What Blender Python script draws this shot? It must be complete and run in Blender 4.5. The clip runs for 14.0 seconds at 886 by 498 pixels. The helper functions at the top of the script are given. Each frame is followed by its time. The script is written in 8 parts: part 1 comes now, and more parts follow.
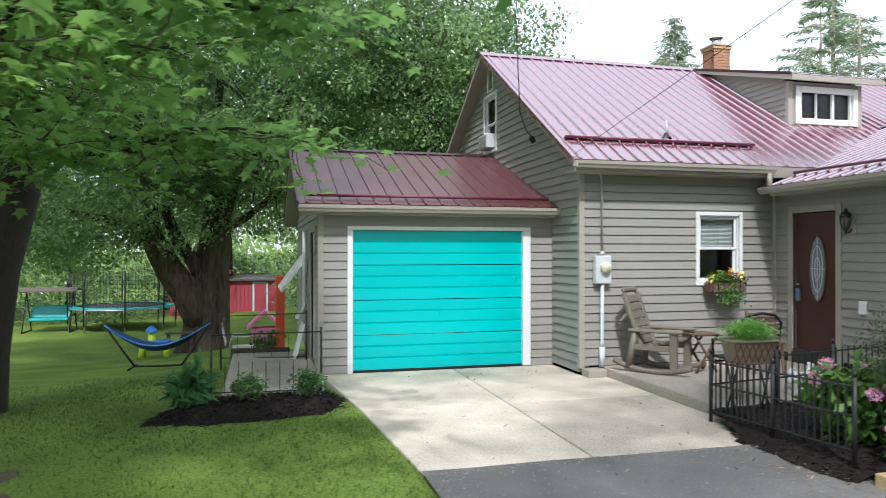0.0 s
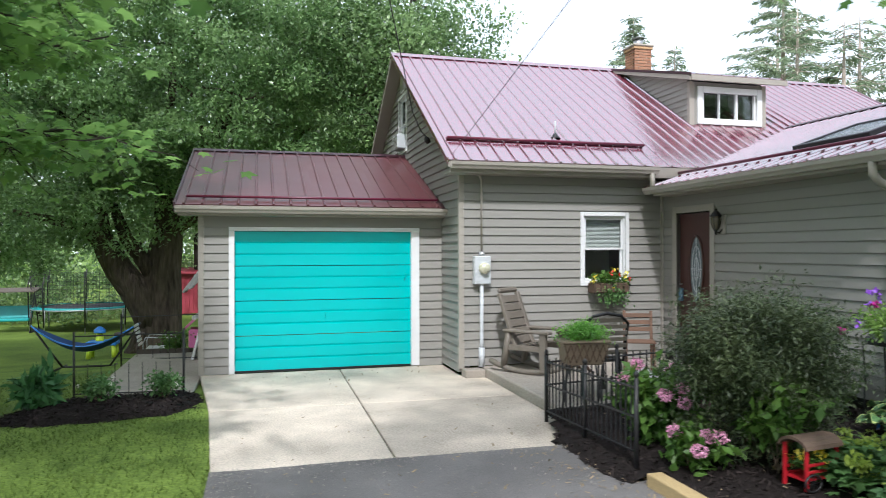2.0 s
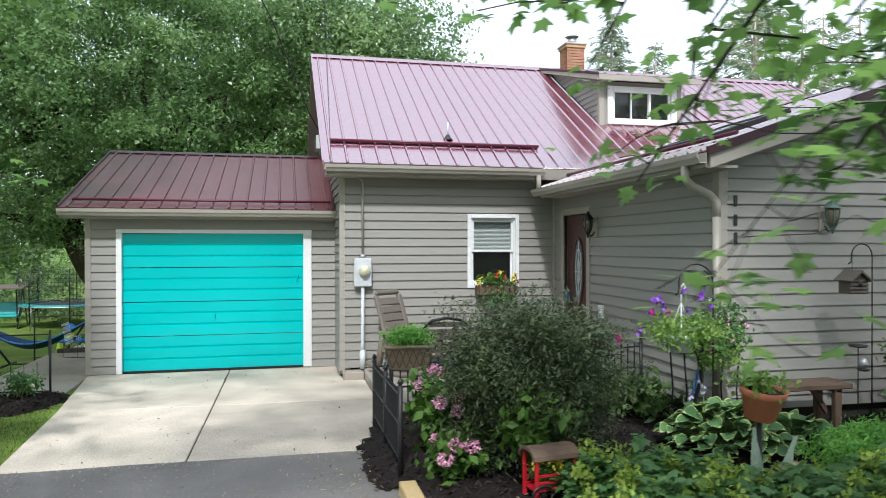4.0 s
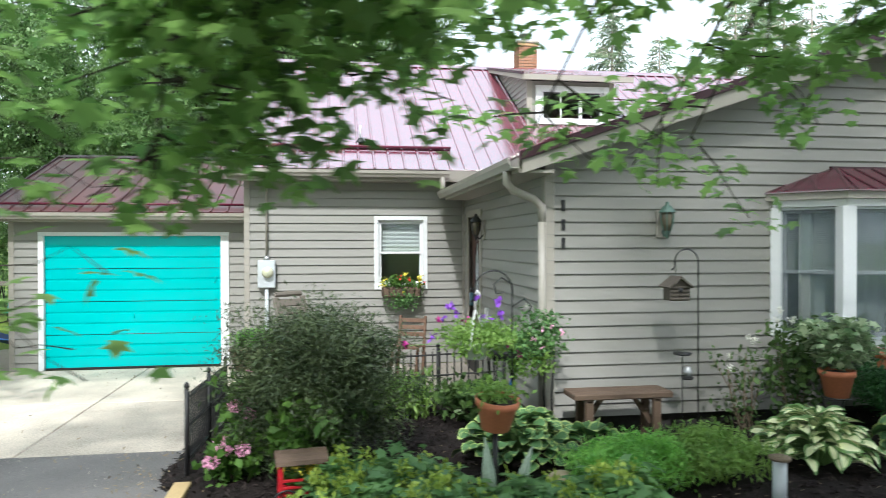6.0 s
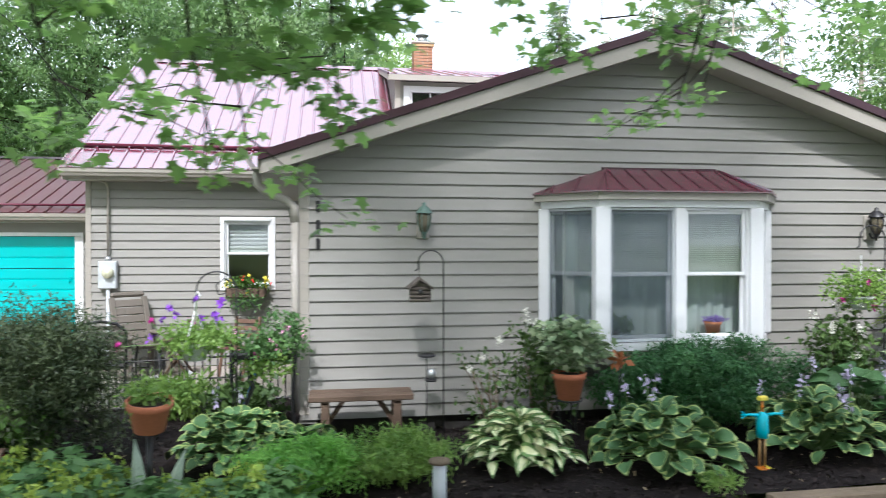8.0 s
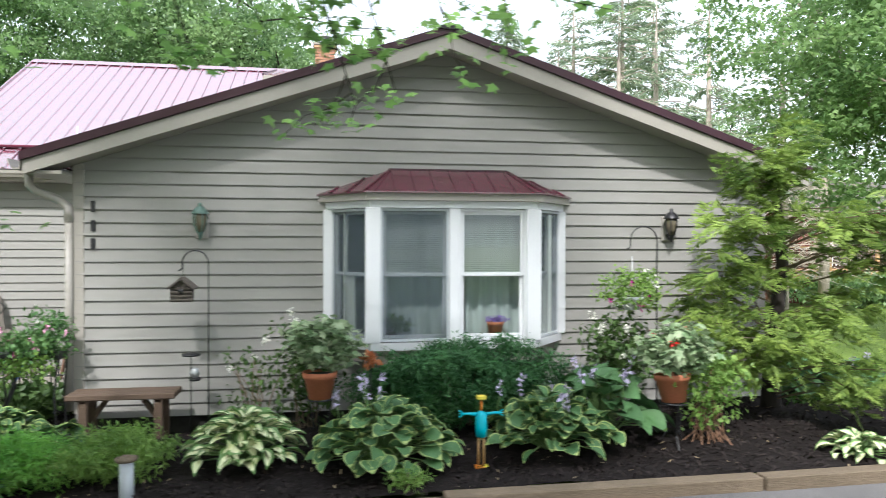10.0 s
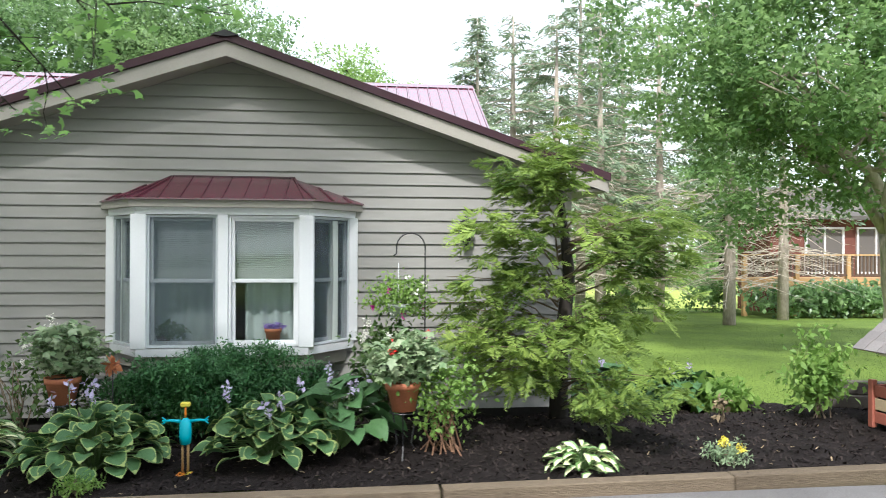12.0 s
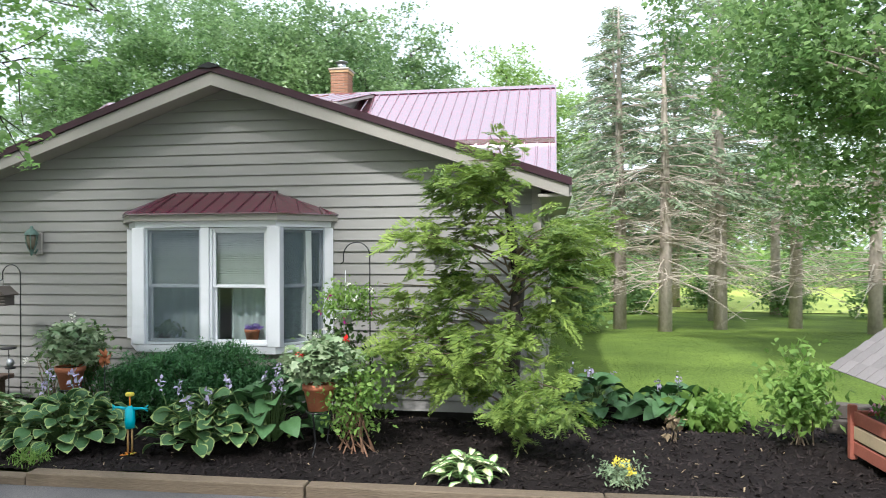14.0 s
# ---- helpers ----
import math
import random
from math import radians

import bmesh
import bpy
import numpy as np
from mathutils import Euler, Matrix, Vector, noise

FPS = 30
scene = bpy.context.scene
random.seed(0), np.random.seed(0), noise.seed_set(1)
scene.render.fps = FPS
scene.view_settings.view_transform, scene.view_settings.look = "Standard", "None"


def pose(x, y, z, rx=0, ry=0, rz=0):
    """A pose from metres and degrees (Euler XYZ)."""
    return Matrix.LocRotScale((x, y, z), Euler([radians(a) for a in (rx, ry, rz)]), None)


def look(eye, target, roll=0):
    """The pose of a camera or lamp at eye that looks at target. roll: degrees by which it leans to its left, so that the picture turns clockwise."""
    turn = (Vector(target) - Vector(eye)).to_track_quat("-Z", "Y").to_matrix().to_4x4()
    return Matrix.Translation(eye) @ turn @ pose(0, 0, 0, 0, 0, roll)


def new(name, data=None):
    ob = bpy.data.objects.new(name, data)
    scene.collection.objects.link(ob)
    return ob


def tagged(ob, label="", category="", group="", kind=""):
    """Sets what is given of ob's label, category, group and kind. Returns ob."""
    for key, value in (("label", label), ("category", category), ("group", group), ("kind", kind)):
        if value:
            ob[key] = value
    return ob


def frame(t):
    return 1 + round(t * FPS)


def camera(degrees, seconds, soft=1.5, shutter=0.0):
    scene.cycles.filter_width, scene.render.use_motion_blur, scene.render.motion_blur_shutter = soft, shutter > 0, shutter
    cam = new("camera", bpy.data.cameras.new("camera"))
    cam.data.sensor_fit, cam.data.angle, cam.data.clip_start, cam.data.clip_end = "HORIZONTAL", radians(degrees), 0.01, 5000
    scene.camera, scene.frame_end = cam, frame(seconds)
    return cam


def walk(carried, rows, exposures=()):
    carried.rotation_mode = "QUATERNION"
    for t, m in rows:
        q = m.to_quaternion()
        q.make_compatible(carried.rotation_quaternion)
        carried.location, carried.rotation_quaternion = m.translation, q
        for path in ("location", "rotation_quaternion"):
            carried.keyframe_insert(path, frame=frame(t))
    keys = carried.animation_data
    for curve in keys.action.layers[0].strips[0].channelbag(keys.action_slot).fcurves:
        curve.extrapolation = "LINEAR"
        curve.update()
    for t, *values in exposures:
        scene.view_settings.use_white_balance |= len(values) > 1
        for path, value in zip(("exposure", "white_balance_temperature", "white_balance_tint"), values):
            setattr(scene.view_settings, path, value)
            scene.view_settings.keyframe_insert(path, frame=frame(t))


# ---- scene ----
cam = camera(65.0, 14.0, soft=0.9, shutter=0.6)
METRES, EYE, TILT, LEAN, TURN = 15.2, 1.97, 0.0, 0.0, -14.6
PATH = [
    (0, (0.948, 0.312, 1.851), (1.454, 2.247, 1.856), 0.0),
    (0.5, (1.396, 0.194, 1.871), (1.901, 2.13, 1.874), -0.0),
    (1, (1.797, 0.062, 1.858), (2.303, 1.997, 1.863), -0.1),
    (1.5, (2.199, -0.046, 1.864), (2.707, 1.889, 1.868), -0.1),
    (2, (2.649, -0.156, 1.87), (3.16, 1.778, 1.873), -0.1),
    (2.5, (3.117, -0.284, 1.882), (3.63, 1.649, 1.884), -0.1),
    (3, (3.679, -0.422, 1.885), (4.19, 1.512, 1.886), -0.1),
    (3.2, (3.888, -0.478, 1.893), (4.4, 1.455, 1.893), -0.1),
    (5.3, (6.113, -0.985, 2.047), (6.417, 0.992, 2.026), 0.0),
    (5.5, (6.335, -1.039, 2.043), (6.642, 0.938, 2.025), 0.0),
    (6, (6.873, -1.153, 2.049), (7.182, 0.823, 2.03), -0.1),
    (6.5, (7.468, -1.229, 2.045), (7.772, 0.748, 2.028), -0.1),
    (7, (8.079, -1.301, 2.049), (8.38, 0.676, 2.031), -0.1),
    (7.5, (8.637, -1.369, 2.043), (8.944, 0.607, 2.026), 0.1),
    (8, (9.284, -1.485, 2.045), (9.587, 0.492, 2.029), -0.0),
    (8.2, (9.499, -1.525, 2.061), (9.806, 0.451, 2.04), 0.1),
    (10.3, (11.836, -1.907, 2.024), (12.144, 0.069, 2.017), 0.1),
    (10.5, (12.098, -1.929, 2.008), (12.409, 0.046, 2.009), 0.2),
    (11, (12.78, -2.0, 1.984), (13.063, -0.02, 1.992), 0.1),
    (11.5, (13.439, -2.066, 1.988), (13.697, -0.083, 1.999), -0.0),
    (12, (14.031, -2.164, 2.04), (14.255, -0.177, 2.048), 0.2),
    (12.5, (14.59, -2.264, 2.088), (14.664, -0.266, 2.096), 0.3),
    (13, (15.188, -2.336, 2.126), (15.135, -0.336, 2.123), 0.3),
    (13.5, (15.821, -2.35, 2.13), (15.65, -0.357, 2.125), -0.0),
    (14, (16.513, -2.296, 2.148), (16.19, -0.322, 2.148), -0.2),
]
walk(cam, [(t, look(eye, target, roll)) for t, eye, target, roll in PATH],
     [(0, 0.36, 5900, 12), (2, 0.31, 5900, 13), (3.2, 0.24, 5900, 13), (5.5, 0.57, 5950, 7), (8, 0.74, 5850, 14), (11, 0.70, 6050, 11), (14, 0.58, 5950, 12)])

# ---- world and sun ----
world = bpy.data.worlds.new("sky")
scene.world = world
world.use_nodes = True
wn = world.node_tree
for n in list(wn.nodes):
    wn.nodes.remove(n)
sky = wn.nodes.new("ShaderNodeTexSky")
sky.sky_type = "NISHITA"
sky.sun_disc = False
sky.sun_elevation = radians(48)
sky.sun_rotation = radians(196)
sky.dust_density = 6.0
sky.air_density = 1.6
sky.ozone_density = 0.6
bg = wn.nodes.new("ShaderNodeBackground")
bg.inputs["Strength"].default_value = 0.15
haze = wn.nodes.new("ShaderNodeMix")
haze.data_type = "RGBA"
haze.inputs[0].default_value = 0.72
haze.inputs[7].default_value = (9.0, 9.4, 9.9, 1)
wout = wn.nodes.new("ShaderNodeOutputWorld")
wn.links.new(sky.outputs[0], haze.inputs[6])
wn.links.new(haze.outputs[2], bg.inputs["Color"])
wn.links.new(bg.outputs[0], wout.inputs["Surface"])
sun = new("sun", bpy.data.lights.new("sun", "SUN"))
sun.data.energy = 3.2
sun.data.angle = radians(2.2)
sun.data.color = (1.0, 0.96, 0.9)
sun.matrix_world = look((2, -6, 14), (5.5, 6, 0))

# ---- helpers of this scene ----
rng = np.random.default_rng(7)


def link(nt, a, b):
    nt.links.new(a, b)


def surf(name, base, var=0.12, scale=2.0, fine=40.0, rough=0.6, bump=0.15, metal=0.0, piece=0.0, island=0.0, tint=None, spec=0.5, stretch=None, ior=1.5, deep=0.01):
    """A matt or glossy surface: base colour, two scales of variation, relief, and a change from piece to piece."""
    m = bpy.data.materials.new(name)
    m.use_nodes = True
    nt = m.node_tree
    b = nt.nodes["Principled BSDF"]
    b.inputs["Roughness"].default_value = rough
    b.inputs["Metallic"].default_value = metal
    b.inputs["Specular IOR Level"].default_value = spec
    b.inputs["IOR"].default_value = ior
    tc = nt.nodes.new("ShaderNodeTexCoord")
    mp = nt.nodes.new("ShaderNodeMapping")
    link(nt, tc.outputs["Object"], mp.inputs[0])
    if stretch:
        mp.inputs["Scale"].default_value = stretch
    n1 = nt.nodes.new("ShaderNodeTexNoise")
    n1.inputs["Scale"].default_value = scale
    n1.inputs["Detail"].default_value = 5
    n2 = nt.nodes.new("ShaderNodeTexNoise")
    n2.inputs["Scale"].default_value = fine
    n2.inputs["Detail"].default_value = 3
    for n in (n1, n2):
        link(nt, mp.outputs[0], n.inputs["Vector"])
    add = nt.nodes.new("ShaderNodeMath")
    add.operation = "ADD"
    link(nt, n1.outputs["Fac"], add.inputs[0])
    link(nt, n2.outputs["Fac"], add.inputs[1])
    last = add.outputs[0]
    for amount, kind in ((piece, "ShaderNodeObjectInfo"), (island, "ShaderNodeNewGeometry")):
        if amount:
            info = nt.nodes.new(kind)
            mul = nt.nodes.new("ShaderNodeMath")
            mul.operation = "MULTIPLY_ADD"
            link(nt, info.outputs["Random"] if kind == "ShaderNodeObjectInfo" else info.outputs["Random Per Island"], mul.inputs[0])
            mul.inputs[1].default_value = amount
            link(nt, last, mul.inputs[2])
            last = mul.outputs[0]
    ramp = nt.nodes.new("ShaderNodeMapRange")
    ramp.inputs[1].default_value = 0.55
    ramp.inputs[2].default_value = 1.45 + piece + island
    link(nt, last, ramp.inputs[0])
    mix = nt.nodes.new("ShaderNodeMix")
    mix.data_type = "RGBA"
    dark = [c * (1 - var) for c in base]
    light = [min(1, c * (1 + var)) for c in (tint or base)]
    mix.inputs[6].default_value = (*dark, 1)
    mix.inputs[7].default_value = (*light, 1)
    link(nt, ramp.outputs[0], mix.inputs[0])
    link(nt, mix.outputs[2], b.inputs["Base Color"])
    rr = nt.nodes.new("ShaderNodeMapRange")
    rr.inputs[3].default_value = max(0.03, rough - 0.12)
    rr.inputs[4].default_value = min(1, rough + 0.12)
    link(nt, n1.outputs["Fac"], rr.inputs[0])
    link(nt, rr.outputs[0], b.inputs["Roughness"])
    if bump:
        bp = nt.nodes.new("ShaderNodeBump")
        bp.inputs["Strength"].default_value = bump
        bp.inputs["Distance"].default_value = deep
        link(nt, n2.outputs["Fac"], bp.inputs["Height"])
        link(nt, bp.outputs[0], b.inputs["Normal"])
    return m


def leafy(name, dark, light, through_light=0.42, rough=0.45, scale=1.2, glow=1.0, gloss=0.3):
    """Leaves: colour from leaf to leaf and from clump to clump, and light that passes through."""
    m = bpy.data.materials.new(name)
    m.use_nodes = True
    nt = m.node_tree
    b = nt.nodes["Principled BSDF"]
    b.inputs["Roughness"].default_value = rough
    b.inputs["Specular IOR Level"].default_value = gloss
    geo = nt.nodes.new("ShaderNodeNewGeometry")
    tc = nt.nodes.new("ShaderNodeTexCoord")
    n1 = nt.nodes.new("ShaderNodeTexNoise")
    n1.inputs["Scale"].default_value = scale
    n1.inputs["Detail"].default_value = 4
    link(nt, tc.outputs["Object"], n1.inputs["Vector"])
    add = nt.nodes.new("ShaderNodeMath")
    add.operation = "MULTIPLY_ADD"
    link(nt, geo.outputs["Random Per Island"], add.inputs[0])
    add.inputs[1].default_value = 0.34
    link(nt, n1.outputs["Fac"], add.inputs[2])
    ramp = nt.nodes.new("ShaderNodeMapRange")
    ramp.inputs[1].default_value = 0.35
    ramp.inputs[2].default_value = 1.0
    link(nt, add.outputs[0], ramp.inputs[0])
    mix = nt.nodes.new("ShaderNodeMix")
    mix.data_type = "RGBA"
    mix.inputs[6].default_value = (*dark, 1)
    mix.inputs[7].default_value = (*light, 1)
    link(nt, ramp.outputs[0], mix.inputs[0])
    link(nt, mix.outputs[2], b.inputs["Base Color"])
    tr = nt.nodes.new("ShaderNodeBsdfTranslucent")
    hs = nt.nodes.new("ShaderNodeHueSaturation")
    hs.inputs["Value"].default_value = glow
    link(nt, mix.outputs[2], hs.inputs["Color"])
    link(nt, hs.outputs[0], tr.inputs["Color"])
    ms = nt.nodes.new("ShaderNodeMixShader")
    ms.inputs[0].default_value = through_light
    link(nt, b.outputs[0], ms.inputs[1])
    link(nt, tr.outputs[0], ms.inputs[2])
    link(nt, ms.outputs[0], nt.nodes["Material Output"].inputs["Surface"])
    return m


def glassy(name, tint=(0.9, 0.95, 0.95), gloss=0.03):
    m = bpy.data.materials.new(name)
    m.use_nodes = True
    nt = m.node_tree
    nt.nodes.remove(nt.nodes["Principled BSDF"])
    t = nt.nodes.new("ShaderNodeBsdfTransparent")
    t.inputs["Color"].default_value = (*tint, 1)
    g = nt.nodes.new("ShaderNodeBsdfGlossy")
    g.inputs["Roughness"].default_value = gloss
    fr = nt.nodes.new("ShaderNodeFresnel")
    fr.inputs["IOR"].default_value = 1.5
    ms = nt.nodes.new("ShaderNodeMixShader")
    link(nt, fr.outputs[0], ms.inputs[0])
    link(nt, t.outputs[0], ms.inputs[1])
    link(nt, g.outputs[0], ms.inputs[2])
    link(nt, ms.outputs[0], nt.nodes["Material Output"].inputs["Surface"])
    return m


def thing(name, label, category, group="", kind="", at=(0, 0, 0), turn=0.0):
    ob = new(name)
    ob.empty_display_size = 0.1
    ob.matrix_basis = pose(*at, 0, 0, turn)
    return tagged(ob, label, category, group, kind)


def put(ob, parent):
    ob.parent = parent
    return ob


def mesh_of(bm, material, smooth=False):
    me = bpy.data.meshes.new("mesh")
    bmesh.ops.recalc_face_normals(bm, faces=bm.faces)
    if smooth:
        for f in bm.faces:
            f.smooth = True
    bm.to_mesh(me)
    bm.free()
    me.materials.append(material)
    return me


def part(name, bm, material, parent=None, label="", smooth=False, kind=""):
    """One mesh object from a bmesh or a mesh, under a thing or a part."""
    me = bm if isinstance(bm, bpy.types.Mesh) else mesh_of(bm, material, smooth)
    ob = new(name, me)
    if parent:
        ob.parent = parent
    return tagged(ob, label, kind=kind)


def arr_mesh(verts, faces, material, smooth=False):
    """A mesh from arrays: verts (n, 3), faces (m, k)."""
    me = bpy.data.meshes.new("mesh")
    verts, faces = np.asarray(verts, np.float32), np.asarray(faces, np.int32)
    m, k = faces.shape
    me.vertices.add(len(verts))
    me.vertices.foreach_set("co", verts.ravel())
    me.loops.add(m * k)
    me.loops.foreach_set("vertex_index", faces.ravel())
    me.polygons.add(m)
    me.polygons.foreach_set("loop_start", np.arange(0, m * k, k, dtype=np.int32))
    me.polygons.foreach_set("loop_total", np.full(m, k, np.int32))
    if smooth:
        me.polygons.foreach_set("use_smooth", np.ones(m, bool))
    me.update(calc_edges=True)
    me.validate()
    me.materials.append(material)
    return me


def box(bm, x0, x1, y0, y1, z0, z1, bevel=0.0, m=None):
    v = [bm.verts.new((x, y, z)) for x in (x0, x1) for y in (y0, y1) for z in (z0, z1)]
    fs = [bm.faces.new([v[i] for i in q]) for q in ((0, 1, 3, 2), (4, 6, 7, 5), (0, 4, 5, 1), (2, 3, 7, 6), (0, 2, 6, 4), (1, 5, 7, 3))]
    if bevel:
        es = list({e for f in fs for e in f.edges})
        made = bmesh.ops.bevel(bm, geom=es, offset=bevel, segments=1, affect="EDGES", profile=0.5)
        v = list({w for f in made["faces"] for w in f.verts} | {w for w in v if w.is_valid})
    if m is not None:
        bmesh.ops.transform(bm, matrix=m, verts=[w for w in v if w.is_valid])
    return bm


def boxed(*a, **k):
    return box(bmesh.new(), *a, **k)


def prism(bm, outline, axis, lo, hi):
    """An outline of (a, b) pairs drawn out along an axis: x takes (y, z), y takes (x, z), z takes (x, y)."""
    def at(p, t):
        return {"x": (t, p[0], p[1]), "y": (p[0], t, p[1]), "z": (p[0], p[1], t)}[axis]
    a = [bm.verts.new(at(p, lo)) for p in outline]
    b = [bm.verts.new(at(p, hi)) for p in outline]
    n = len(a)
    bm.faces.new(a), bm.faces.new(list(reversed(b)))
    for i in range(n):
        bm.faces.new((a[i], b[i], b[(i + 1) % n], a[(i + 1) % n]))
    return bm


def tube(bm, pts, radii, sides=8, cap=True):
    """A round, tapered tube along a line of points."""
    pts = [Vector(p) for p in pts]
    radii = list(radii) if hasattr(radii, "__len__") else [radii] * len(pts)
    rings = []
    for i, p in enumerate(pts):
        d = (pts[min(i + 1, len(pts) - 1)] - pts[max(i - 1, 0)]).normalized()
        a = d.orthogonal().normalized() if i == 0 else (a - d * a.dot(d)).normalized()
        b = d.cross(a)
        rings.append([bm.verts.new(p + (a * math.cos(t) + b * math.sin(t)) * radii[i]) for t in [2 * math.pi * k / sides for k in range(sides)]])
    for r, s in zip(rings, rings[1:]):
        for k in range(sides):
            bm.faces.new((r[k], r[(k + 1) % sides], s[(k + 1) % sides], s[k])).smooth = sides > 5
    if cap:
        bm.faces.new(list(reversed(rings[0]))), bm.faces.new(rings[-1])
    return bm


def tubed(pts, radii, sides=8):
    return tube(bmesh.new(), pts, radii, sides)


def lathe(profile, sides=20, closed=True):
    """A turned shape from (radius, height) pairs."""
    bm = bmesh.new()
    rings = [[bm.verts.new((r * math.cos(2 * math.pi * k / sides), r * math.sin(2 * math.pi * k / sides), z)) for k in range(sides)] for r, z in profile]
    for r, s in zip(rings, rings[1:]):
        for k in range(sides):
            bm.faces.new((r[k], r[(k + 1) % sides], s[(k + 1) % sides], s[k])).smooth = True
    if closed:
        bm.faces.new(list(reversed(rings[0]))), bm.faces.new(rings[-1])
    return bm


def smooth01(t):
    t = min(1.0, max(0.0, t))
    return t * t * (3 - 2 * t)


def ground_z(x, y):
    """The lie of the land: a gentle rise along the street, a fall towards the back."""
    rise = 0.215 * smooth01((x - 5.7) / 7.2)
    deep = 1.75 + (0.6 - 1.75) * smooth01((x - 4) / 10)
    return rise - deep * smooth01((y - 8) / 21) - 0.22 * smooth01((1.2 - x) / 5) - 0.02


def rotations(n, flat=0.5, r=None):
    """Random turns as (n, 3, 3): flat 1 keeps the leaf blades level, 0 leaves them free."""
    r = r or rng
    az = r.uniform(0, 2 * np.pi, n)
    tilt = r.normal(0, 1, n) * (1 - flat) * 1.2 + r.normal(-0.25, 0.2, n)
    roll = r.normal(0, 1, n) * (1 - flat)
    ca, sa, ct, st, cr, sr = np.cos(az), np.sin(az), np.cos(tilt), np.sin(tilt), np.cos(roll), np.sin(roll)
    d = np.stack([ca * ct, sa * ct, st], 1)
    s0 = np.stack([-sa, ca, np.zeros(n)], 1)
    u0 = np.cross(d, s0)
    s = s0 * cr[:, None] + u0 * sr[:, None]
    u = np.cross(d, s)
    return np.stack([d, s, u], 2)


def scatter(template, faces, pos, rot, size):
    """Copies of a small shape as one pair of arrays."""
    t = np.asarray(template, float)
    k = len(t)
    v = np.einsum("nij,kj->nki", rot, t) * np.asarray(size)[:, None, None] + np.asarray(pos)[:, None, :]
    f = np.asarray(faces)[None] + (np.arange(len(pos)) * k)[:, None, None]
    return v.reshape(-1, 3), f.reshape(-1, np.asarray(faces).shape[1])


KITE = ([(0, 0, 0), (0.45, 0.3, 0.06), (1, 0, -0.06), (0.45, -0.3, 0.06)], [(0, 1, 2), (0, 2, 3)])
STAR = ([(0.3, 0, 0), (0, 0.06, 0), (0.0, 0.38, -0.04), (0.24, 0.26, 0.02), (0.52, 0.54, -0.07), (0.58, 0.23, 0.02), (1.0, 0, -0.1),
         (0.58, -0.23, 0.02), (0.52, -0.54, -0.07), (0.24, -0.26, 0.02), (0.0, -0.38, -0.04), (0, -0.06, 0)],
        [(0, i, i % 11 + 1) for i in range(1, 12)])
LOBED = ([(0, 0, 0), (0.30, 0.46, -0.05), (0.48, 0.20, 0.03), (1, 0, -0.08), (0.48, -0.20, 0.03), (0.30, -0.46, -0.05)], [(0, 1, 2), (0, 2, 3), (0, 3, 4), (0, 4, 5)])
NEEDLES = ([(0, 0, 0), (0.5, 0.13, -0.05), (1, 0.02, -0.12), (0.5, -0.13, -0.05)], [(0, 1, 2), (0, 2, 3)])

# ---- materials ----
M_SIDING = surf("siding", (0.258, 0.250, 0.228), 0.06, 0.8, 90, 0.5, 0.05, piece=0.5)
M_TRIM = surf("beige_trim", (0.33, 0.305, 0.265), 0.07, 1.5, 60, 0.5, 0.05)
M_WHITE = surf("white_paint", (0.70, 0.71, 0.72), 0.05, 2.0, 60, 0.4, 0.05)
M_ROOF = surf("red_metal_roof", (0.150, 0.022, 0.045), 0.16, 0.7, 25, 0.22, 0.02, piece=0.35, ior=5.0)
# garage copy of the red roof, darkened for tree shade and reflected trees
M_ROOF_SHADED = surf("shaded_metal_roof", (0.095, 0.028, 0.032), 0.22, 0.9, 25, 0.36, 0.02, piece=0.35, ior=1.75)
M_ROOFTRIM = surf("dark_red_trim", (0.042, 0.014, 0.022), 0.12, 2, 30, 0.35, 0.04)
M_RAIL = surf("maroon_rail", (0.115, 0.014, 0.036), 0.12, 2, 30, 0.35, 0.04)
M_GUTTER = surf("gutter", (0.34, 0.315, 0.275), 0.08, 2, 40, 0.4, 0.04)
M_TEAL = surf("teal_paint", (0.0, 0.45, 0.46), 0.08, 1.0, 60, 0.38, 0.05, piece=0.25)
M_DOOR = surf("red_brown_door", (0.055, 0.015, 0.011), 0.15, 2, 40, 0.4, 0.08)
M_CONC = surf("concrete", (0.51, 0.445, 0.365), 0.8, 1.3, 60, 0.85, 0.35, piece=0.25)
M_PORCH = surf("porch_concrete", (0.33, 0.295, 0.25), 0.4, 1.2, 50, 0.85, 0.35)
M_ASPHALT = surf("asphalt", (0.165, 0.158, 0.152), 0.6, 0.9, 140, 0.9, 0.8, spec=0.2)
M_LAWN = surf("lawn_soil", (0.056, 0.110, 0.018), 0.45, 0.6, 30, 0.9, 0.6, tint=(0.140, 0.200, 0.037), spec=0.15)
M_MULCH = surf("mulch", (0.017, 0.0135, 0.0125), 0.5, 3, 80, 0.95, 1.0, spec=0.12)
M_CHIP = surf("mulch_chips", (0.027, 0.021, 0.019), 0.85, 3, 60, 0.9, 0.3, island=1.0, spec=0.15)
M_PALETIMBER = surf("pale_timber", (0.42, 0.31, 0.15), 0.25, 2, 60, 0.8, 0.5, stretch=(0.3, 2, 2))
M_TIMBER = surf("weathered_timber", (0.165, 0.128, 0.088), 0.7, 3, 70, 0.85, 0.8, stretch=(0.25, 3, 3), piece=0.6, spec=0.2)
# near-black colour stands in for the shade below the wing siding
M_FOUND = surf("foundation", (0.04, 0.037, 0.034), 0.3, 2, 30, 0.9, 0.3)
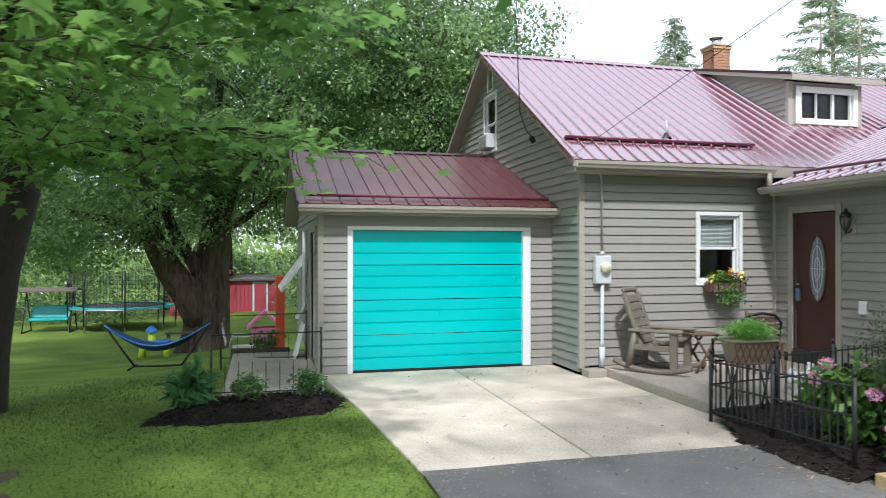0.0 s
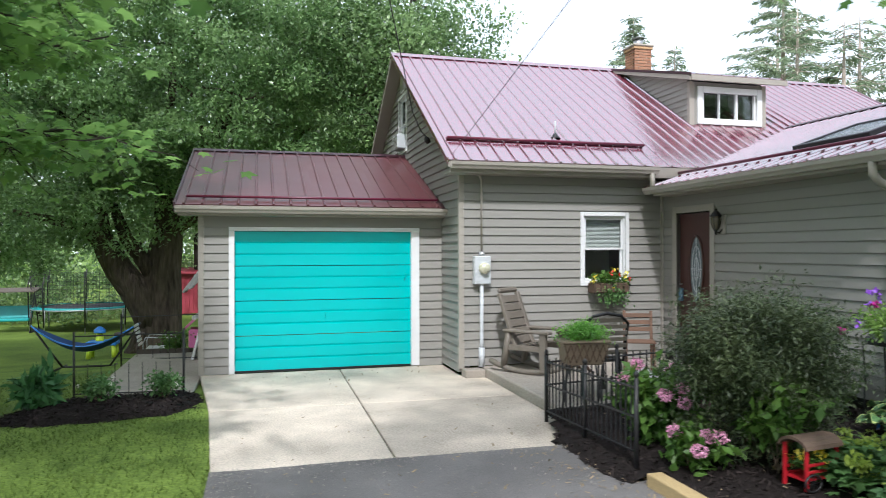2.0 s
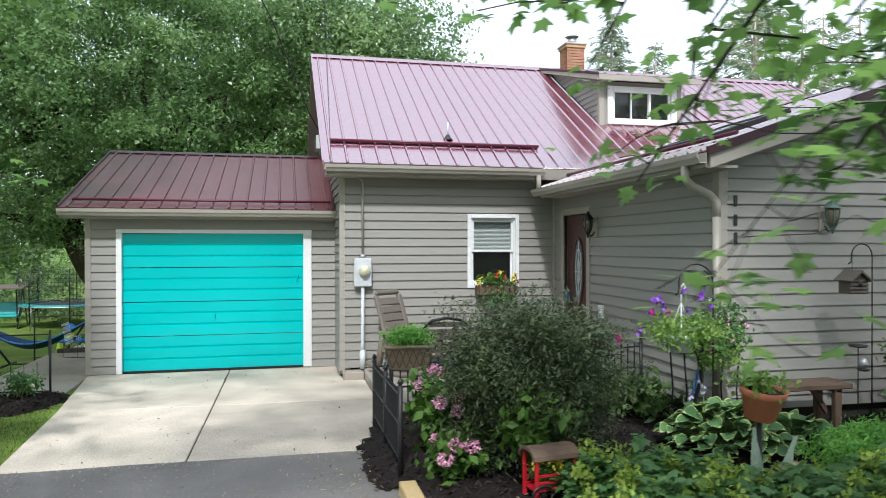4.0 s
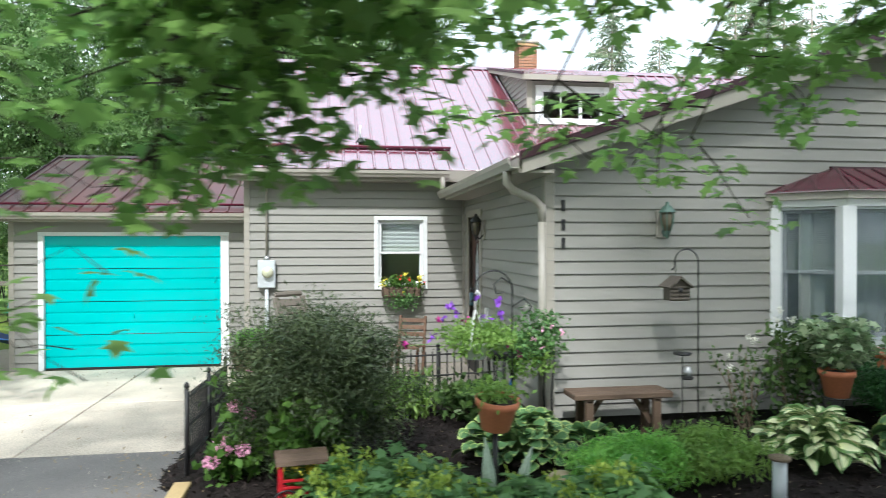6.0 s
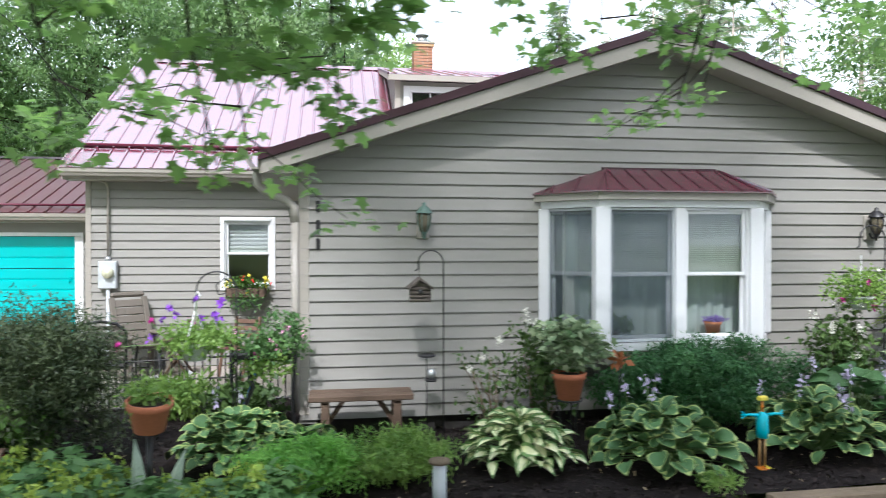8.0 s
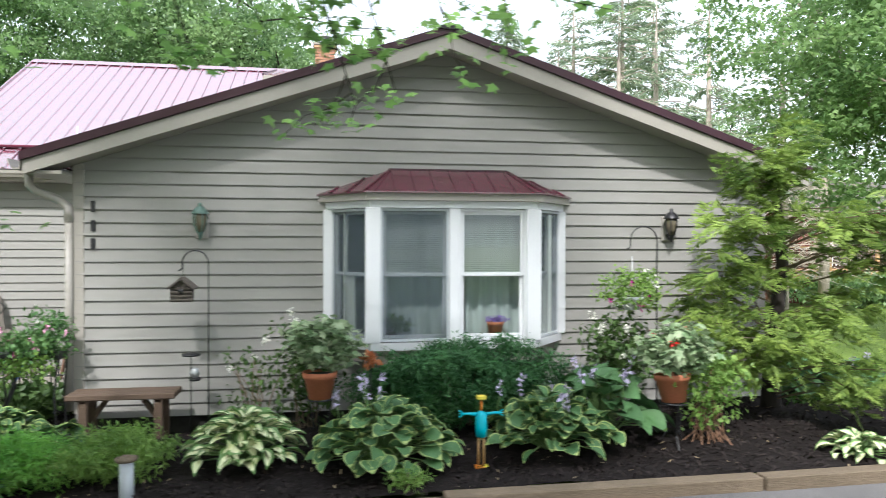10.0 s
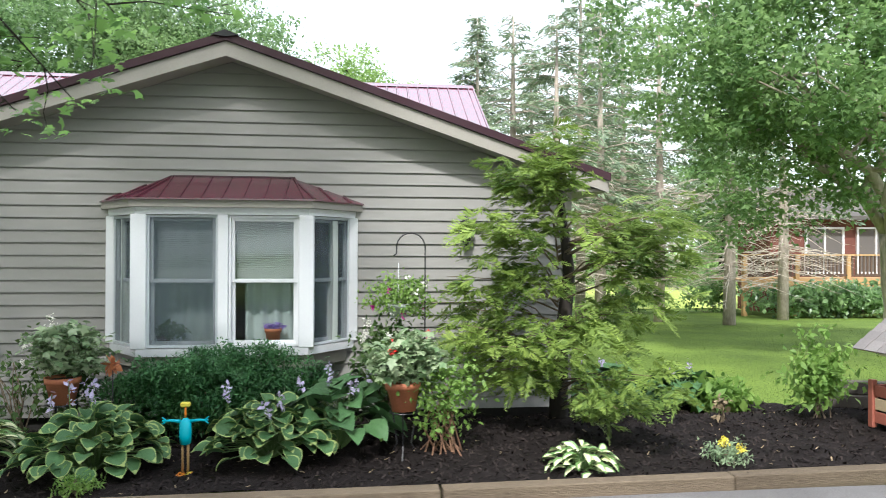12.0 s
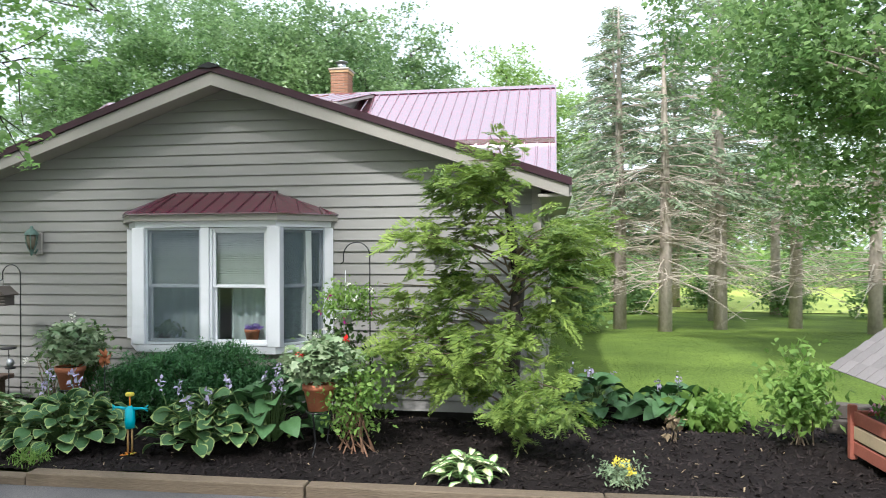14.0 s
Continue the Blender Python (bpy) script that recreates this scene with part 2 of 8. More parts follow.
M_DARK = surf("dark_interior", (0.12, 0.11, 0.10), 0.1, 1, 20, 0.9, 0.0)
M_ROOM = surf("room_wall", (0.58, 0.57, 0.52), 0.06, 1, 20, 0.9, 0.0)
M_BLIND = surf("blind", (0.66, 0.66, 0.63), 0.04, 2, 30, 0.6, 0.0)
M_GLASS = glassy("window_glass")
M_SASHGREY = surf("grey_sash", (0.50, 0.53, 0.55), 0.05, 2, 40, 0.4, 0.04)
M_BLACK = surf("black_iron", (0.012, 0.012, 0.013), 0.3, 5, 60, 0.45, 0.1)
M_BRICK = surf("chimney_brick", (0.37, 0.19, 0.115), 0.22, 6, 60, 0.85, 0.4, piece=0.7)
M_MORTAR = surf("mortar", (0.40, 0.36, 0.31), 0.15, 6, 60, 0.9, 0.3)
M_METAL = surf("galvanised", (0.45, 0.46, 0.47), 0.15, 4, 60, 0.35, 0.05, metal=0.7)
M_BARK = surf("bark", (0.036, 0.029, 0.023), 0.45, 2.5, 22, 0.95, 1.0, stretch=(1, 1, 0.35))
M_OLDBARK = surf("furrowed_bark", (0.070, 0.056, 0.042), 0.85, 1.4, 9, 0.95, 1.0, stretch=(1, 1, 0.22), deep=0.16, spec=0.2)
M_BARKG = surf("grey_bark", (0.42, 0.36, 0.30), 0.4, 2.5, 22, 0.95, 1.0, stretch=(1, 1, 0.4))
M_LEAF = leafy("broad_leaves", (0.050, 0.115, 0.040), (0.290, 0.430, 0.175), 0.45, rough=0.33, glow=1.5, gloss=0.75)
M_LEAF2 = leafy("woods_leaves", (0.050, 0.115, 0.042), (0.30, 0.425, 0.18), 0.44, rough=0.33, scale=0.5, glow=1.5, gloss=0.7)
M_LEAFY = leafy("young_leaves", (0.14, 0.25, 0.07), (0.38, 0.50, 0.17), 0.5, rough=0.33, glow=1.5, gloss=0.7)
M_MAPLE = leafy("maple_leaves", (0.066, 0.145, 0.040), (0.250, 0.405, 0.110), 0.56, glow=1.5)
M_DARKMAPLE = leafy("dark_maple_leaves", (0.085, 0.165, 0.062), (0.290, 0.420, 0.155), 0.5, glow=1.5)
M_SPRUCE = leafy("spruce_needles", (0.150, 0.220, 0.140), (0.430, 0.520, 0.330), 0.32)
M_CEDAR = leafy("cedar_sprays", (0.078, 0.155, 0.038), (0.40, 0.52, 0.120), 0.42, scale=2.4)
M_GRASS = leafy("grass", (0.044, 0.090, 0.014), (0.125, 0.170, 0.032), 0.35, scale=0.7)

M_SOILB = surf("bare_soil", (0.075, 0.058, 0.040), 0.4, 2.5, 60, 0.95, 0.7)

# ---- ground ----


def sheet(name, xs, ys, height, material, keep=None):
    """A sheet of quads over a grid of xs and ys, at height(x, y); keep(x, y) drops quads."""
    X, Y = np.meshgrid(xs, ys, indexing="ij")
    Z = np.array([[height(x, y) for y in ys] for x in xs])
    v = np.stack([X, Y, Z], 2).reshape(-1, 3)
    ny = len(ys)
    f = []
    for i in range(len(xs) - 1):
        for j in range(ny - 1):
            if keep is None or keep((xs[i] + xs[i + 1]) / 2, (ys[j] + ys[j + 1]) / 2):
                a = i * ny + j
                f.append((a, a + ny, a + ny + 1, a + 1))
    return new(name, arr_mesh(v, f, material, True))


def graded(lo, hi, a, b, step, far):
    mid = list(np.arange(a, b + 1e-6, step))
    out = [a - (a - lo) * (k / far) ** 2.2 for k in range(far, 0, -1)] + mid + [b + (hi - b) * (k / far) ** 2.2 for k in range(1, far + 1)]
    return np.array(out)


ground = tagged(sheet("ground", graded(-700, 700, -12, 26, 0.5, 24), graded(-500, 900, -8, 40, 0.5, 24), ground_z, M_LAWN),
                "green summer lawn sloping gently to the back", "lawn", kind="structure")


def road_z(x, y):
    return ground_z(x, y) + 0.035 + 0.006 * noise.noise(Vector((x * 1.3, y * 1.3, 0)))


def on_road(x, y):
    edge = 2.25 + 0.06 * noise.noise(Vector((0, y * 2.2, 3)))
    if x < edge and y > -3.5:
        return False
    return y < (5.97 if x < 5.72 else 2.86)


rx = np.concatenate([np.arange(-30, 2, 2.0), np.arange(2.0, 6.1, 0.08), np.arange(6.2, 20, 0.3), np.arange(20, 45, 2.5)])
ry = np.concatenate([np.arange(-12, 2, 1.0), np.arange(2.06, 6.05, 0.1)])
road = tagged(sheet("road", rx, ry, road_z, M_ASPHALT, on_road), "grey worn asphalt driveway with fallen leaves", "driveway", kind="structure")

# concrete apron in front of the garage: four slabs with open joints
pavement = thing("pavement", "pale stained concrete apron with cracked joints", "concrete slab", kind="structure")
for corners in [((2.25, 5.93), (3.825, 5.93), (3.845, 8.30), (2.08, 8.34)), ((3.84, 5.93), (5.40, 5.90), (5.865, 7.1), (5.865, 8.28), (3.86, 8.30)),
                                  ((2.08, 8.353), (3.845, 8.313), (3.86, 10.81), (1.80, 10.81)), ((3.86, 8.313), (5.865, 8.295), (5.865, 9.55), (5.55, 9.55), (5.55, 10.81), (3.875, 10.81))]:
    bm = bmesh.new()
    prism(bm, list(corners), "z", -0.16, 0.0)
    bmesh.ops.bevel(bm, geom=[e for e in bm.edges if all(v.co.z > -0.01 for v in e.verts)], offset=0.008, segments=1, affect="EDGES")
    part("slab", bm, M_CONC, pavement)
part("joint_filler", boxed(2.35, 5.3, 6.0, 10.75, -0.15, -0.02), M_MULCH, pavement)

porch = thing("porch", "low stained concrete porch slab along the house", "porch", kind="structure")
bm = boxed(5.87, 8.93, 6.92, 9.80, -0.1, 0.13, 0.015)
part("slab", bm, M_PORCH, porch)
part("footing", boxed(5.56, 5.86, 9.56, 9.80, -0.1, 0.11, 0.01), M_PORCH, porch)

patio = thing("patio", "small weathered concrete patio beside the garage", "patio", kind="structure")
part("slab", boxed(0.45, 1.79, 9.75, 13.6, -0.45, -0.03, 0.01), M_PORCH, patio)


def bed_z(x, y):
    base = ground_z(x, y) + 0.10 * smooth01(0.35 + (x - 5.4) / 0.6) + 0.05 * smooth01((y - 3) / 2.5) * smooth01((x - 5.5) / 0.5) - 0.13 * smooth01((y - 4.75) / 0.6) * smooth01((x - 8.6) / 0.5)
    return base + 0.03 * noise.noise(Vector((x * 2.1, y * 2.1, 1))) + 0.022 * noise.noise(Vector((x * 9, y * 9, 5)))


def in_bed(x, y):
    if y < 2.95 or x < 5.70 and (y < 4.78 or x < 5.36 + 0.36 * max(0, y - 5.9) + 0.03 * math.sin(9 * y) or y > 6.85):
        return False
    if x < 9:
        return y < 6.95
    if x < 16.4:
        return y < 5.7
    edge = 6.9 - 0.42 * (x - 16.4) + 0.15 * noise.noise(Vector((x * 1.5, 2, 0)))
    return y < edge and x < 20.4


bed = tagged(sheet("garden_bed", np.arange(5.30, 20.5, 0.09), np.arange(2.9, 7.0, 0.09), bed_z, M_MULCH, in_bed), "dark brown mulched garden bed along the house", "garden bed", kind="structure")


LEFT_BED = [(-0.42, 8.48), (0.45, 8.12), (1.05, 8.16), (1.62, 8.30), (2.02, 8.70), (1.98, 9.72), (0.40, 9.72), (-0.10, 9.40)]


def left_depth(x, y):
    """How far a point lies inside the corner bed's outline."""
    out = 9.0
    for (ax, ay), (bx, by) in zip(LEFT_BED, LEFT_BED[1:] + LEFT_BED[:1]):
        out = min(out, ((bx - ax) * (y - ay) - (by - ay) * (x - ax)) / math.hypot(bx - ax, by - ay))
    return out + 0.09 * noise.noise(Vector((x * 3, y * 3, 8)))


def bed_left_z(x, y):
    return ground_z(x, y) - 0.03 + 0.13 * smooth01((left_depth(x, y) + 0.10) / 0.55) + 0.018 * noise.noise(Vector((x * 9, y * 9, 5)))


def in_left(x, y):
    return left_depth(x, y) > -0.08


bed2 = tagged(sheet("garden_bed", np.arange(-0.8, 2.2, 0.06), np.arange(7.8, 9.9, 0.06), bed_left_z, M_MULCH, in_left), "dark mulched bed at the corner of the patio", "garden bed", kind="structure")


def chips(name, n, pick, height, material, size, label):
    pts = []
    while len(pts) < n:
        x, y = pick()
        pts.append((x, y, height(x, y) + 0.008))
    v, f = scatter([(-0.5, -0.16, 0), (0.5, -0.12, 0.05), (0.45, 0.15, 0), (-0.5, 0.12, 0.06)], [(0, 1, 2, 3)], np.array(pts), rotations(n, 0.75), rng.uniform(*size, n))
    return tagged(new(name, arr_mesh(v, f, material)), label, "mulch", kind="stuff")


def pick_in(test, x0, x1, y0, y1):
    def go():
        while True:
            x, y = rng.uniform(x0, x1), rng.uniform(y0, y1)
            if test(x, y):
                return x, y
    return go


chips("mulch_chips", 26000, pick_in(in_bed, 5.36, 20.4, 2.95, 6.9), bed_z, M_CHIP, (0.02, 0.06), "loose dark shredded bark mulch")
chips("mulch_chips", 3500, pick_in(in_left, -0.8, 2.1, 7.6, 9.7), bed_left_z, M_CHIP, (0.02, 0.06), "loose dark shredded bark mulch")
M_LITTER = surf("leaf_litter", (0.25, 0.19, 0.11), 0.6, 3, 40, 0.8, 0.1, island=1.2)
chips("leaf_litter", 900, pick_in(in_bed, 5.7, 20.4, 2.95, 6.9), lambda x, y: bed_z(x, y) + 0.012, M_LITTER, (0.010, 0.045), "dry fallen leaves on the mulch")
chips("leaf_litter", 300, pick_in(lambda x, y: on_road(x, y) and (x > 4.8 or rng.random() < 0.4), 2.4, 6.2, 2.5, 5.9), road_z, M_LITTER, (0.02, 0.05), "dry fallen leaves on the asphalt")
chips("leaf_litter", 260, pick_in(lambda x, y: on_road(x, y) and rng.random() < max(0, 1 - (5.75 - x) / 0.9), 4.8, 5.7, 3.0, 6.4), lambda x, y: road_z(x, y) + 0.004, M_LITTER, (0.012, 0.038), "dry leaves and bark scraps by the fence")
chips("leaf_litter", 120, pick_in(lambda x, y: rng.random() < 0.2 + 0.5 * (y > 10), 2.4, 5.5, 6.1, 10.7), lambda x, y: 0.004, M_LITTER, (0.02, 0.05), "dry fallen leaves on the concrete")

M_GRIT = surf("pale_grit", (0.33, 0.30, 0.26), 0.5, 3, 60, 0.9, 0.2, island=1.0, spec=0.2)
chips("grit", 2600, pick_in(lambda x, y: on_road(x, y) and rng.random() < max(0.04, 1 - (x - 2.25) / 0.5, 1 - (5.93 - y) / 0.16), 2.2, 5.6, 2.2, 5.95), lambda x, y: road_z(x, y) + 0.001, M_GRIT, (0.008, 0.026), "pale grit and crumbs on the asphalt edge")

# timber edging
edging = thing("timber_edging", "weathered square landscape timbers edging the garden bed", "edging", kind="structure")
for a, b, w in (((5.655, 4.72), (5.655, 3.04), 0.135), ((5.72, 2.90), (7.9, 2.88), 0.13), ((7.91, 2.88), (9.9, 2.87), 0.13), ((9.91, 2.87), (12.2, 2.84), 0.13),
                ((12.21, 2.84), (14.58, 2.88), 0.14), ((14.60, 2.87), (16.85, 2.94), 0.13), ((16.86, 2.95), (19.2, 3.04), 0.13)):
    L = math.hypot(b[0] - a[0], b[1] - a[1])
    zz = (ground_z(*a) + ground_z(*b)) / 2
    bm = boxed(0, L, -w / 2, w / 2, zz, zz + 0.135, 0.008)
    ob = part("timber", bm, M_PALETIMBER if a[1] > 4 else M_TIMBER, edging)
    ob.matrix_basis = pose(a[0], a[1], 0, 0, 0, math.degrees(math.atan2(b[1] - a[1], b[0] - a[0])))

# ---- house shell ----
LAP = 0.130


def holed(a0, a1, z0, top, holes, depth):
    """A wall of a width a0 to a1 with the given top line, as a slab of that depth with real openings. Local x along, y inwards."""
    bm = bmesh.new()
    cuts = sorted({a0, a1, *[p[0] for p in top if a0 < p[0] < a1], *[h[0] for h in holes], *[h[1] for h in holes]})
    tops = sorted(top)

    def top_at(a):
        for p, q in zip(tops, tops[1:]):
            if p[0] <= a <= q[0] + 1e-9:
                return p[1] + (q[1] - p[1]) * (a - p[0]) / max(1e-9, q[0] - p[0])
        return tops[-1][1]
    for l, r in zip(cuts, cuts[1:]):
        mid = (l + r) / 2
        z = z0
        for h in sorted([h for h in holes if h[0] < mid < h[1]], key=lambda h: h[2]):
            if h[2] > z + 1e-6:
                prism(bm, [(l, z), (r, z), (r, h[2]), (l, h[2])], "y", 0, depth)
            z = h[3]
        prism(bm, [(l, z), (r, z), (r, top_at(r)), (l, top_at(l))], "y", 0, depth)
    return bm


PLANKS = {}


def plank(l0, r0, l1, r1, e):
    """One lapped siding board, l and r at the foot and at the head; a shadow gap stays open under the next board."""
    key = tuple(round(v - l0, 3) for v in (r0, l1, r1)) + (round(e, 3),)
    if key not in PLANKS:
        bm = bmesh.new()
        w, a, b = r0 - l0, l1 - l0, r1 - l0
        v = [bm.verts.new(p) for p in ((0, -0.026, 0), (w, -0.026, 0), (b, -0.008, e - 0.013), (a, -0.008, e - 0.013), (0, 0, 0.004), (w, 0, 0.004), (b, 0, e - 0.013), (a, 0, e - 0.013))]
        for q in ((0, 1, 2, 3), (4, 7, 6, 5), (0, 4, 5, 1), (3, 2, 6, 7), (0, 3, 7, 4), (1, 5, 6, 2)):
            bm.faces.new([v[i] for i in q])
        PLANKS[key] = mesh_of(bm, M_SIDING)
    return PLANKS[key]


def sided_wall(name, label, m, a0, a1, z0, top, holes=(), depth=0.15, lap=LAP):
    """A wall with lapped boards on its outer face. m takes local x along the wall and y inwards to the world."""
    wall = new(name, mesh_of(holed(a0, a1, z0, top, holes, depth), M_SIDING))
    wall.matrix_basis = m
    tagged(wall, label, "wall", kind="structure")
    tops = sorted(top)
    zmax = max(p[1] for p in tops)

    def span(z):
        """Where the wall is at least z high."""
        inside = [a0, a1]
        for p, q in zip(tops, tops[1:]):
            if (p[1] - z) * (q[1] - z) < 0:
                a = p[0] + (q[0] - p[0]) * (z - p[1]) / (q[1] - p[1])
                inside[0 if q[1] > p[1] else 1] = a
        if tops[0][1] > z:
            inside[0] = a0
        if tops[-1][1] > z:
            inside[1] = a1
        return inside
    k = 0
    z = z0
    while z < zmax - 0.03:
        e = min(lap, zmax - z - 0.001)
        (l0, r0), (l1, r1) = span(z + 1e-4), span(z + e)
        if r1 < l1:
            l1 = r1 = (l1 + r1) / 2
        cut = sorted([h for h in holes if h[2] - 0.002 < z + e - 0.01 and h[3] > z + 0.01])
        at, ends = (l0, l1), []
        for h in cut:
            ends.append((at, (h[0], h[0])))
            at = (h[1], h[1])
        ends.append((at, (r0, r1)))
        for (p0, p1), (q0, q1) in ends:
            if q0 - p0 > 0.02 and q1 >= p1 - 1e-6:
                ob = part("siding_board", plank(p0, q0, p1, q1, e), None, wall)
                ob.matrix_basis = Matrix.Translation((p0, 0, z))
        z += lap
    return wall


def facing(x, y, direction):
    """Local x along a wall and y inwards; direction is where the wall looks: S towards the street (-y), W (-x), E (+x), N (+y)."""
    return pose(x, y, 0, 0, 0, {"S": 0, "W": -90, "E": 90, "N": 180}[direction])


# main house: front y 9.80, left side x 5.54, ridge y 13.83
EAVE_Y, EAVE_Z, RIDGE_Y, RIDGE_Z = 9.45, 3.17, 13.83, 5.88
SLOPE = (RIDGE_Z - EAVE_Z) / (RIDGE_Y - EAVE_Y)
BACK_Y = 2 * RIDGE_Y - 9.80
wall_top = EAVE_Z + 0.35 * SLOPE - 0.10
FW = (2.01, 2.73, 1.37, 2.40)  # front window opening, along and up
sided_wall("wall_1", "taupe lapped siding on the main house front", facing(5.54, 9.80, "S"), 0, 10.8, 0.142, [(0, wall_top), (10.8, wall_top)], [FW])
GW = (BACK_Y - 14.30, BACK_Y - 13.60, 3.93, 5.02)
GV = (BACK_Y - 14.10, BACK_Y - 13.78, 5.16, 5.60)
side_top = [(0, wall_top), (BACK_Y - RIDGE_Y, RIDGE_Z - 0.10), (BACK_Y - 9.80, wall_top)]
sided_wall("wall_2", "taupe lapped siding on the side gable", facing(5.54, BACK_Y, "W"), 0, BACK_Y - 9.82, 0.05, side_top, [GW, GV])
sided_wall("wall_3", "taupe lapped siding on the far gable", facing(16.34, 9.82, "E"), 0, BACK_Y - 9.82, 0.05, side_top)
wall_back = part("wall_4", boxed(5.56, 16.3, BACK_Y - 0.15, BACK_Y, 0.0, wall_top), M_SIDING, kind="structure", label="taupe back wall of the house")
# corner boards
corner_trim = thing("trim_1", "beige vinyl corner posts of the house", "trim", kind="structure")
part("corner_post", boxed(5.515, 5.60, 9.775, 9.86, 0.10, wall_top, 0.006), M_TRIM, corner_trim)
part("corner_post", boxed(8.90, 8.965, 9.735, 9.80, 0.13, 2.85, 0.004), M_TRIM, corner_trim)
part("corner_post", boxed(8.915, 9.02, 5.445, 5.55, 0.36, 2.83, 0.006), M_TRIM, corner_trim)
part("corner_post", boxed(16.24, 16.345, 5.445, 5.55, 0.36, 2.83, 0.006), M_TRIM, corner_trim)
part("corner_post", boxed(1.765, 1.85, 10.795, 10.88, 0.0, 2.45, 0.006), M_TRIM, corner_trim)

# garage
GAR_EY, GAR_EZ, GAR_RZ = 10.56, 2.545, 3.79
GSLOPE = (GAR_RZ - GAR_EZ) / (RIDGE_Y - GAR_EY)
gtop = GAR_EZ + (10.82 - GAR_EY) * GSLOPE - 0.08
GD = (2.285 - 1.79, 5.015 - 1.79, 0.0, 2.165)
sided_wall("wall_5", "taupe lapped siding round the garage door", facing(1.79, 10.82, "S"), 0, 3.75, 0.006, [(0, gtop), (3.75, gtop)], [GD], lap=0.1306)
GBACK = 2 * RIDGE_Y - 10.82
SD = (GBACK - 12.42, GBACK - 11.48, 0.0, 2.16)
SW1 = (GBACK - 14.0, GBACK - 13.3, 0.95, 1.75)
SW2 = (GBACK - 15.2, GBACK - 14.5, 0.95, 1.75)
sided_wall("wall_6", "taupe lapped siding on the garage side", facing(1.79, GBACK, "W"), 0, GBACK - 10.84, 0.02,
           [(0, gtop), (GBACK - RIDGE_Y, GAR_RZ - 0.08), (GBACK - 10.82, gtop)], [SD, SW1, SW2])
part("wall_7", boxed(1.80, 5.54, GBACK - 0.15, GBACK, 0, gtop), M_SIDING, kind="structure", label="taupe back wall of the garage")

# front wing: gable front y 5.47, left side x 8.94
AX, AZ, TIPX, TIPZ, WF = 12.62, 4.23, 8.57, 2.86, 5.10
WSLOPE = (AZ - TIPZ) / (AX - TIPX)
wtop = TIPZ + (8.94 - TIPX) * WSLOPE - 0.12
BAY = (11.40 - 8.94, 13.90 - 8.94, 1.08, 2.42)
sided_wall("wall_8", "taupe lapped siding on the front gable", facing(8.94, 5.47, "S"), 0, 7.36, 0.311,
           [(0, wtop), (AX - 8.94, AZ - 0.14), (7.36, wtop)], [BAY], lap=0.1295)
FD = (9.80 - 9.36, 9.80 - 8.53, 0.13, 2.43)
sided_wall("wall_9", "taupe lapped siding beside the front door", facing(8.94, 9.80, "W"), 0, 4.33, 0.267, [(0, wtop), (4.33, wtop)], [FD], lap=0.1306)
sided_wall("wall_10", "taupe lapped siding on the far side of the wing", facing(16.30, 5.48, "E"), 0, 4.33, 0.34, [(0, wtop), (4.33, wtop)])
# blocks coloured dark to draw the shadowed gap under the siding
foundation = thing("foundation", "foundation under the siding, shade of the gap put into its colour", "foundation", kind="structure")
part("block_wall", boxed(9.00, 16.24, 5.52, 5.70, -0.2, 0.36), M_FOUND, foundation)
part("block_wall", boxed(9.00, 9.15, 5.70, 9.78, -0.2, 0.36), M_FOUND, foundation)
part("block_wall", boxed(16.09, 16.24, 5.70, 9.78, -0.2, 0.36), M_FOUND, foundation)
floor_in = part("floor", boxed(9.1, 16.2, 5.6, 17.7, 0.3, 0.36), M_DARK, kind="structure", label="plain floor inside the house")
part("wall_11", boxed(9.1, 16.2, 8.6, 8.7, 0.36, 3.0), M_ROOM, kind="structure", label="plain inner wall of the front room")
part("wall_12", boxed(5.7, 8.9, 11.5, 11.6, 0.0, 3.2), M_ROOM, kind="structure", label="plain inner wall of the kitchen")
part("ceiling", boxed(9.1, 16.2, 5.63, 9.7, 2.62, 2.66), M_ROOM, kind="structure", label="plain ceiling of the front room")
part("ceiling", boxed(5.7, 16.2, 9.96, 17.7, 2.62, 2.66), M_ROOM, kind="structure", label="plain ceiling inside the house")

# ---- roofs ----
RIB = 0.229


def roof_panel_mesh(width, length, ribs, metal):
    """A metal sheet lying in local x (across) and y (up the slope), with raised ribs."""
    bm = bmesh.new()
    prof = [(0, 0)]
    for k in range(ribs):
        c = (k + 0.5) * width / ribs
        prof += [(c - 0.022, 0), (c - 0.011, 0.022), (c + 0.011, 0.022), (c + 0.022, 0)]
    prof.append((width, 0))
    a = [bm.verts.new((x, 0, z)) for x, z in prof]
    b = [bm.verts.new((x, length, z)) for x, z in prof]
    c = [bm.verts.new((x, 0, -0.012)) for x, z in prof]
    for i in range(len(prof) - 1):
        bm.faces.new((a[i], a[i + 1], b[i + 1], b[i]))
        bm.faces.new((c[i], c[i + 1], a[i + 1], a[i]))
    return mesh_of(bm, metal)


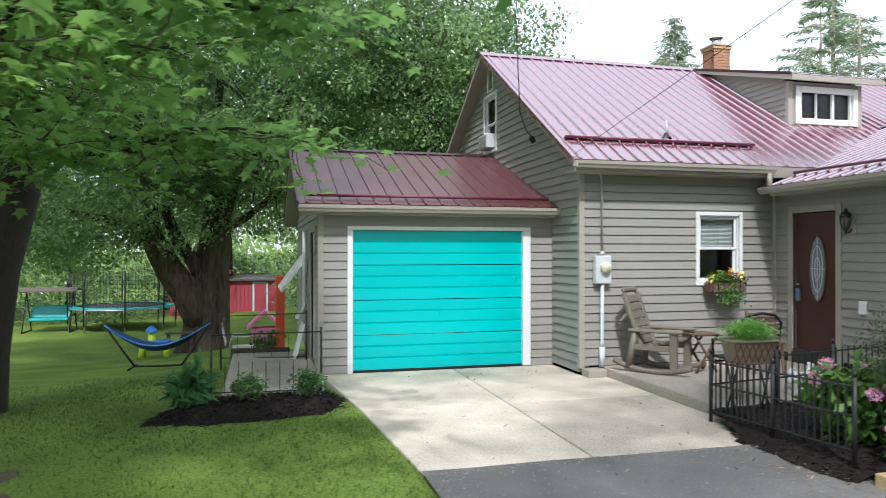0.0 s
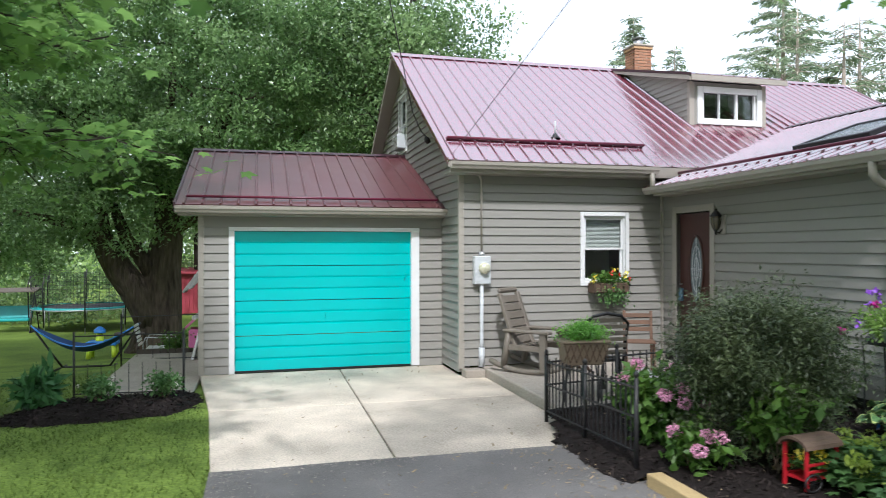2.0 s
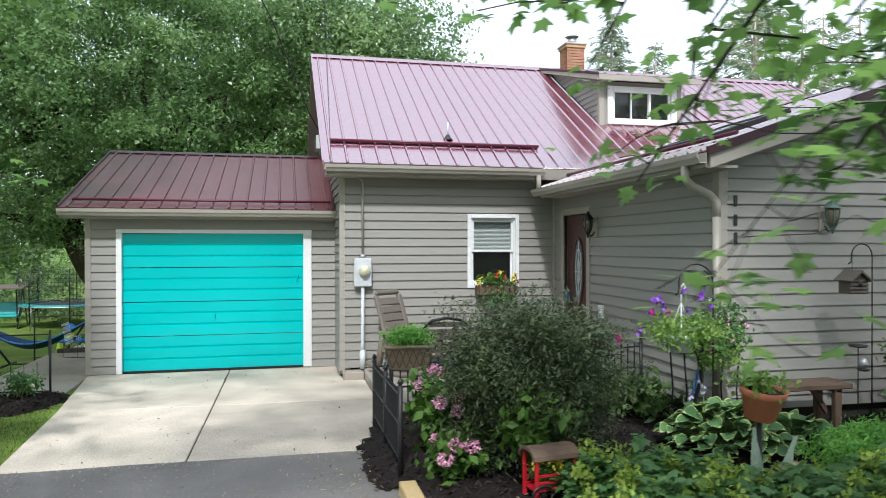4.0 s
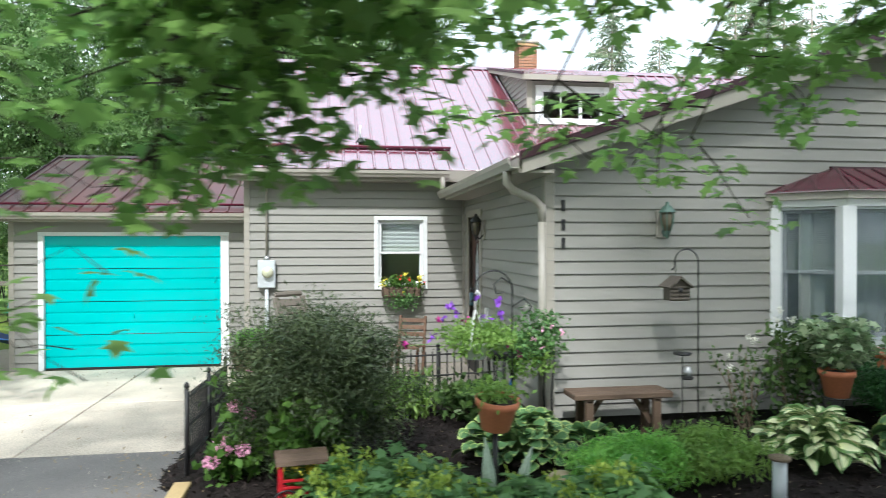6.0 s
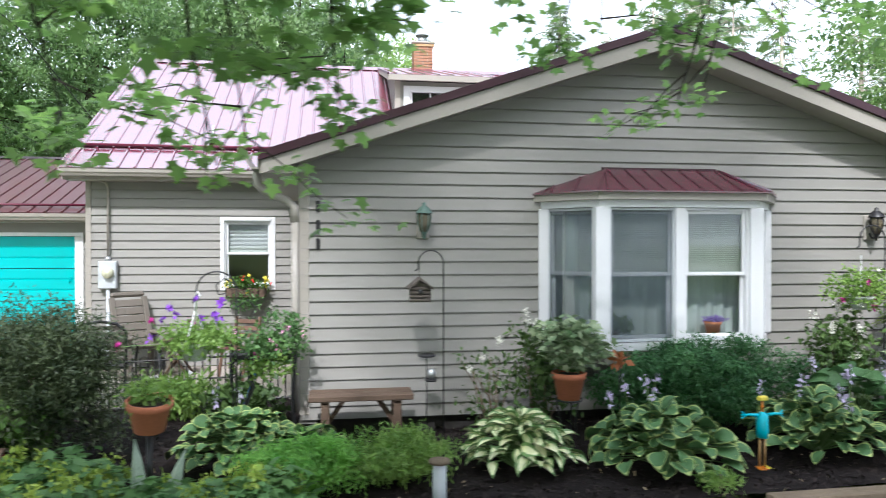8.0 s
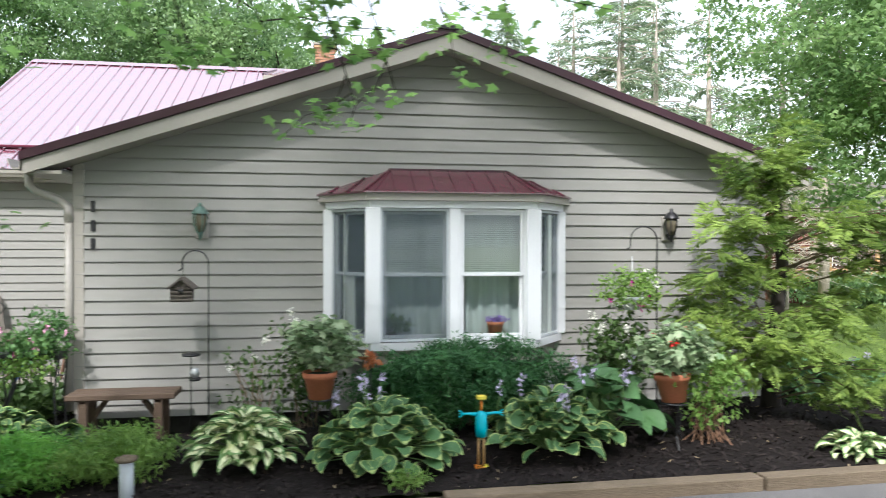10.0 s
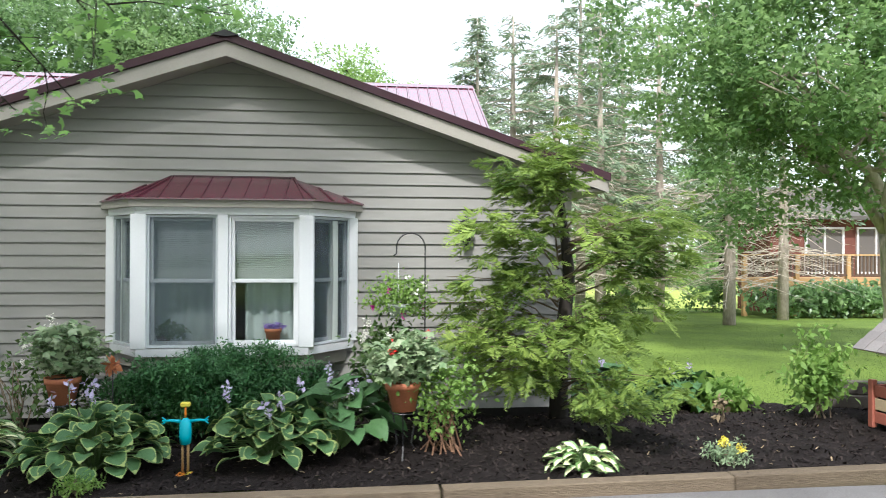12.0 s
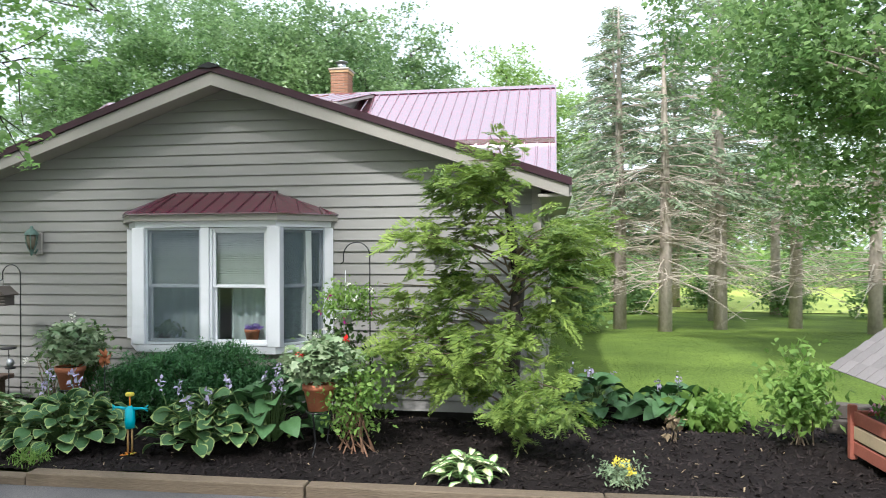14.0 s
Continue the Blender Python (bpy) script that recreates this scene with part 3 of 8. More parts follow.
def roof_plane(roof, eave0, along, up, width, length, metal=None):
    """Panels side by side on a plane: eave0 a corner at the eave, along and up unit directions."""
    along, up = Vector(along).normalized(), Vector(up).normalized()
    n = max(1, round(width / (4 * RIB)))
    w = width / n
    me = roof_panel_mesh(w, length, 4, metal or M_ROOF)
    nz = along.cross(up)
    for k in range(n):
        o = Vector(eave0) + along * (w * k)
        ob = part("roof_panel", me, None, roof)
        ob.matrix_basis = Matrix(((along.x, up.x, nz.x, o.x), (along.y, up.y, nz.y, o.y), (along.z, up.z, nz.z, o.z), (0, 0, 0, 1)))


roof_main = thing("roof_1", "dull red ribbed metal roof of the main house", "roof", kind="structure")
L = math.hypot(RIDGE_Y - EAVE_Y, RIDGE_Z - EAVE_Z)
roof_plane(roof_main, (5.26, EAVE_Y, EAVE_Z), (1, 0, 0), (0, RIDGE_Y - EAVE_Y, RIDGE_Z - EAVE_Z), 11.24, L)
roof_plane(roof_main, (16.5, 2 * RIDGE_Y - EAVE_Y, EAVE_Z), (-1, 0, 0), (0, EAVE_Y - RIDGE_Y, RIDGE_Z - EAVE_Z), 11.24, L)
bm = bmesh.new()
for x0, x1 in ((5.27, 5.56), (16.2, 16.49)):
    prism(bm, [(EAVE_Y + 0.02, EAVE_Z - 0.10), (EAVE_Y + 0.02, EAVE_Z - 0.014), (RIDGE_Y, RIDGE_Z - 0.016), (2 * RIDGE_Y - EAVE_Y, EAVE_Z - 0.014), (2 * RIDGE_Y - EAVE_Y, EAVE_Z - 0.10), (RIDGE_Y, RIDGE_Z - 0.11)], "x", x0, x1)
part("rake_board", bm, M_TRIM, roof_main)
part("ridge_cap", prism(bmesh.new(), [(RIDGE_Y - 0.16, RIDGE_Z - 0.075), (RIDGE_Y, RIDGE_Z + 0.03), (RIDGE_Y + 0.16, RIDGE_Z - 0.075), (RIDGE_Y, RIDGE_Z + 0.015)], "x", 5.25, 16.51), M_ROOF, roof_main)
rt = bmesh.new()
prism(rt, [(EAVE_Y, EAVE_Z - 0.05), (EAVE_Y, EAVE_Z + 0.03), (RIDGE_Y, RIDGE_Z + 0.03), (RIDGE_Y, RIDGE_Z - 0.06)], "x", 5.245, 5.275)
prism(rt, [(EAVE_Y, EAVE_Z - 0.05), (EAVE_Y, EAVE_Z + 0.03), (RIDGE_Y, RIDGE_Z + 0.03), (RIDGE_Y, RIDGE_Z - 0.06)], "x", 16.485, 16.515)
part("rake_trim", rt, M_ROOF, roof_main)
part("soffit", boxed(5.30, 16.4, EAVE_Y + 0.01, 9.80, 2.99, 3.02), M_TRIM, roof_main)
part("fascia", boxed(5.30, 16.4, EAVE_Y + 0.005, EAVE_Y + 0.03, 3.02, 3.15), M_TRIM, roof_main)
sn = bmesh.new()
for x0, x1, y in ((5.40, 8.75, 10.02), (13.9, 16.48, 11.1)):
    z = EAVE_Z + (y - EAVE_Y) * SLOPE
    tube(sn, [(x0, y, z + 0.06), (x1, y, z + 0.06)], 0.022, 6)
    tube(sn, [(x0, y + 0.05, z + 0.045), (x1, y + 0.05, z + 0.045)], 0.02, 6)
part("snow_rail", sn, M_RAIL, roof_main)
part("flashing", boxed(13.9, 16.48, 11.05, 11.15, EAVE_Z + 1.62 * SLOPE, EAVE_Z + 1.7 * SLOPE + 0.03), M_ROOF, roof_main)

roof_gar = thing("roof_2", "red ribbed metal roof of the garage, tree shade put into its colour", "roof", kind="structure")
GL = math.hypot(RIDGE_Y - GAR_EY, GAR_RZ - GAR_EZ)
roof_plane(roof_gar, (1.46, GAR_EY, GAR_EZ), (1, 0, 0), (0, RIDGE_Y - GAR_EY, GAR_RZ - GAR_EZ), 4.07, GL, M_ROOF_SHADED)
roof_plane(roof_gar, (5.53, 2 * RIDGE_Y - GAR_EY, GAR_EZ), (-1, 0, 0), (0, GAR_EY - RIDGE_Y, GAR_RZ - GAR_EZ), 4.07, GL, M_ROOF_SHADED)
part("rake_board", prism(bmesh.new(), [(GAR_EY + 0.02, GAR_EZ - 0.13), (GAR_EY + 0.02, GAR_EZ - 0.014), (RIDGE_Y, GAR_RZ - 0.016), (2 * RIDGE_Y - GAR_EY, GAR_EZ - 0.014), (2 * RIDGE_Y - GAR_EY, GAR_EZ - 0.13), (RIDGE_Y, GAR_RZ - 0.14)], "x", 1.48, 1.80), M_TRIM, roof_gar)
part("ridge_cap", prism(bmesh.new(), [(RIDGE_Y - 0.14, GAR_RZ - 0.03), (RIDGE_Y, GAR_RZ + 0.03), (RIDGE_Y + 0.14, GAR_RZ - 0.03), (RIDGE_Y, GAR_RZ + 0.015)], "x", 1.45, 5.53), M_ROOFTRIM, roof_gar)
part("rake_trim", prism(bmesh.new(), [(GAR_EY, GAR_EZ - 0.06), (GAR_EY, GAR_EZ + 0.03), (RIDGE_Y, GAR_RZ + 0.03), (RIDGE_Y, GAR_RZ - 0.06)], "x", 1.445, 1.475), M_ROOFTRIM, roof_gar)
part("soffit", boxed(1.50, 5.52, GAR_EY + 0.02, 10.80, 2.385, 2.41), M_TRIM, roof_gar)
part("fascia", boxed(1.50, 5.52, GAR_EY + 0.005, GAR_EY + 0.03, 2.40, 2.53), M_TRIM, roof_gar)
sn = bmesh.new()
zz = GAR_EZ + 0.22 * GSLOPE
tube(sn, [(1.6, GAR_EY + 0.22, zz + 0.05), (5.45, GAR_EY + 0.22, zz + 0.05)], 0.02, 6)
part("snow_rail", sn, M_RAIL, roof_gar)

roof_wing = thing("roof_3", "dull red ribbed metal gable roof of the front wing", "roof", kind="structure")
WL = math.hypot(AX - TIPX, AZ - TIPZ)
roof_plane(roof_wing, (TIPX, 11.3, TIPZ), (0, -1, 0), (AX - TIPX, 0, AZ - TIPZ), 11.3 - WF, WL)
roof_plane(roof_wing, (2 * AX - TIPX, WF, TIPZ), (0, 1, 0), (TIPX - AX, 0, AZ - TIPZ), 11.3 - WF, WL)
for s in (-1, 1):
    tip = AX + s * (AX - TIPX)
    part("rake_fascia", prism(bmesh.new(), [(tip - s * 0.03, TIPZ - 0.17), (tip - s * 0.03, TIPZ - 0.045), (AX, AZ - 0.05), (AX, AZ - 0.20)], "y", WF + 0.01, WF + 0.045), M_TRIM, roof_wing)
    part("rake_trim", prism(bmesh.new(), [(tip, TIPZ - 0.05), (tip, TIPZ + 0.032), (AX, AZ + 0.035), (AX, AZ - 0.045)], "y", WF - 0.02, WF + 0.03), M_ROOFTRIM, roof_wing)
    part("soffit", prism(bmesh.new(), [(tip - s * 0.05, TIPZ - 0.15), (tip - s * 0.05, TIPZ - 0.12), (AX, AZ - 0.14), (AX, AZ - 0.17)], "y", WF + 0.05, 5.46), M_TRIM, roof_wing)
    a, b = sorted((tip - s * 0.02, AX + s * (AX - 8.94) + s * 0.02))
    part("eave_soffit", boxed(a, b, WF + 0.05, 9.45, TIPZ - 0.16, TIPZ - 0.13), M_TRIM, roof_wing)
    a, b = sorted((tip, tip - s * 0.025))
    part("fascia", boxed(a, b, WF + 0.05, 9.45, TIPZ - 0.16, TIPZ - 0.02), M_TRIM, roof_wing)
part("ridge_end", prism(bmesh.new(), [(AX - 0.14, AZ + 0.0), (AX, AZ + 0.052), (AX + 0.14, AZ + 0.0), (AX, AZ - 0.02)], "y", WF - 0.045, WF - 0.022), M_BLACK, roof_wing)
part("ridge_cap", prism(bmesh.new(), [(AX - 0.15, AZ - 0.015), (AX, AZ + 0.045), (AX + 0.15, AZ - 0.015), (AX, AZ + 0.03)], "y", WF - 0.03, 11.2), M_ROOFTRIM, roof_wing)
sn = bmesh.new()
xx = TIPX + 0.45
tube(sn, [(xx, 5.3, TIPZ + 0.45 * WSLOPE + 0.06), (xx, 9.6, TIPZ + 0.45 * WSLOPE + 0.06)], 0.022, 6)
part("snow_rail", sn, M_RAIL, roof_wing)


def gutter(name, a, b, out, label):
    """A K-style gutter from a to b, its front facing out."""
    a, b, out = Vector(a), Vector(b), Vector(out)
    prof = [(0, 0), (0.07, 0), (0.085, 0.03), (0.105, 0.055), (0.11, 0.10), (0.098, 0.10), (0.09, 0.06), (0.07, 0.012), (0.008, 0.012), (0.008, 0.1), (0, 0.1)]
    bm = bmesh.new()
    ra = [bm.verts.new(a + out * p + Vector((0, 0, z))) for p, z in prof]
    rb = [bm.verts.new(b + out * p + Vector((0, 0, z))) for p, z in prof]
    n = len(prof)
    for i in range(n):
        bm.faces.new((ra[i], rb[i], rb[(i + 1) % n], ra[(i + 1) % n]))
    bm.faces.new(ra), bm.faces.new(list(reversed(rb)))
    ob = part(name, bm, M_GUTTER)
    return tagged(ob, label, "gutter", kind="structure")


gutter("gutter", (5.30, EAVE_Y, EAVE_Z - 0.13), (8.62, EAVE_Y, EAVE_Z - 0.13), (0, -1, 0), "beige gutter along the main eave")
gutter("gutter", (1.47, GAR_EY, GAR_EZ - 0.125), (5.53, GAR_EY, GAR_EZ - 0.125), (0, -1, 0), "beige gutter along the garage eave")
gutter("gutter", (TIPX, 5.12, TIPZ - 0.125), (TIPX, 9.60, TIPZ - 0.125), (-1, 0, 0), "beige gutter along the wing eave")
downspout = thing("downspout", "beige downspout bending in under the wing eave", "downspout", kind="structure")
part("elbow", tubed([(8.53, 5.42, 2.74), (8.53, 5.42, 2.62), (8.60, 5.42, 2.55), (8.80, 5.43, 2.47), (8.88, 5.43, 2.40), (8.885, 5.43, 2.25)], 0.042, 8), M_GUTTER, downspout)
part("pipe", tubed([(8.885, 5.43, 2.27), (8.885, 5.43, 0.40)], 0.04, 8), M_GUTTER, downspout)
spout2 = thing("downspout", "short beige spout from the main gutter", "downspout", kind="structure")
part("pipe", tubed([(8.52, 9.40, 3.05), (8.52, 9.40, 2.80)], 0.04, 8), M_GUTTER, spout2)

# ---- dormer and chimney ----
dormer = thing("dormer", "shed dormer with lapped sides and a white window", "dormer", kind="structure")
DX0, DX1, DY, DZ0, DZ1 = 10.35, 11.97, 11.10, 4.10, 4.98
part("front_wall", holed(0, DX1 - DX0, 0, [(0, DZ1 - DZ0), (DX1 - DX0, DZ1 - DZ0)], [(0.24, 1.44, 0.20, 0.70)], 0.1), M_SIDING, dormer).matrix_basis = pose(DX0, DY, DZ0)


def dormer_top(y):
    return 4.99 + (y - 10.90) * 0.2724


def roof_top(y):
    return EAVE_Z + (y - EAVE_Y) * SLOPE


def clipped(poly, keep):
    """The part of a polygon where keep(y, z) is above nought."""
    out = []
    for p, q in zip(poly, poly[1:] + poly[:1]):
        a, b = keep(*p), keep(*q)
        if a >= 0:
            out.append(p)
        if (a >= 0) != (b >= 0):
            t = a / (a - b)
            out.append((p[0] + (q[0] - p[0]) * t, p[1] + (q[1] - p[1]) * t))
    return out


for x in (DX0, DX1 - 0.1):
    part("cheek", prism(bmesh.new(), [(DY + 0.101, roof_top(DY + 0.101) - 0.1), (DY + 0.101, dormer_top(DY + 0.101)), (13.6, dormer_top(13.6)), (13.6, dormer_top(13.6) - 0.2)], "x", x, x + 0.1), M_SIDING, dormer)
for k in range(14):
    z0 = DZ0 - 0.05 + k * 0.105
    poly = [(DY + 0.06, z0), (13.5, z0), (13.5, z0 + 0.105), (DY + 0.06, z0 + 0.105)]
    poly = clipped(clipped(poly, lambda y, z: z - roof_top(y) - 0.01), lambda y, z: dormer_top(y) - z)
    if len(poly) < 3:
        continue
    bm = bmesh.new()
    front = [bm.verts.new((DX0 - 0.004 - 0.018 * (1 - (z - z0) / 0.105), y, z)) for y, z in poly]
    back = [bm.verts.new((DX0 - 0.001, y, z)) for y, z in poly]
    bm.faces.new(front)
    for a in range(len(poly)):
        b = (a + 1) % len(poly)
        bm.faces.new((front[b], front[a], back[a], back[b]))
    bmesh.ops.recalc_face_normals(bm, faces=bm.faces)
    part("siding_board", bm, M_SIDING, dormer)
for x0, x1 in ((DX0 - 0.02, DX0 + 0.08), (DX1 - 0.08, DX1 + 0.02)):
    part("corner_post", boxed(x0, x1, DY - 0.02, DY + 0.06, DZ0 - 0.03, DZ1, 0.004), M_TRIM, dormer)
part("base_trim", boxed(DX0 - 0.03, DX1 + 0.03, DY - 0.05, DY + 0.02, DZ0 - 0.06, DZ0 + 0.0, 0.005), M_TRIM, dormer)
roof_dorm = thing("roof_4", "low red metal roof of the dormer", "roof", kind="structure")
DL = math.hypot(13.80 - 10.86, 5.86 - 5.06)
roof_plane(roof_dorm, (10.20, 10.86, 5.06), (1, 0, 0), (0, 13.80 - 10.86, 5.86 - 5.06), 2.08, DL)
part("deck", prism(bmesh.new(), [(10.90, 4.99), (10.90, 5.045), (13.80, 5.835), (13.80, 5.78)], "x", 10.25, 12.26), M_TRIM, roof_dorm)
part("fascia", boxed(10.21, 12.27, 10.84, 10.90, 4.95, 5.045), M_TRIM, roof_dorm)
part("rake_trim", prism(bmesh.new(), [(10.85, 5.04), (10.85, 5.085), (13.80, 5.885), (13.80, 5.84)], "x", 10.18, 10.21), M_ROOFTRIM, roof_dorm)
part("rake_board", prism(bmesh.new(), [(10.87, 4.95), (10.87, 5.038), (13.70, 5.808), (13.70, 5.75)], "x", 10.19, 10.245), M_TRIM, roof_dorm)

chimney = thing("chimney", "short brick chimney with a pale mortar cap", "chimney", kind="structure")
CX0, CX1, CY0, CY1 = 11.02, 11.452, 14.20, 14.632
part("core", boxed(CX0 + 0.012, CX1 - 0.012, CY0 + 0.012, CY1 - 0.012, 5.3, 6.53), M_MORTAR, chimney)
bl, bh = 0.216, 0.066
brick_me = mesh_of(boxed(0, bl - 0.01, 0, 0.09, 0, bh - 0.01, 0.004), M_BRICK)
half_me = mesh_of(boxed(0, bl / 2 - 0.01, 0, 0.09, 0, bh - 0.01, 0.004), M_BRICK)
for r in range(16):
    z = 5.45 + r * (bh)
    for face in range(4):
        w = (CX1 - CX0) if face % 2 == 0 else (CY1 - CY0)
        m0 = [pose(CX0, CY0, z), pose(CX1, CY0, z, 0, 0, 90), pose(CX1, CY1, z, 0, 0, 180), pose(CX0, CY1, z, 0, 0, -90)][face]
        a = 0.0
        first = (r + face) % 2
        while a < w - 0.09:
            me = half_me if (first and a == 0.0) or a + bl > w + 0.01 else brick_me
            ob = part("brick", me, None, chimney)
            ob.matrix_basis = m0 @ pose(a, 0, 0)
            a += bl / 2 if me is half_me else bl
part("corbel", boxed(CX0 - 0.025, CX1 + 0.025, CY0 - 0.025, CY1 + 0.025, 6.508, 6.569, 0.006), surf("buff_brick", (0.50, 0.32, 0.17), 0.2, 8, 60, 0.85, 0.3), chimney)
part("cap", boxed(CX0 - 0.05, CX1 + 0.05, CY0 - 0.05, CY1 + 0.05, 6.57, 6.62, 0.015), M_MORTAR, chimney)
flue = part("flue", lathe([(0.105, 0), (0.105, 0.14), (0.085, 0.14), (0.085, 0.02)], 14), M_METAL, chimney)
flue.matrix_basis = pose(11.236, 14.416, 6.62)
hood = part("hood", lathe([(0.15, 0.0), (0.16, 0.012), (0.05, 0.05), (0.0, 0.055)], 14, False), M_METAL, chimney)
hood.matrix_basis = pose(11.236, 14.416, 6.80)
lg = bmesh.new()
for k in range(4):
    a = k * math.pi / 2
    tube(lg, [(11.236 + 0.095 * math.cos(a), 14.416 + 0.095 * math.sin(a), 6.74), (11.236 + 0.12 * math.cos(a), 14.416 + 0.12 * math.sin(a), 6.81)], 0.008, 4)
part("hood_strap", lg, M_METAL, chimney)

# ---- trees ----


def wander(a, b, n, wob, r):
    """A wavering line from a to b."""
    a, b = np.array(a, float), np.array(b, float)
    out = []
    for k in range(n + 1):
        t = k / n
        p = a + (b - a) * t
        out.append(tuple(p + r.normal(0, wob, 3) * math.sin(math.pi * t)))
    return out


def clump_leaves(centres, spread, per, size, shape, r, flat=0.45):
    """Leaves gathered in flattened clumps round the given centres."""
    c = np.repeat(np.asarray(centres, float), per, axis=0)
    n = len(c)
    off = r.normal(0, 1, (n, 3)) * np.array([spread, spread, spread * 0.55])
    return scatter(shape[0], shape[1], c + off, rotations(n, flat, r), r.uniform(size * 0.65, size * 1.3, n))


def broadleaf(name, base, fork, limbs, crown, clumps, per, size, material, label, seed, trunk_r=0.3, bark=None, spread=0.55, shape=KITE, hollow=0.55, low=None, flare=(1.55, 1.15, 1.0, 0.95, 0.93, 0.98), stems=None):
    """A broad-leaved tree: a flared trunk to the fork, limbs to given ends, and a crown of leaf clumps in an ellipsoid (centre, radii)."""
    r = np.random.default_rng(seed)
    tree = thing(name, label, "tree")
    bark = bark or M_BARK
    base, fork = np.array(base, float), np.array(fork, float)
    bm = bmesh.new()
    line = wander(base, fork, 5, trunk_r * 0.12, r)
    line[0] = tuple(base - np.array([0, 0, 0.3]))
    if stems:
        for pts, radii in stems:
            tube(bm, pts, radii, 16)
    else:
        tube(bm, line, [trunk_r * f for f in flare], 14)
    part("trunk", bm, bark, tree, smooth=False)
    bm = bmesh.new()
    ends = []
    for e, lr, *start in limbs:
        pts = wander(start[0] if start else fork - np.array([0, 0, trunk_r * 0.6]), e, 6, 0.28, r)
        tube(bm, pts, [lr * (1 - 0.12 * k) for k in range(7)], 10)
        for k in range(2, 7):
            for _ in range(2):
                d = r.normal(0, 1, 3) * np.array([1, 1, 0.6])
                d = d / np.linalg.norm(d) * r.uniform(1.2, 2.8) * max(0.5, crown[1][2] / 5)
                p = np.array(pts[k])
                q = p + d + np.array([0, 0, 0.3])
                tube(bm, wander(p, q, 3, 0.12, r), [lr * 0.32, lr * 0.22, lr * 0.14, 0.012], 5)
                ends.append(q)
    part("limb", bm, bark, tree, kind="stuff")
    c, rad = np.array(crown[0], float), np.array(crown[1], float)
    pts = []
    while len(pts) < clumps:
        d = r.normal(0, 1, 3)
        d /= np.linalg.norm(d)
        f = r.uniform(hollow, 1.0) * (0.86 + 0.22 * math.sin(5 * d[0] + 3 * d[2] + seed) * math.cos(4 * d[1] + seed))
        p = c + d * rad * f
        if low is None or p[2] > low:
            pts.append(p)
    pts += [e for e in ends if low is None or e[2] > low]
    v, f = clump_leaves(pts, spread, per, size, shape, r)
    part("crown", arr_mesh(v, f, material), None, tree, kind="stuff")
    return tree


def conifer(name, base, height, radius, first, material, label, seed, whorls=26, per=9, droop=0.25, gaps=0.0, dead=0, needle=0.16, density=26, trunk_r=0.16, bark=None):
    """A spruce or pine: straight trunk, whorls of drooping boughs with flat sprays, dead twigs below."""
    r = np.random.default_rng(seed)
    tree = thing(name, label, "tree")
    bark = bark or M_BARKG
    b = np.array(base, float)
    part("trunk", tubed([tuple(b + (0, 0, -0.3)), tuple(b + (0.03, 0, height * 0.3)), tuple(b + (0, 0.03, height * 0.7)), tuple(b + (0, 0, height))], [trunk_r * 1.25, trunk_r, trunk_r * 0.5, 0.01], 8), bark, tree)
    bm = bmesh.new()
    pos, rots = [], []
    for w in range(whorls):
        t = w / whorls
        z = first + (height - first) * t ** 0.95
        reach = radius * (1 - t) ** 0.8 + 0.12
        for k in range(per):
            if r.random() < gaps:
                continue
            a = r.uniform(0, 2 * math.pi)
            L = reach * r.uniform(0.6, 1.1)
            up = r.uniform(0.05, 0.3) * (0.3 + t)
            p0 = b + (0, 0, z + r.uniform(-0.1, 0.1))
            dirv = np.array([math.cos(a), math.sin(a), 0])
            pts = [p0, p0 + dirv * L * 0.5 + (0, 0, L * (up - droop * 0.3)), p0 + dirv * L + (0, 0, L * (up - droop))]
            tube(bm, [tuple(p) for p in pts], [0.025 * (1.2 - t), 0.016, 0.005], 4, False)
            n = max(4, int(density * L))
            for s in r.uniform(0.12, 1.0, n):
                q = pts[0] * (1 - s) ** 2 + 2 * s * (1 - s) * pts[1] + s * s * pts[2]
                side = r.choice((-1, 1)) * r.uniform(0.2, 1.1)
                aa = a + side
                pos.append(q + r.normal(0, 0.06, 3) * np.array([1, 1, 0.5]))
                rots.append(aa)
    n = len(pos)
    az = np.array(rots)
    tilt = r.normal(-0.25, 0.25, n)
    d = np.stack([np.cos(az) * np.cos(tilt), np.sin(az) * np.cos(tilt), np.sin(tilt)], 1)
    s0 = np.stack([-np.sin(az), np.cos(az), np.zeros(n)], 1)
    roll = r.normal(0, 0.5, n)
    u0 = np.cross(d, s0)
    s1 = s0 * np.cos(roll)[:, None] + u0 * np.sin(roll)[:, None]
    rot = np.stack([d, s1, np.cross(d, s1)], 2)
    v, f = scatter(NEEDLES[0], NEEDLES[1], np.array(pos), rot, r.uniform(needle * 1.2, needle * 2.6, n))
    part("bough", bm, bark, tree, kind="stuff")
    part("needles", arr_mesh(v, f, material), None, tree, kind="stuff")
    if dead:
        bm = bmesh.new()
        for k in range(dead):
            z = r.uniform(1.2, first + 0.8)
            a = r.uniform(0, 2 * math.pi)
            L = r.uniform(0.8, 2.4)
            p0 = b + (0, 0, z)
            dirv = np.array([math.cos(a), math.sin(a), r.uniform(-0.35, 0.12)])
            p1, p2 = p0 + dirv * L * 0.5, p0 + dirv * L + (0, 0, -0.12 * L)
            tube(bm, [tuple(p0), tuple(p1), tuple(p2)], [0.02, 0.012, 0.004], 4, False)
            for _ in range(5):
                s = r.uniform(0.3, 1)
                q = p0 + (p2 - p0) * s
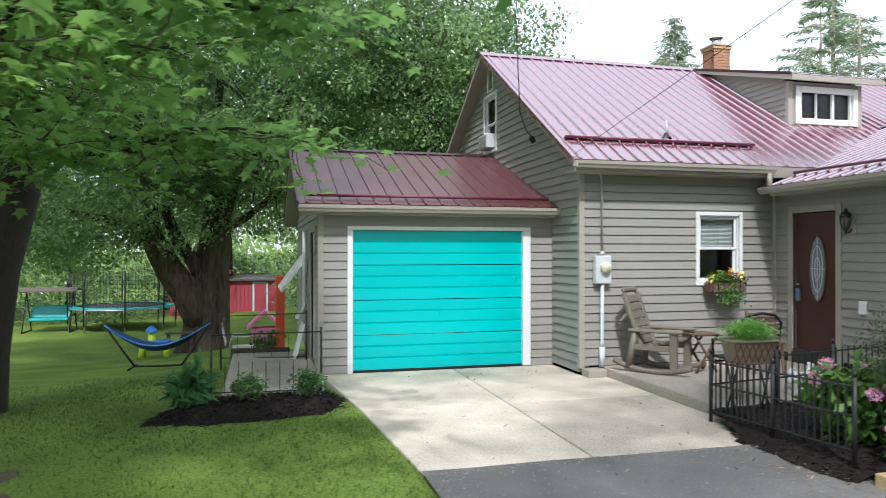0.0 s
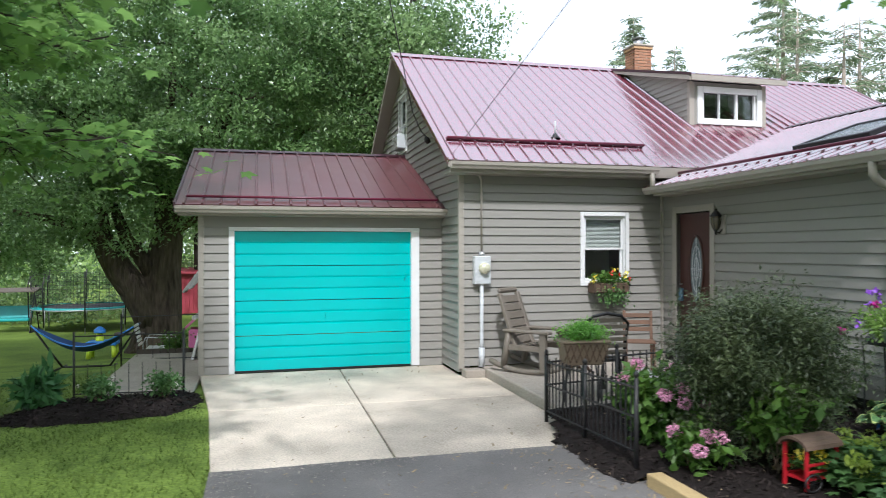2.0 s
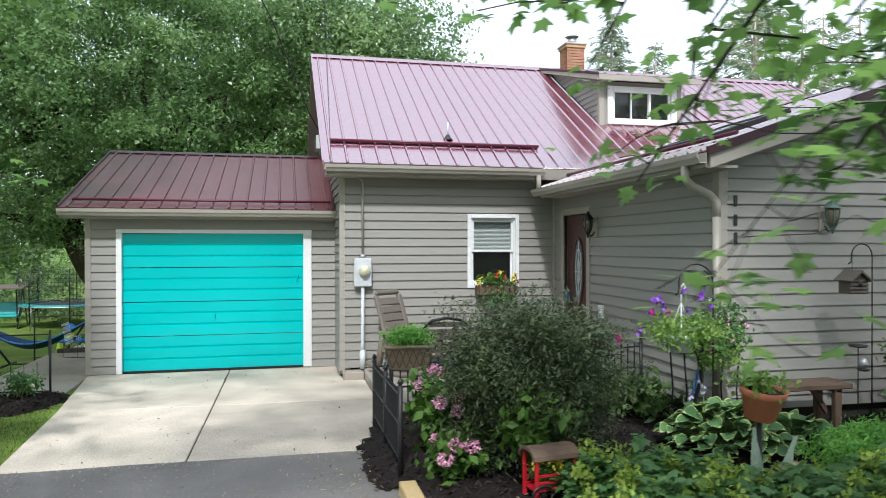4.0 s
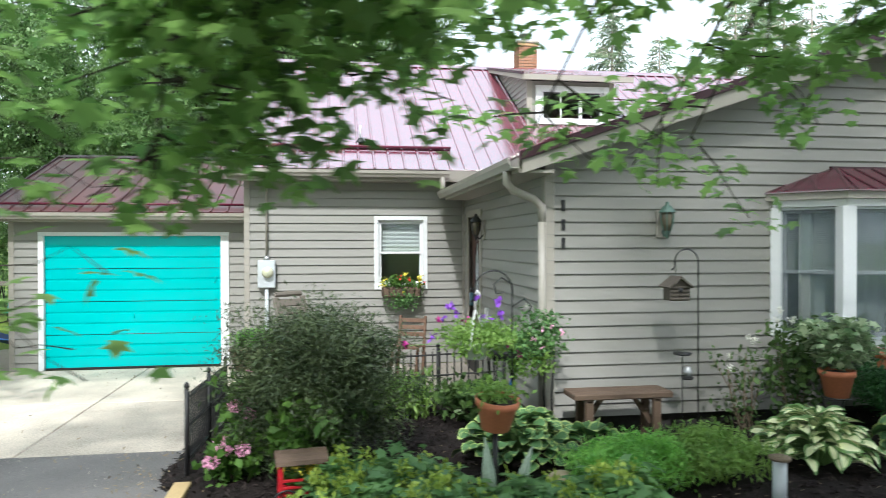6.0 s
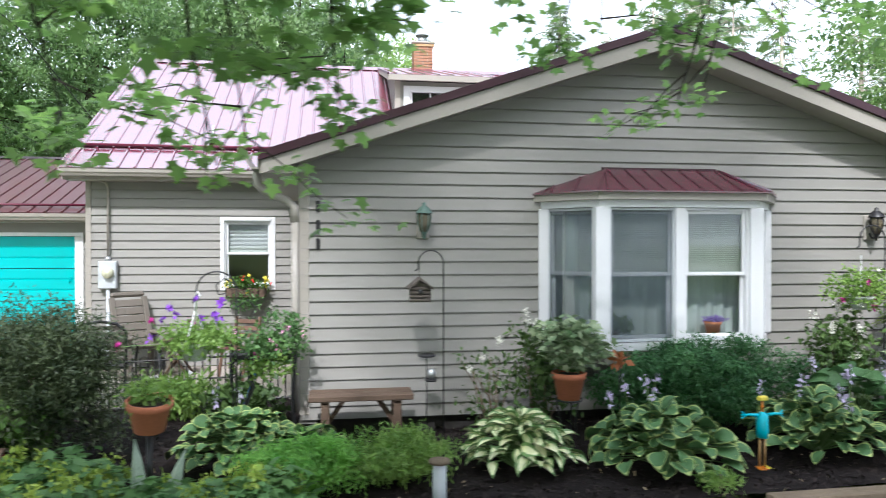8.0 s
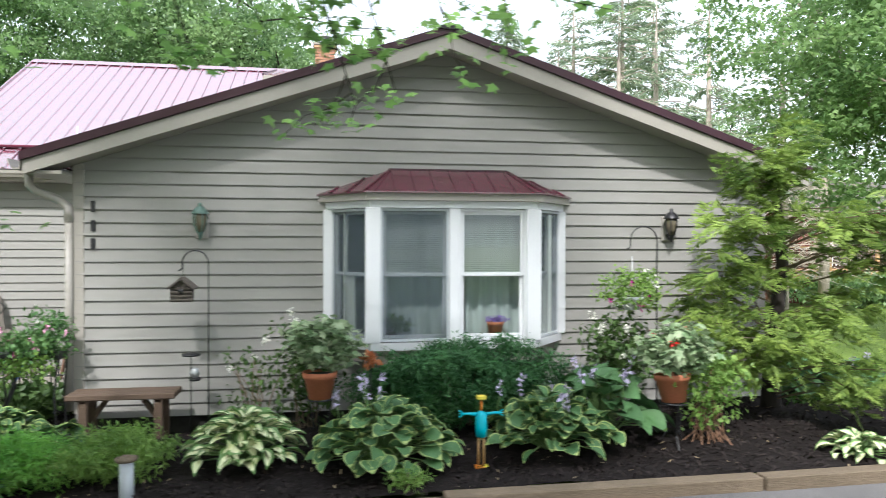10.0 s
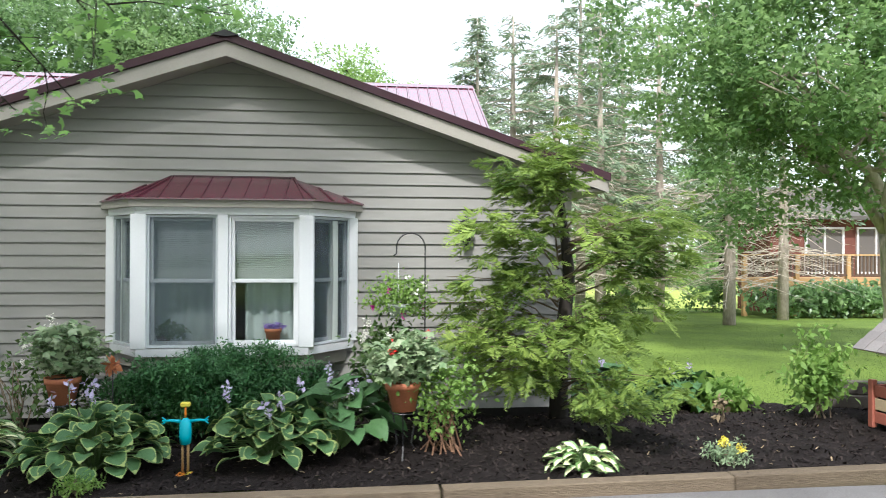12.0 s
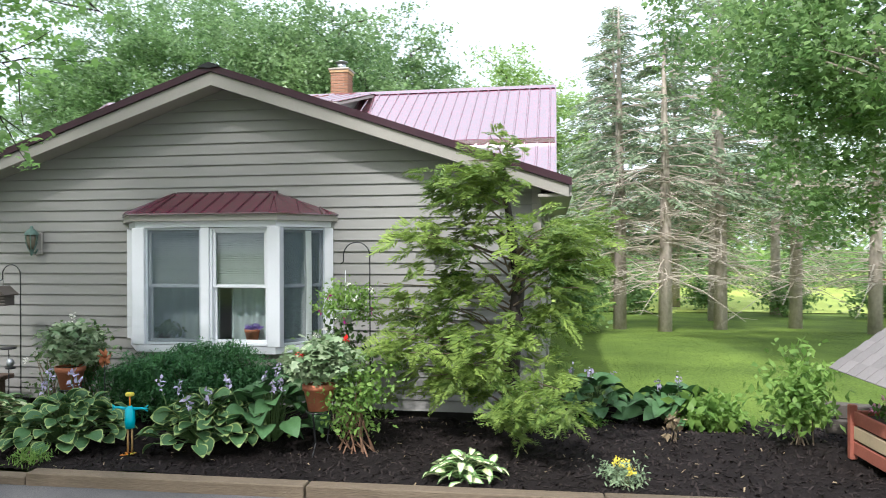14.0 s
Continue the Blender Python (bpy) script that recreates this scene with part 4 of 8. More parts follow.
                e = q + np.array([math.cos(a + r.normal(0, 1)), math.sin(a + r.normal(0, 1)), r.uniform(-0.4, 0.1)]) * r.uniform(0.2, 0.6)
                tube(bm, [tuple(q), tuple(e)], [0.007, 0.003], 3, False)
        part("dead_branch", bm, M_TWIG, tree, kind="stuff")
    return tree


M_TWIG = surf("dead_twigs", (0.54, 0.47, 0.39), 0.3, 3, 30, 0.9, 0.2)

# the old tree behind the garage
zb = ground_z(-1.2, 28)
old_stems = [([(-1.12, 28.0, zb - 0.3), (-1.10, 28.0, zb + 0.15), (-1.05, 28.0, zb + 0.7), (-1.0, 28.0, 0.2), (-0.88, 28.0, 1.2), (-0.74, 27.95, 2.2), (-0.66, 27.9, 3.0), (-0.85, 27.9, 3.9), (-1.1, 27.8, 5.6)], [1.25, 0.98, 0.86, 0.80, 0.66, 0.58, 0.52, 0.30, 0.20]),
             ([(-1.15, 27.8, -0.9), (-1.45, 27.7, -0.2), (-1.85, 27.6, 0.5), (-2.3, 27.5, 1.15), (-2.62, 27.4, 1.8), (-2.9, 27.3, 2.35), (-3.5, 27.1, 2.75), (-5.5, 26.6, 3.2)], [0.62, 0.60, 0.54, 0.50, 0.46, 0.40, 0.20, 0.10]),
             ([(-2.62, 27.4, 1.7), (-2.85, 27.4, 2.7), (-3.05, 27.3, 4.6), (-3.4, 27.2, 7.0)], [0.36, 0.26, 0.20, 0.12]),
             ([(-1.0, 27.9, 0.6), (-1.45, 27.6, 1.4), (-2.05, 27.4, 2.3), (-2.5, 27.2, 3.6)], [0.34, 0.28, 0.24, 0.16]),
             ([(-0.7, 27.9, 2.6), (-0.45, 27.9, 3.4), (-0.2, 27.8, 4.2), (0.6, 27.6, 6.6)], [0.42, 0.36, 0.30, 0.2]),
             ([(-0.6, 27.9, 2.3), (-0.2, 27.7, 2.75), (0.4, 27.5, 3.1), (2.2, 27.0, 4.6)], [0.24, 0.18, 0.14, 0.08])]
old_tree = broadleaf("old_tree", (-1.1, 28.0, zb), (-1.0, 28.0, 0.45), [((-4.6, 26.5, 7.5), 0.2, (-3.05, 27.3, 4.6)), ((2.6, 27.0, 8.0), 0.26, (-0.2, 27.8, 4.2)), ((-0.5, 29, 10), 0.26, (-1.0, 27.8, 5.0)), ((-6.5, 28, 9), 0.2, (-3.2, 27.25, 6.0)), ((4.8, 25.5, 6.4), 0.14, (1.2, 27.3, 3.9)), ((1.2, 25, 5.2), 0.12, (-0.1, 27.7, 4.4))],
          ((0.2, 26.2, 8.4), (9.4, 5.6, 6.2)), 820, 130, 0.165, M_LEAF, "massive old shade tree with a forked gnarled trunk", 11, 0.74, M_OLDBARK, spread=0.34, hollow=0.5, low=2.6, stems=old_stems)
ro = np.random.default_rng(19)
skirt = []
while len(skirt) < 330:
    d = ro.normal(0, 1, 3)
    p = np.array((-6.0, 26.2, 3.9)) + d / np.linalg.norm(d) * np.array((6.0, 3.0, 3.2)) * ro.uniform(0.45, 1.0)
    if p[2] > 1.2 + 0.35 * math.sin(p[0] * 1.7):
        skirt.append(p)
v, f = clump_leaves(skirt, 0.36, 100, 0.155, KITE, ro)
part("low_crown", arr_mesh(v, f, M_LEAF), None, old_tree, kind="stuff")
broadleaf("tree", (8.0, 24.0, ground_z(8, 24)), (8.0, 24.0, 3.0), [((6, 23, 8), 0.18), ((9.5, 23, 8.5), 0.18), ((8, 24.5, 11), 0.16)],
          ((7.2, 23.6, 8.0), (4.4, 3.2, 5.2)), 230, 120, 0.16, M_LEAF2, "leafy tree close behind the house", 12, 0.28, spread=0.42, hollow=0.3, low=3.0)
# woods behind
wood = [(-26, 44, 15), (-20, 47, 17), (-15, 42, 14), (-10, 46, 17), (-5, 49, 18), (-1, 45, 21), (4, 42, 20), (7.6, 41, 18.5), (13, 48, 17.5), (-31, 40, 14), (-36, 46, 16), (16.5, 50, 16), (27, 52, 11), (33, 50, 12), (40, 46, 13), (-43, 40, 15)]
for k, (x, y, h) in enumerate(wood):
    z0 = ground_z(x, y)
    broadleaf("tree", (x, y, z0), (x, y, z0 + h * 0.25), [((x + 2.5, y, z0 + h * 0.6), 0.16), ((x - 2.5, y - 1, z0 + h * 0.65), 0.16), ((x, y - 1, z0 + h * 0.85), 0.15)],
              ((x, y - 0.5, z0 + h * 0.54), (4.2 + 0.1 * max(0, h - 15), 3.6, h * 0.50)), 360 if k in (5, 6, 7, 8) else 240, 62, 0.27, M_LEAFY if k in (8, 11) else M_LEAF2, "tall leafy tree in the woods behind the yard", 40 + k, 0.25, spread=0.44, hollow=0.45)
# brush along the foot of the woods
rb0 = np.random.default_rng(5)
brush_pts = []
for x in np.arange(-50, 62, 0.16):
    y = 41 + rb0.uniform(-2.5, 4) + 5 * smooth01((x - 12) / 20)
    if -5.2 < x < 2.6:
        y = 47 + 0.3 * (y - 41)
    brush_pts.append((x, y, ground_z(x, y) + rb0.uniform(0.0, 3.2 if x < 14 else 1.8)))
for x in np.arange(-52, -3, 0.16):
    y = 42 + rb0.uniform(-2, 4)
    brush_pts.append((x, y, ground_z(x, y) + rb0.uniform(2.0, 7.0)))
v, f = clump_leaves(brush_pts, 0.6, 60, 0.25, KITE, rb0)
tagged(new("brush", arr_mesh(v, f, M_LEAF2)), "dense green brush along the edge of the woods", "brush", kind="stuff")

# far field; its sunlight is painted in as a brighter base colour
M_SUNLIT_FIELD = surf("sunlit_field", (0.24, 0.32, 0.05), 0.3, 0.25, 20, 0.95, 0.5, tint=(0.40, 0.47, 0.10))
tagged(sheet("meadow", np.arange(13.0, 75, 2.0), np.concatenate([np.arange(24.5, 34, 0.8), np.arange(34, 75, 3.0)]), lambda x, y: ground_z(x, y) + 0.05 * smooth01((y - 24) / 3) + 0.012 * noise.noise(Vector((x * 0.4, y * 0.4, 6))), M_SUNLIT_FIELD,
             lambda x, y: y > 26.0 + 1.4 * noise.noise(Vector((x * 0.22, 3, 1)))), "yellow-green field behind the trees, sunlight put into its colour", "meadow", kind="structure")

# far woods that close the view
rb1 = np.random.default_rng(6)
far_pts = []
for a in np.arange(-62, 66, 0.10):
    d = rb1.uniform(75, 110)
    x, y = 8 + d * math.sin(math.radians(a)), d * math.cos(math.radians(a))
    far_pts.append((x, y, -2 + 11 * rb1.random() ** 1.3))
v, f = clump_leaves(far_pts, 1.6, 34, 0.8, KITE, rb1)
tagged(new("woods", arr_mesh(v, f, M_LEAFY)), "distant belt of green woods", "woods", kind="stuff")
# conifers
conifer("spruce", (18.9, 27.8, ground_z(18.9, 27.8)), 12.9, 3.3, 2.5, M_SPRUCE, "tall dark spruce behind the house", 3, 32, 9, density=46, needle=0.12)
conifer("spruce", (21.5, 28.6, ground_z(21.5, 28.6)), 11.9, 2.2, 2.5, M_SPRUCE, "slim spruce behind the chimney", 5, 26, 8, density=40, needle=0.12)
conifer("pine", (21.6, 21.7, ground_z(21.6, 21.7)), 12.8, 4.3, 4.0, M_SPRUCE, "tall open pine with long level boughs", 4, 18, 7, 0.12, 0.22, 14, 0.12, 60)
conifer("pine", (24.6, 25.5, ground_z(24.6, 25.5)), 13.5, 4.2, 4.5, M_SPRUCE, "tall open pine with long level boughs", 14, 17, 7, 0.12, 0.22, 0, 0.12, 55)
for k, (x, y, h, rad) in enumerate([(18.2, 17.2, 9.2, 2.0), (19.3, 16.6, 8.6, 2.2), (20.9, 17.6, 9.4, 2.4), (23.1, 18.5, 10.0, 2.6), (24.4, 16.7, 9.0, 2.4), (27.5, 19.0, 9.5, 2.6)]):
    conifer("spruce", (x, y, ground_z(x, y)), h, rad, 3.6, M_SPRUCE, "thin spruce with dead grey lower branches", 20 + k, 17, 6, 0.3, 0.3, 100, 0.10, 40, 0.15)

# maple beyond the wing, its crown hanging in from the side
broadleaf("maple", (23.6, 9.4, ground_z(23.6, 9.4)), (23.4, 9.3, 2.4), [((21, 8.6, 5), 0.12), ((20.2, 9.8, 6.5), 0.11), ((23, 10, 8), 0.13), ((25, 8, 7), 0.12), ((21.5, 7.4, 4.2), 0.09)],
          ((22.2, 9.2, 5.5), (4.3, 3.0, 3.7)), 450, 90, 0.115, M_DARKMAPLE, "leafy maple with its crown over the side lawn", 71, 0.2, M_BARKG, 0.24, LOBED, 0.4, 1.9)


def hanging(tree, name, start, end, r0, leaves, size, r, sag=0.25, spread=0.3, twigs=12, reach=0.42, first=1.5):
    """A long branch with side twigs and maple leaves in level sprays."""
    pts = wander(start, end, 6, 0.1, r)
    pts = [(p[0], p[1], p[2] + sag * math.sin(math.pi * k / 6)) for k, p in enumerate(pts)]
    bm = bmesh.new()
    tube(bm, pts, [r0 * (1 - 0.14 * k) for k in range(7)], 6)
    P = np.array(pts)
    ends = []
    for _ in range(int(twigs * 1.5)):
        s = r.uniform(first, 6)
        i = min(5, int(s))
        p = P[i] + (P[i + 1] - P[i]) * (s - i)
        q = p + r.normal(0, 1, 3) * np.array([reach, reach, reach * 0.52]) + (0, 0, -0.12)
        tube(bm, wander(p, q, 3, 0.03, r), [r0 * 0.25, r0 * 0.18, r0 * 0.12, 0.003], 4)
        ends += [p + (q - p) * u for u in (0.45, 0.75, 1.0)]
    ends += list(P[3:] if first < 3 else P[5:])
    part("branch", bm, M_BARK, tree, kind="stuff")
    c = np.array(ends)[r.integers(0, len(ends), leaves)]
    off = r.normal(0, 1, (leaves, 3)) * np.array([spread, spread, spread * 0.35]) * 0.62
    v, f = scatter(STAR[0], STAR[1], c + off, rotations(leaves, 0.72, r), r.uniform(size * 0.7, size * 1.25, leaves))
    part("leaves", arr_mesh(v, f, M_MAPLE), None, tree, kind="stuff")


# maple at the left of the drive
rt = np.random.default_rng(91)
maple_left = thing("maple", "maple with low level branches over the lawn", "tree")
part("trunk", tubed([(-2.75, 10.6, -0.7), (-2.72, 10.6, -0.2), (-2.62, 10.6, 0.5), (-2.5, 10.6, 1.6), (-2.3, 10.55, 2.6), (-2.6, 10.5, 4.5), (-2.4, 10.4, 7)], [0.62, 0.44, 0.36, 0.36, 0.42, 0.26, 0.1], 14), M_BARK, maple_left)
for e, n in (((0.6, 8.2, 3.0), 420), ((1.35, 7.4, 2.95), 420), ((0.8, 9.5, 4.6), 420), ((-1.0, 7.6, 2.9), 420), ((-1.4, 8.4, 4.0), 420), ((1.7, 9.0, 5.6), 420), ((-0.4, 7.0, 4.4), 420)):
    hanging(maple_left, "branch", (-2.4, 10.4, 2.6 + 0.35 * (e[2] - 2.6)), e, 0.05, n, 0.15, rt, 0.3, 0.34, 16)
maple_near = thing("maple", "young maple standing close to the drive", "tree")
part("trunk", tubed([(-2.35, 6.9, -0.7), (-2.3, 6.9, -0.1), (-2.25, 6.9, 0.8), (-2.3, 6.85, 2.4), (-2.2, 6.6, 4.6), (-2.0, 6.2, 7)], [0.75, 0.42, 0.3, 0.27, 0.2, 0.06], 14), M_BARK, maple_near)
for e, n in (((2.0, 4.1, 3.45), 420), ((1.2, 4.6, 3.3), 420), ((0.4, 4.4, 2.95), 420), ((1.7, 5.2, 4.0), 420), ((-0.6, 4.8, 2.9), 380), ((0.2, 5.6, 3.7), 420), ((1.0, 3.4, 3.6), 380)):
    hanging(maple_near, "branch", (-2.2, 6.6, 3.2 + 0.3 * (e[2] - 3)), e, 0.04, n, 0.13, rt, 0.3, 0.3, 16)

# maple over the street, its low branches before the house
maple_front = thing("maple", "street maple whose low branches hang before the house", "tree")
part("trunk", tubed([(8.6, -6.6, -0.2), (8.6, -6.6, 0.3), (8.6, -6.55, 2.5), (8.7, -6.4, 5), (8.8, -6, 8)], [0.5, 0.34, 0.28, 0.24, 0.08], 12), M_BARK, maple_front)
for e, n in (((6.05, 2.25, 2.75), 300), ((5.40, 2.60, 3.20), 130), ((6.25, 2.15, 2.25), 130), ((6.5, 2.1, 2.85), 420), ((6.5, 1.9, 3.35), 460), ((6.6, 1.7, 3.6), 460), ((7.4, 1.9, 3.0), 460), ((7.9, 2.4, 2.62), 480), ((8.6, 2.7, 2.50), 420), ((9.3, 2.2, 2.72), 460), ((9.5, 1.8, 3.2), 380),
             ((6.85, 1.0, 2.52), 480), ((6.58, 0.95, 2.32), 480), ((6.36, 1.0, 2.30), 340), ((7.1, 1.1, 2.72), 360), ((5.85, 1.1, 1.80), 80), ((6.60, 0.85, 2.60), 420), ((6.36, 1.1, 2.62), 300), ((9.0, 2.4, 2.95), 420), ((8.8, 2.4, 2.62), 460),
             ((10.6, 2.6, 3.2), 320), ((11.6, 3.0, 3.02), 260), ((11.9, 3.2, 3.15), 300), ((12.2, 2.9, 3.6), 340), ((11.2, 2.4, 3.7), 420), ((12.5, 2.3, 3.5), 340), ((8.3, 1.9, 3.7), 460), ((13.2, 2.4, 3.9), 300), ((10.4, 2.0, 3.75), 420), ((11.0, 2.9, 3.45), 380)):
    mid = (8.7 + 0.55 * (e[0] - 8.7), -1.9, 4.6)
    bm = tubed(wander((8.7, -6.4, 4.6), mid, 4, 0.08, rt), [0.07, 0.06, 0.05, 0.042, 0.035], 6)
    part("limb", bm, M_BARK, maple_front)
    hanging(maple_front, "branch", mid, e, 0.010 if e[2] < 2 else 0.028, int(n * (0.85 if e[1] < 1.3 else 1.45)), 0.080 if e[1] < 1.3 else 0.088, rt, 0.45, 0.17, 14, 0.17 if e[1] < 1.3 else 0.38, 4.6 if e[1] < 1.3 else 1.5)

# unseen canopy added to the street-side maples to shade the front
r = np.random.default_rng(33)
for tr, c, rad, n in ((maple_front, (6.6, -4.6, 12.5), (10.2, 5.2, 5.8), 900), (maple_left, (-4.6, 12.0, 9.2), (8.2, 7.6, 3.8), 1150), (maple_near, (-3.0, 0.8, 9.6), (5.0, 6.0, 3.4), 640)):
    d = r.normal(0, 1, (n, 3))
    d /= np.linalg.norm(d, axis=1)[:, None]
    at = np.array(c) + d * np.array(rad) * r.uniform(0.4, 1, (n, 1))
    # crown gaps cut to let sun onto low branches, apron and house front flecks
    beam = np.array((-3.5, -12.0, 14.0)) / math.sqrt(3.5 ** 2 + 12 ** 2 + 14 ** 2)
    for spot, wide in (((6.3, 1.0, 2.5), 2.8), ((3.7, 8.2, 0.0), 1.2), ((9.30, 5.47, 0.95), 0.8), ((2.9, 10.8, 1.2), 1.2), ((6.4, 9.8, 1.9), 1.6), ((7.5, 9.8, 0.9), 1.5), ((0.8, 4.8, 3.4), 2.0), ((16.0, 4.2, 1.9), 2.6), ((17.6, 4.6, 0.3), 2.2), ((19.6, 7.6, 0.2), 2.5), ((21.0, 11.5, 0.0), 1.9), ((18.6, 13.5, 0.0), 1.6)):
        w = at - np.array(spot)
        at = at[np.linalg.norm(w - np.outer(w @ beam, beam), axis=1) > wide]
    v, f = clump_leaves(at, 0.36, 30 if tr is maple_front else 42, 0.19, KITE, r)
    part("crown", arr_mesh(v, f, M_MAPLE), None, tr, kind="stuff")

# unseen trees added across the street, behind the camera, for reflections and shade
for k, x in enumerate((-17, -9, -1, 7, 15, 23, 31)):
    y = -19 + 2.0 * math.sin(k * 2.1)
    broadleaf("tree", (x, y, ground_z(x, y)), (x, y, 4.5), [((x + 2, y, 10), 0.16), ((x - 2, y, 11), 0.16)], ((x, y, 10.0), (4.6, 3.4, 6.5)), 130, 32, 0.5, M_LEAF2, "unseen tall leafy tree added across the road for reflections", 140 + k, 0.3, spread=0.9, hollow=0.3)

# lawn blades near the drive
n = 150000
gx, gy = rng.uniform(-7.5, 2.5, n), rng.uniform(2.0, 16.0, n)


def grassy(x, y):
    edge = 2.27 - 0.094 * max(0, y - 5.93) + 0.04 * noise.noise(Vector((y * 4, 1, 2)))
    if x > edge or x > 0.4 and y > 9.72 or left_depth(x, y) > 0.02:
        return False
    bare = 1.0 - smooth01((math.hypot(x + 2.1, y - 6.6) - 0.7) / 1.1)
    return rng.random() > 0.95 * bare and rng.random() > smooth01((y - 9) / 7) and rng.random() < 0.75 + 0.8 * noise.noise(Vector((x * 1.1, y * 1.1, 4)))


ok = np.array([grassy(x, y) for x, y in zip(gx, gy)])
rx2, ry2 = rng.uniform(16.4, 27, 70000), 5.2 + 12 * rng.random(70000) ** 1.5
ok2 = np.array([not in_bed(x, y) and rng.random() < 0.7 + 0.8 * noise.noise(Vector((x * 0.9, y * 0.9, 4))) for x, y in zip(rx2, ry2)])
gx, gy, ok = np.concatenate([gx, rx2]), np.concatenate([gy, ry2]), np.concatenate([ok, ok2])
gx, gy = gx[ok], gy[ok]
gz = np.array([ground_z(x, y) for x, y in zip(gx, gy)])
d = rng.normal(0, 0.35, (len(gx), 3)) + (0, 0, 1)
d /= np.linalg.norm(d, axis=1)[:, None]
s = np.cross(d, np.stack([np.cos(gx * 99), np.sin(gx * 99), 0 * gx], 1))
s /= np.linalg.norm(s, axis=1)[:, None]
v, f = scatter([(0, -0.1, 0), (0, 0.1, 0), (1, 0.0, 0.15)], [(0, 1, 2)], np.stack([gx, gy, gz - 0.005], 1), np.stack([d, s, np.cross(d, s)], 2), rng.uniform(0.022, 0.055, len(gx)) * np.where(gx > 10, 0.6, 1.0))
bare_soil = tagged(sheet("bare_soil", np.arange(-4.2, 0.1, 0.12), np.arange(4.6, 8.8, 0.12), lambda x, y: ground_z(x, y) + 0.010 - 0.03 * smooth01((math.hypot(x + 2.1, y - 6.6) - 0.6) / 1.2) + 0.012 * noise.noise(Vector((x * 3, y * 3, 2))), M_SOILB),
                   "bare trodden soil round the maple's foot", "soil", kind="structure")
tagged(new("grass", arr_mesh(v, f, M_GRASS)), "short mown green grass", "grass", kind="stuff")

# ---- windows and doors ----


def window(name, label, m, a0, a1, z0, z1, casing=0.07, sash=None, blind=0.0, split=0.5, sill=True, trim=None, depth=0.15):
    """A double-hung window in an opening of a wall: casing, two sashes with panes, a sill, and a blind lowered by a share of its height."""
    win = thing(name, label, "window", kind="structure")
    win.matrix_basis = m
    sash, trim = sash or M_WHITE, trim or M_WHITE
    if casing:
        bm = bmesh.new()
        box(bm, a0 - casing, a0, -0.035, 0.02, z0 - (casing if sill else casing), z1 + casing, 0.004)
        box(bm, a1, a1 + casing, -0.035, 0.02, z0 - casing, z1 + casing, 0.004)
        box(bm, a0 + 0.001, a1 - 0.001, -0.035, 0.02, z1, z1 + casing, 0.004)
        box(bm, a0 + 0.001, a1 - 0.001, -0.035, 0.02, z0 - casing, z0, 0.004)
        part("casing", bm, trim, win)
    bm = bmesh.new()
    t = 0.022
    box(bm, a0, a0 + t, 0.0, 0.10, z0, z1)
    box(bm, a1 - t, a1, 0.0, 0.10, z0, z1)
    box(bm, a0 + t, a1 - t, 0.0, 0.10, z1 - t, z1)
    box(bm, a0 + t, a1 - t, -0.01, 0.10, z0, z0 + t)
    part("jamb", bm, sash, win)
    zm = z0 + (z1 - z0) * split
    for nm, lo, hi, y in (("upper_sash", zm - 0.015, z1 - t, 0.025), ("lower_sash", z0 + t, zm + 0.015, 0.055)):
        bm = bmesh.new()
        w = 0.035
        l, rr = a0 + t, a1 - t
        box(bm, l, l + w, y, y + 0.028, lo, hi, 0.003)
        box(bm, rr - w, rr, y, y + 0.028, lo, hi, 0.003)
        box(bm, l + w, rr - w, y, y + 0.028, hi - w, hi, 0.003)
        box(bm, l + w, rr - w, y, y + 0.028, lo, lo + w, 0.003)
        sh = part(nm, bm, sash, win)
        pane = part("pane", boxed(l + w, rr - w, y + 0.011, y + 0.016, lo + w, hi - w), M_GLASS, sh)
        pane.visible_shadow = False
    if blind:
        bm = bmesh.new()
        z = z1 - t - 0.01
        while z > z1 - (z1 - z0) * blind:
            box(bm, a0 + t + 0.01, a1 - t - 0.01, 0.105, 0.122, z - 0.006, z - 0.004, m=pose(0, 0, 0))
            prism(bm, [(0.10, z - 0.016), (0.102, z - 0.018), (0.122, z - 0.002), (0.120, z)], "x", a0 + t + 0.01, a1 - t - 0.01)
            z -= 0.021
        part("blind", bm, M_BLIND, win)
    return win


def window_in(name, label, x, y, d, hole, **k):
    return window(name, label, facing(x, y, d), *hole, **k)


window_in("window_1", "white double-hung window with a half-lowered blind", 5.54, 9.80, "S", FW, casing=0.06, blind=0.5)
window_in("window_2", "white attic window in the side gable", 5.54, BACK_Y, "W", GW, casing=0.07)
w3 = thing("window_3", "white three-light dormer window", "window", kind="structure")
w3.matrix_basis = pose(DX0, DY, DZ0)
bm = bmesh.new()
for a, b, c, d in ((0.14, 0.25, 0.10, 0.80), (1.43, 1.54, 0.10, 0.80), (0.25, 1.43, 0.69, 0.80), (0.25, 1.43, 0.10, 0.21)):
    box(bm, a + 0.001, b - 0.001, -0.04, 0.02, c, d, 0.004)
part("casing", bm, M_WHITE, w3)
bm = bmesh.new()
for a, w in ((0.255, 0.045), (0.62, 0.022), (0.98, 0.05), (1.385, 0.04)):
    box(bm, a, a + w, 0.0, 0.05, 0.21, 0.69, 0.003)
part("mullion", bm, M_WHITE, w3)
pn = part("pane", boxed(0.25, 1.43, 0.055, 0.06, 0.205, 0.695), M_GLASS, w3)
pn.visible_shadow = False
part("backing", boxed(0.11, 1.50, 0.9, 0.95, 0.3, 1.0), M_DARK, dormer).matrix_basis = pose(DX0, DY, DZ0)

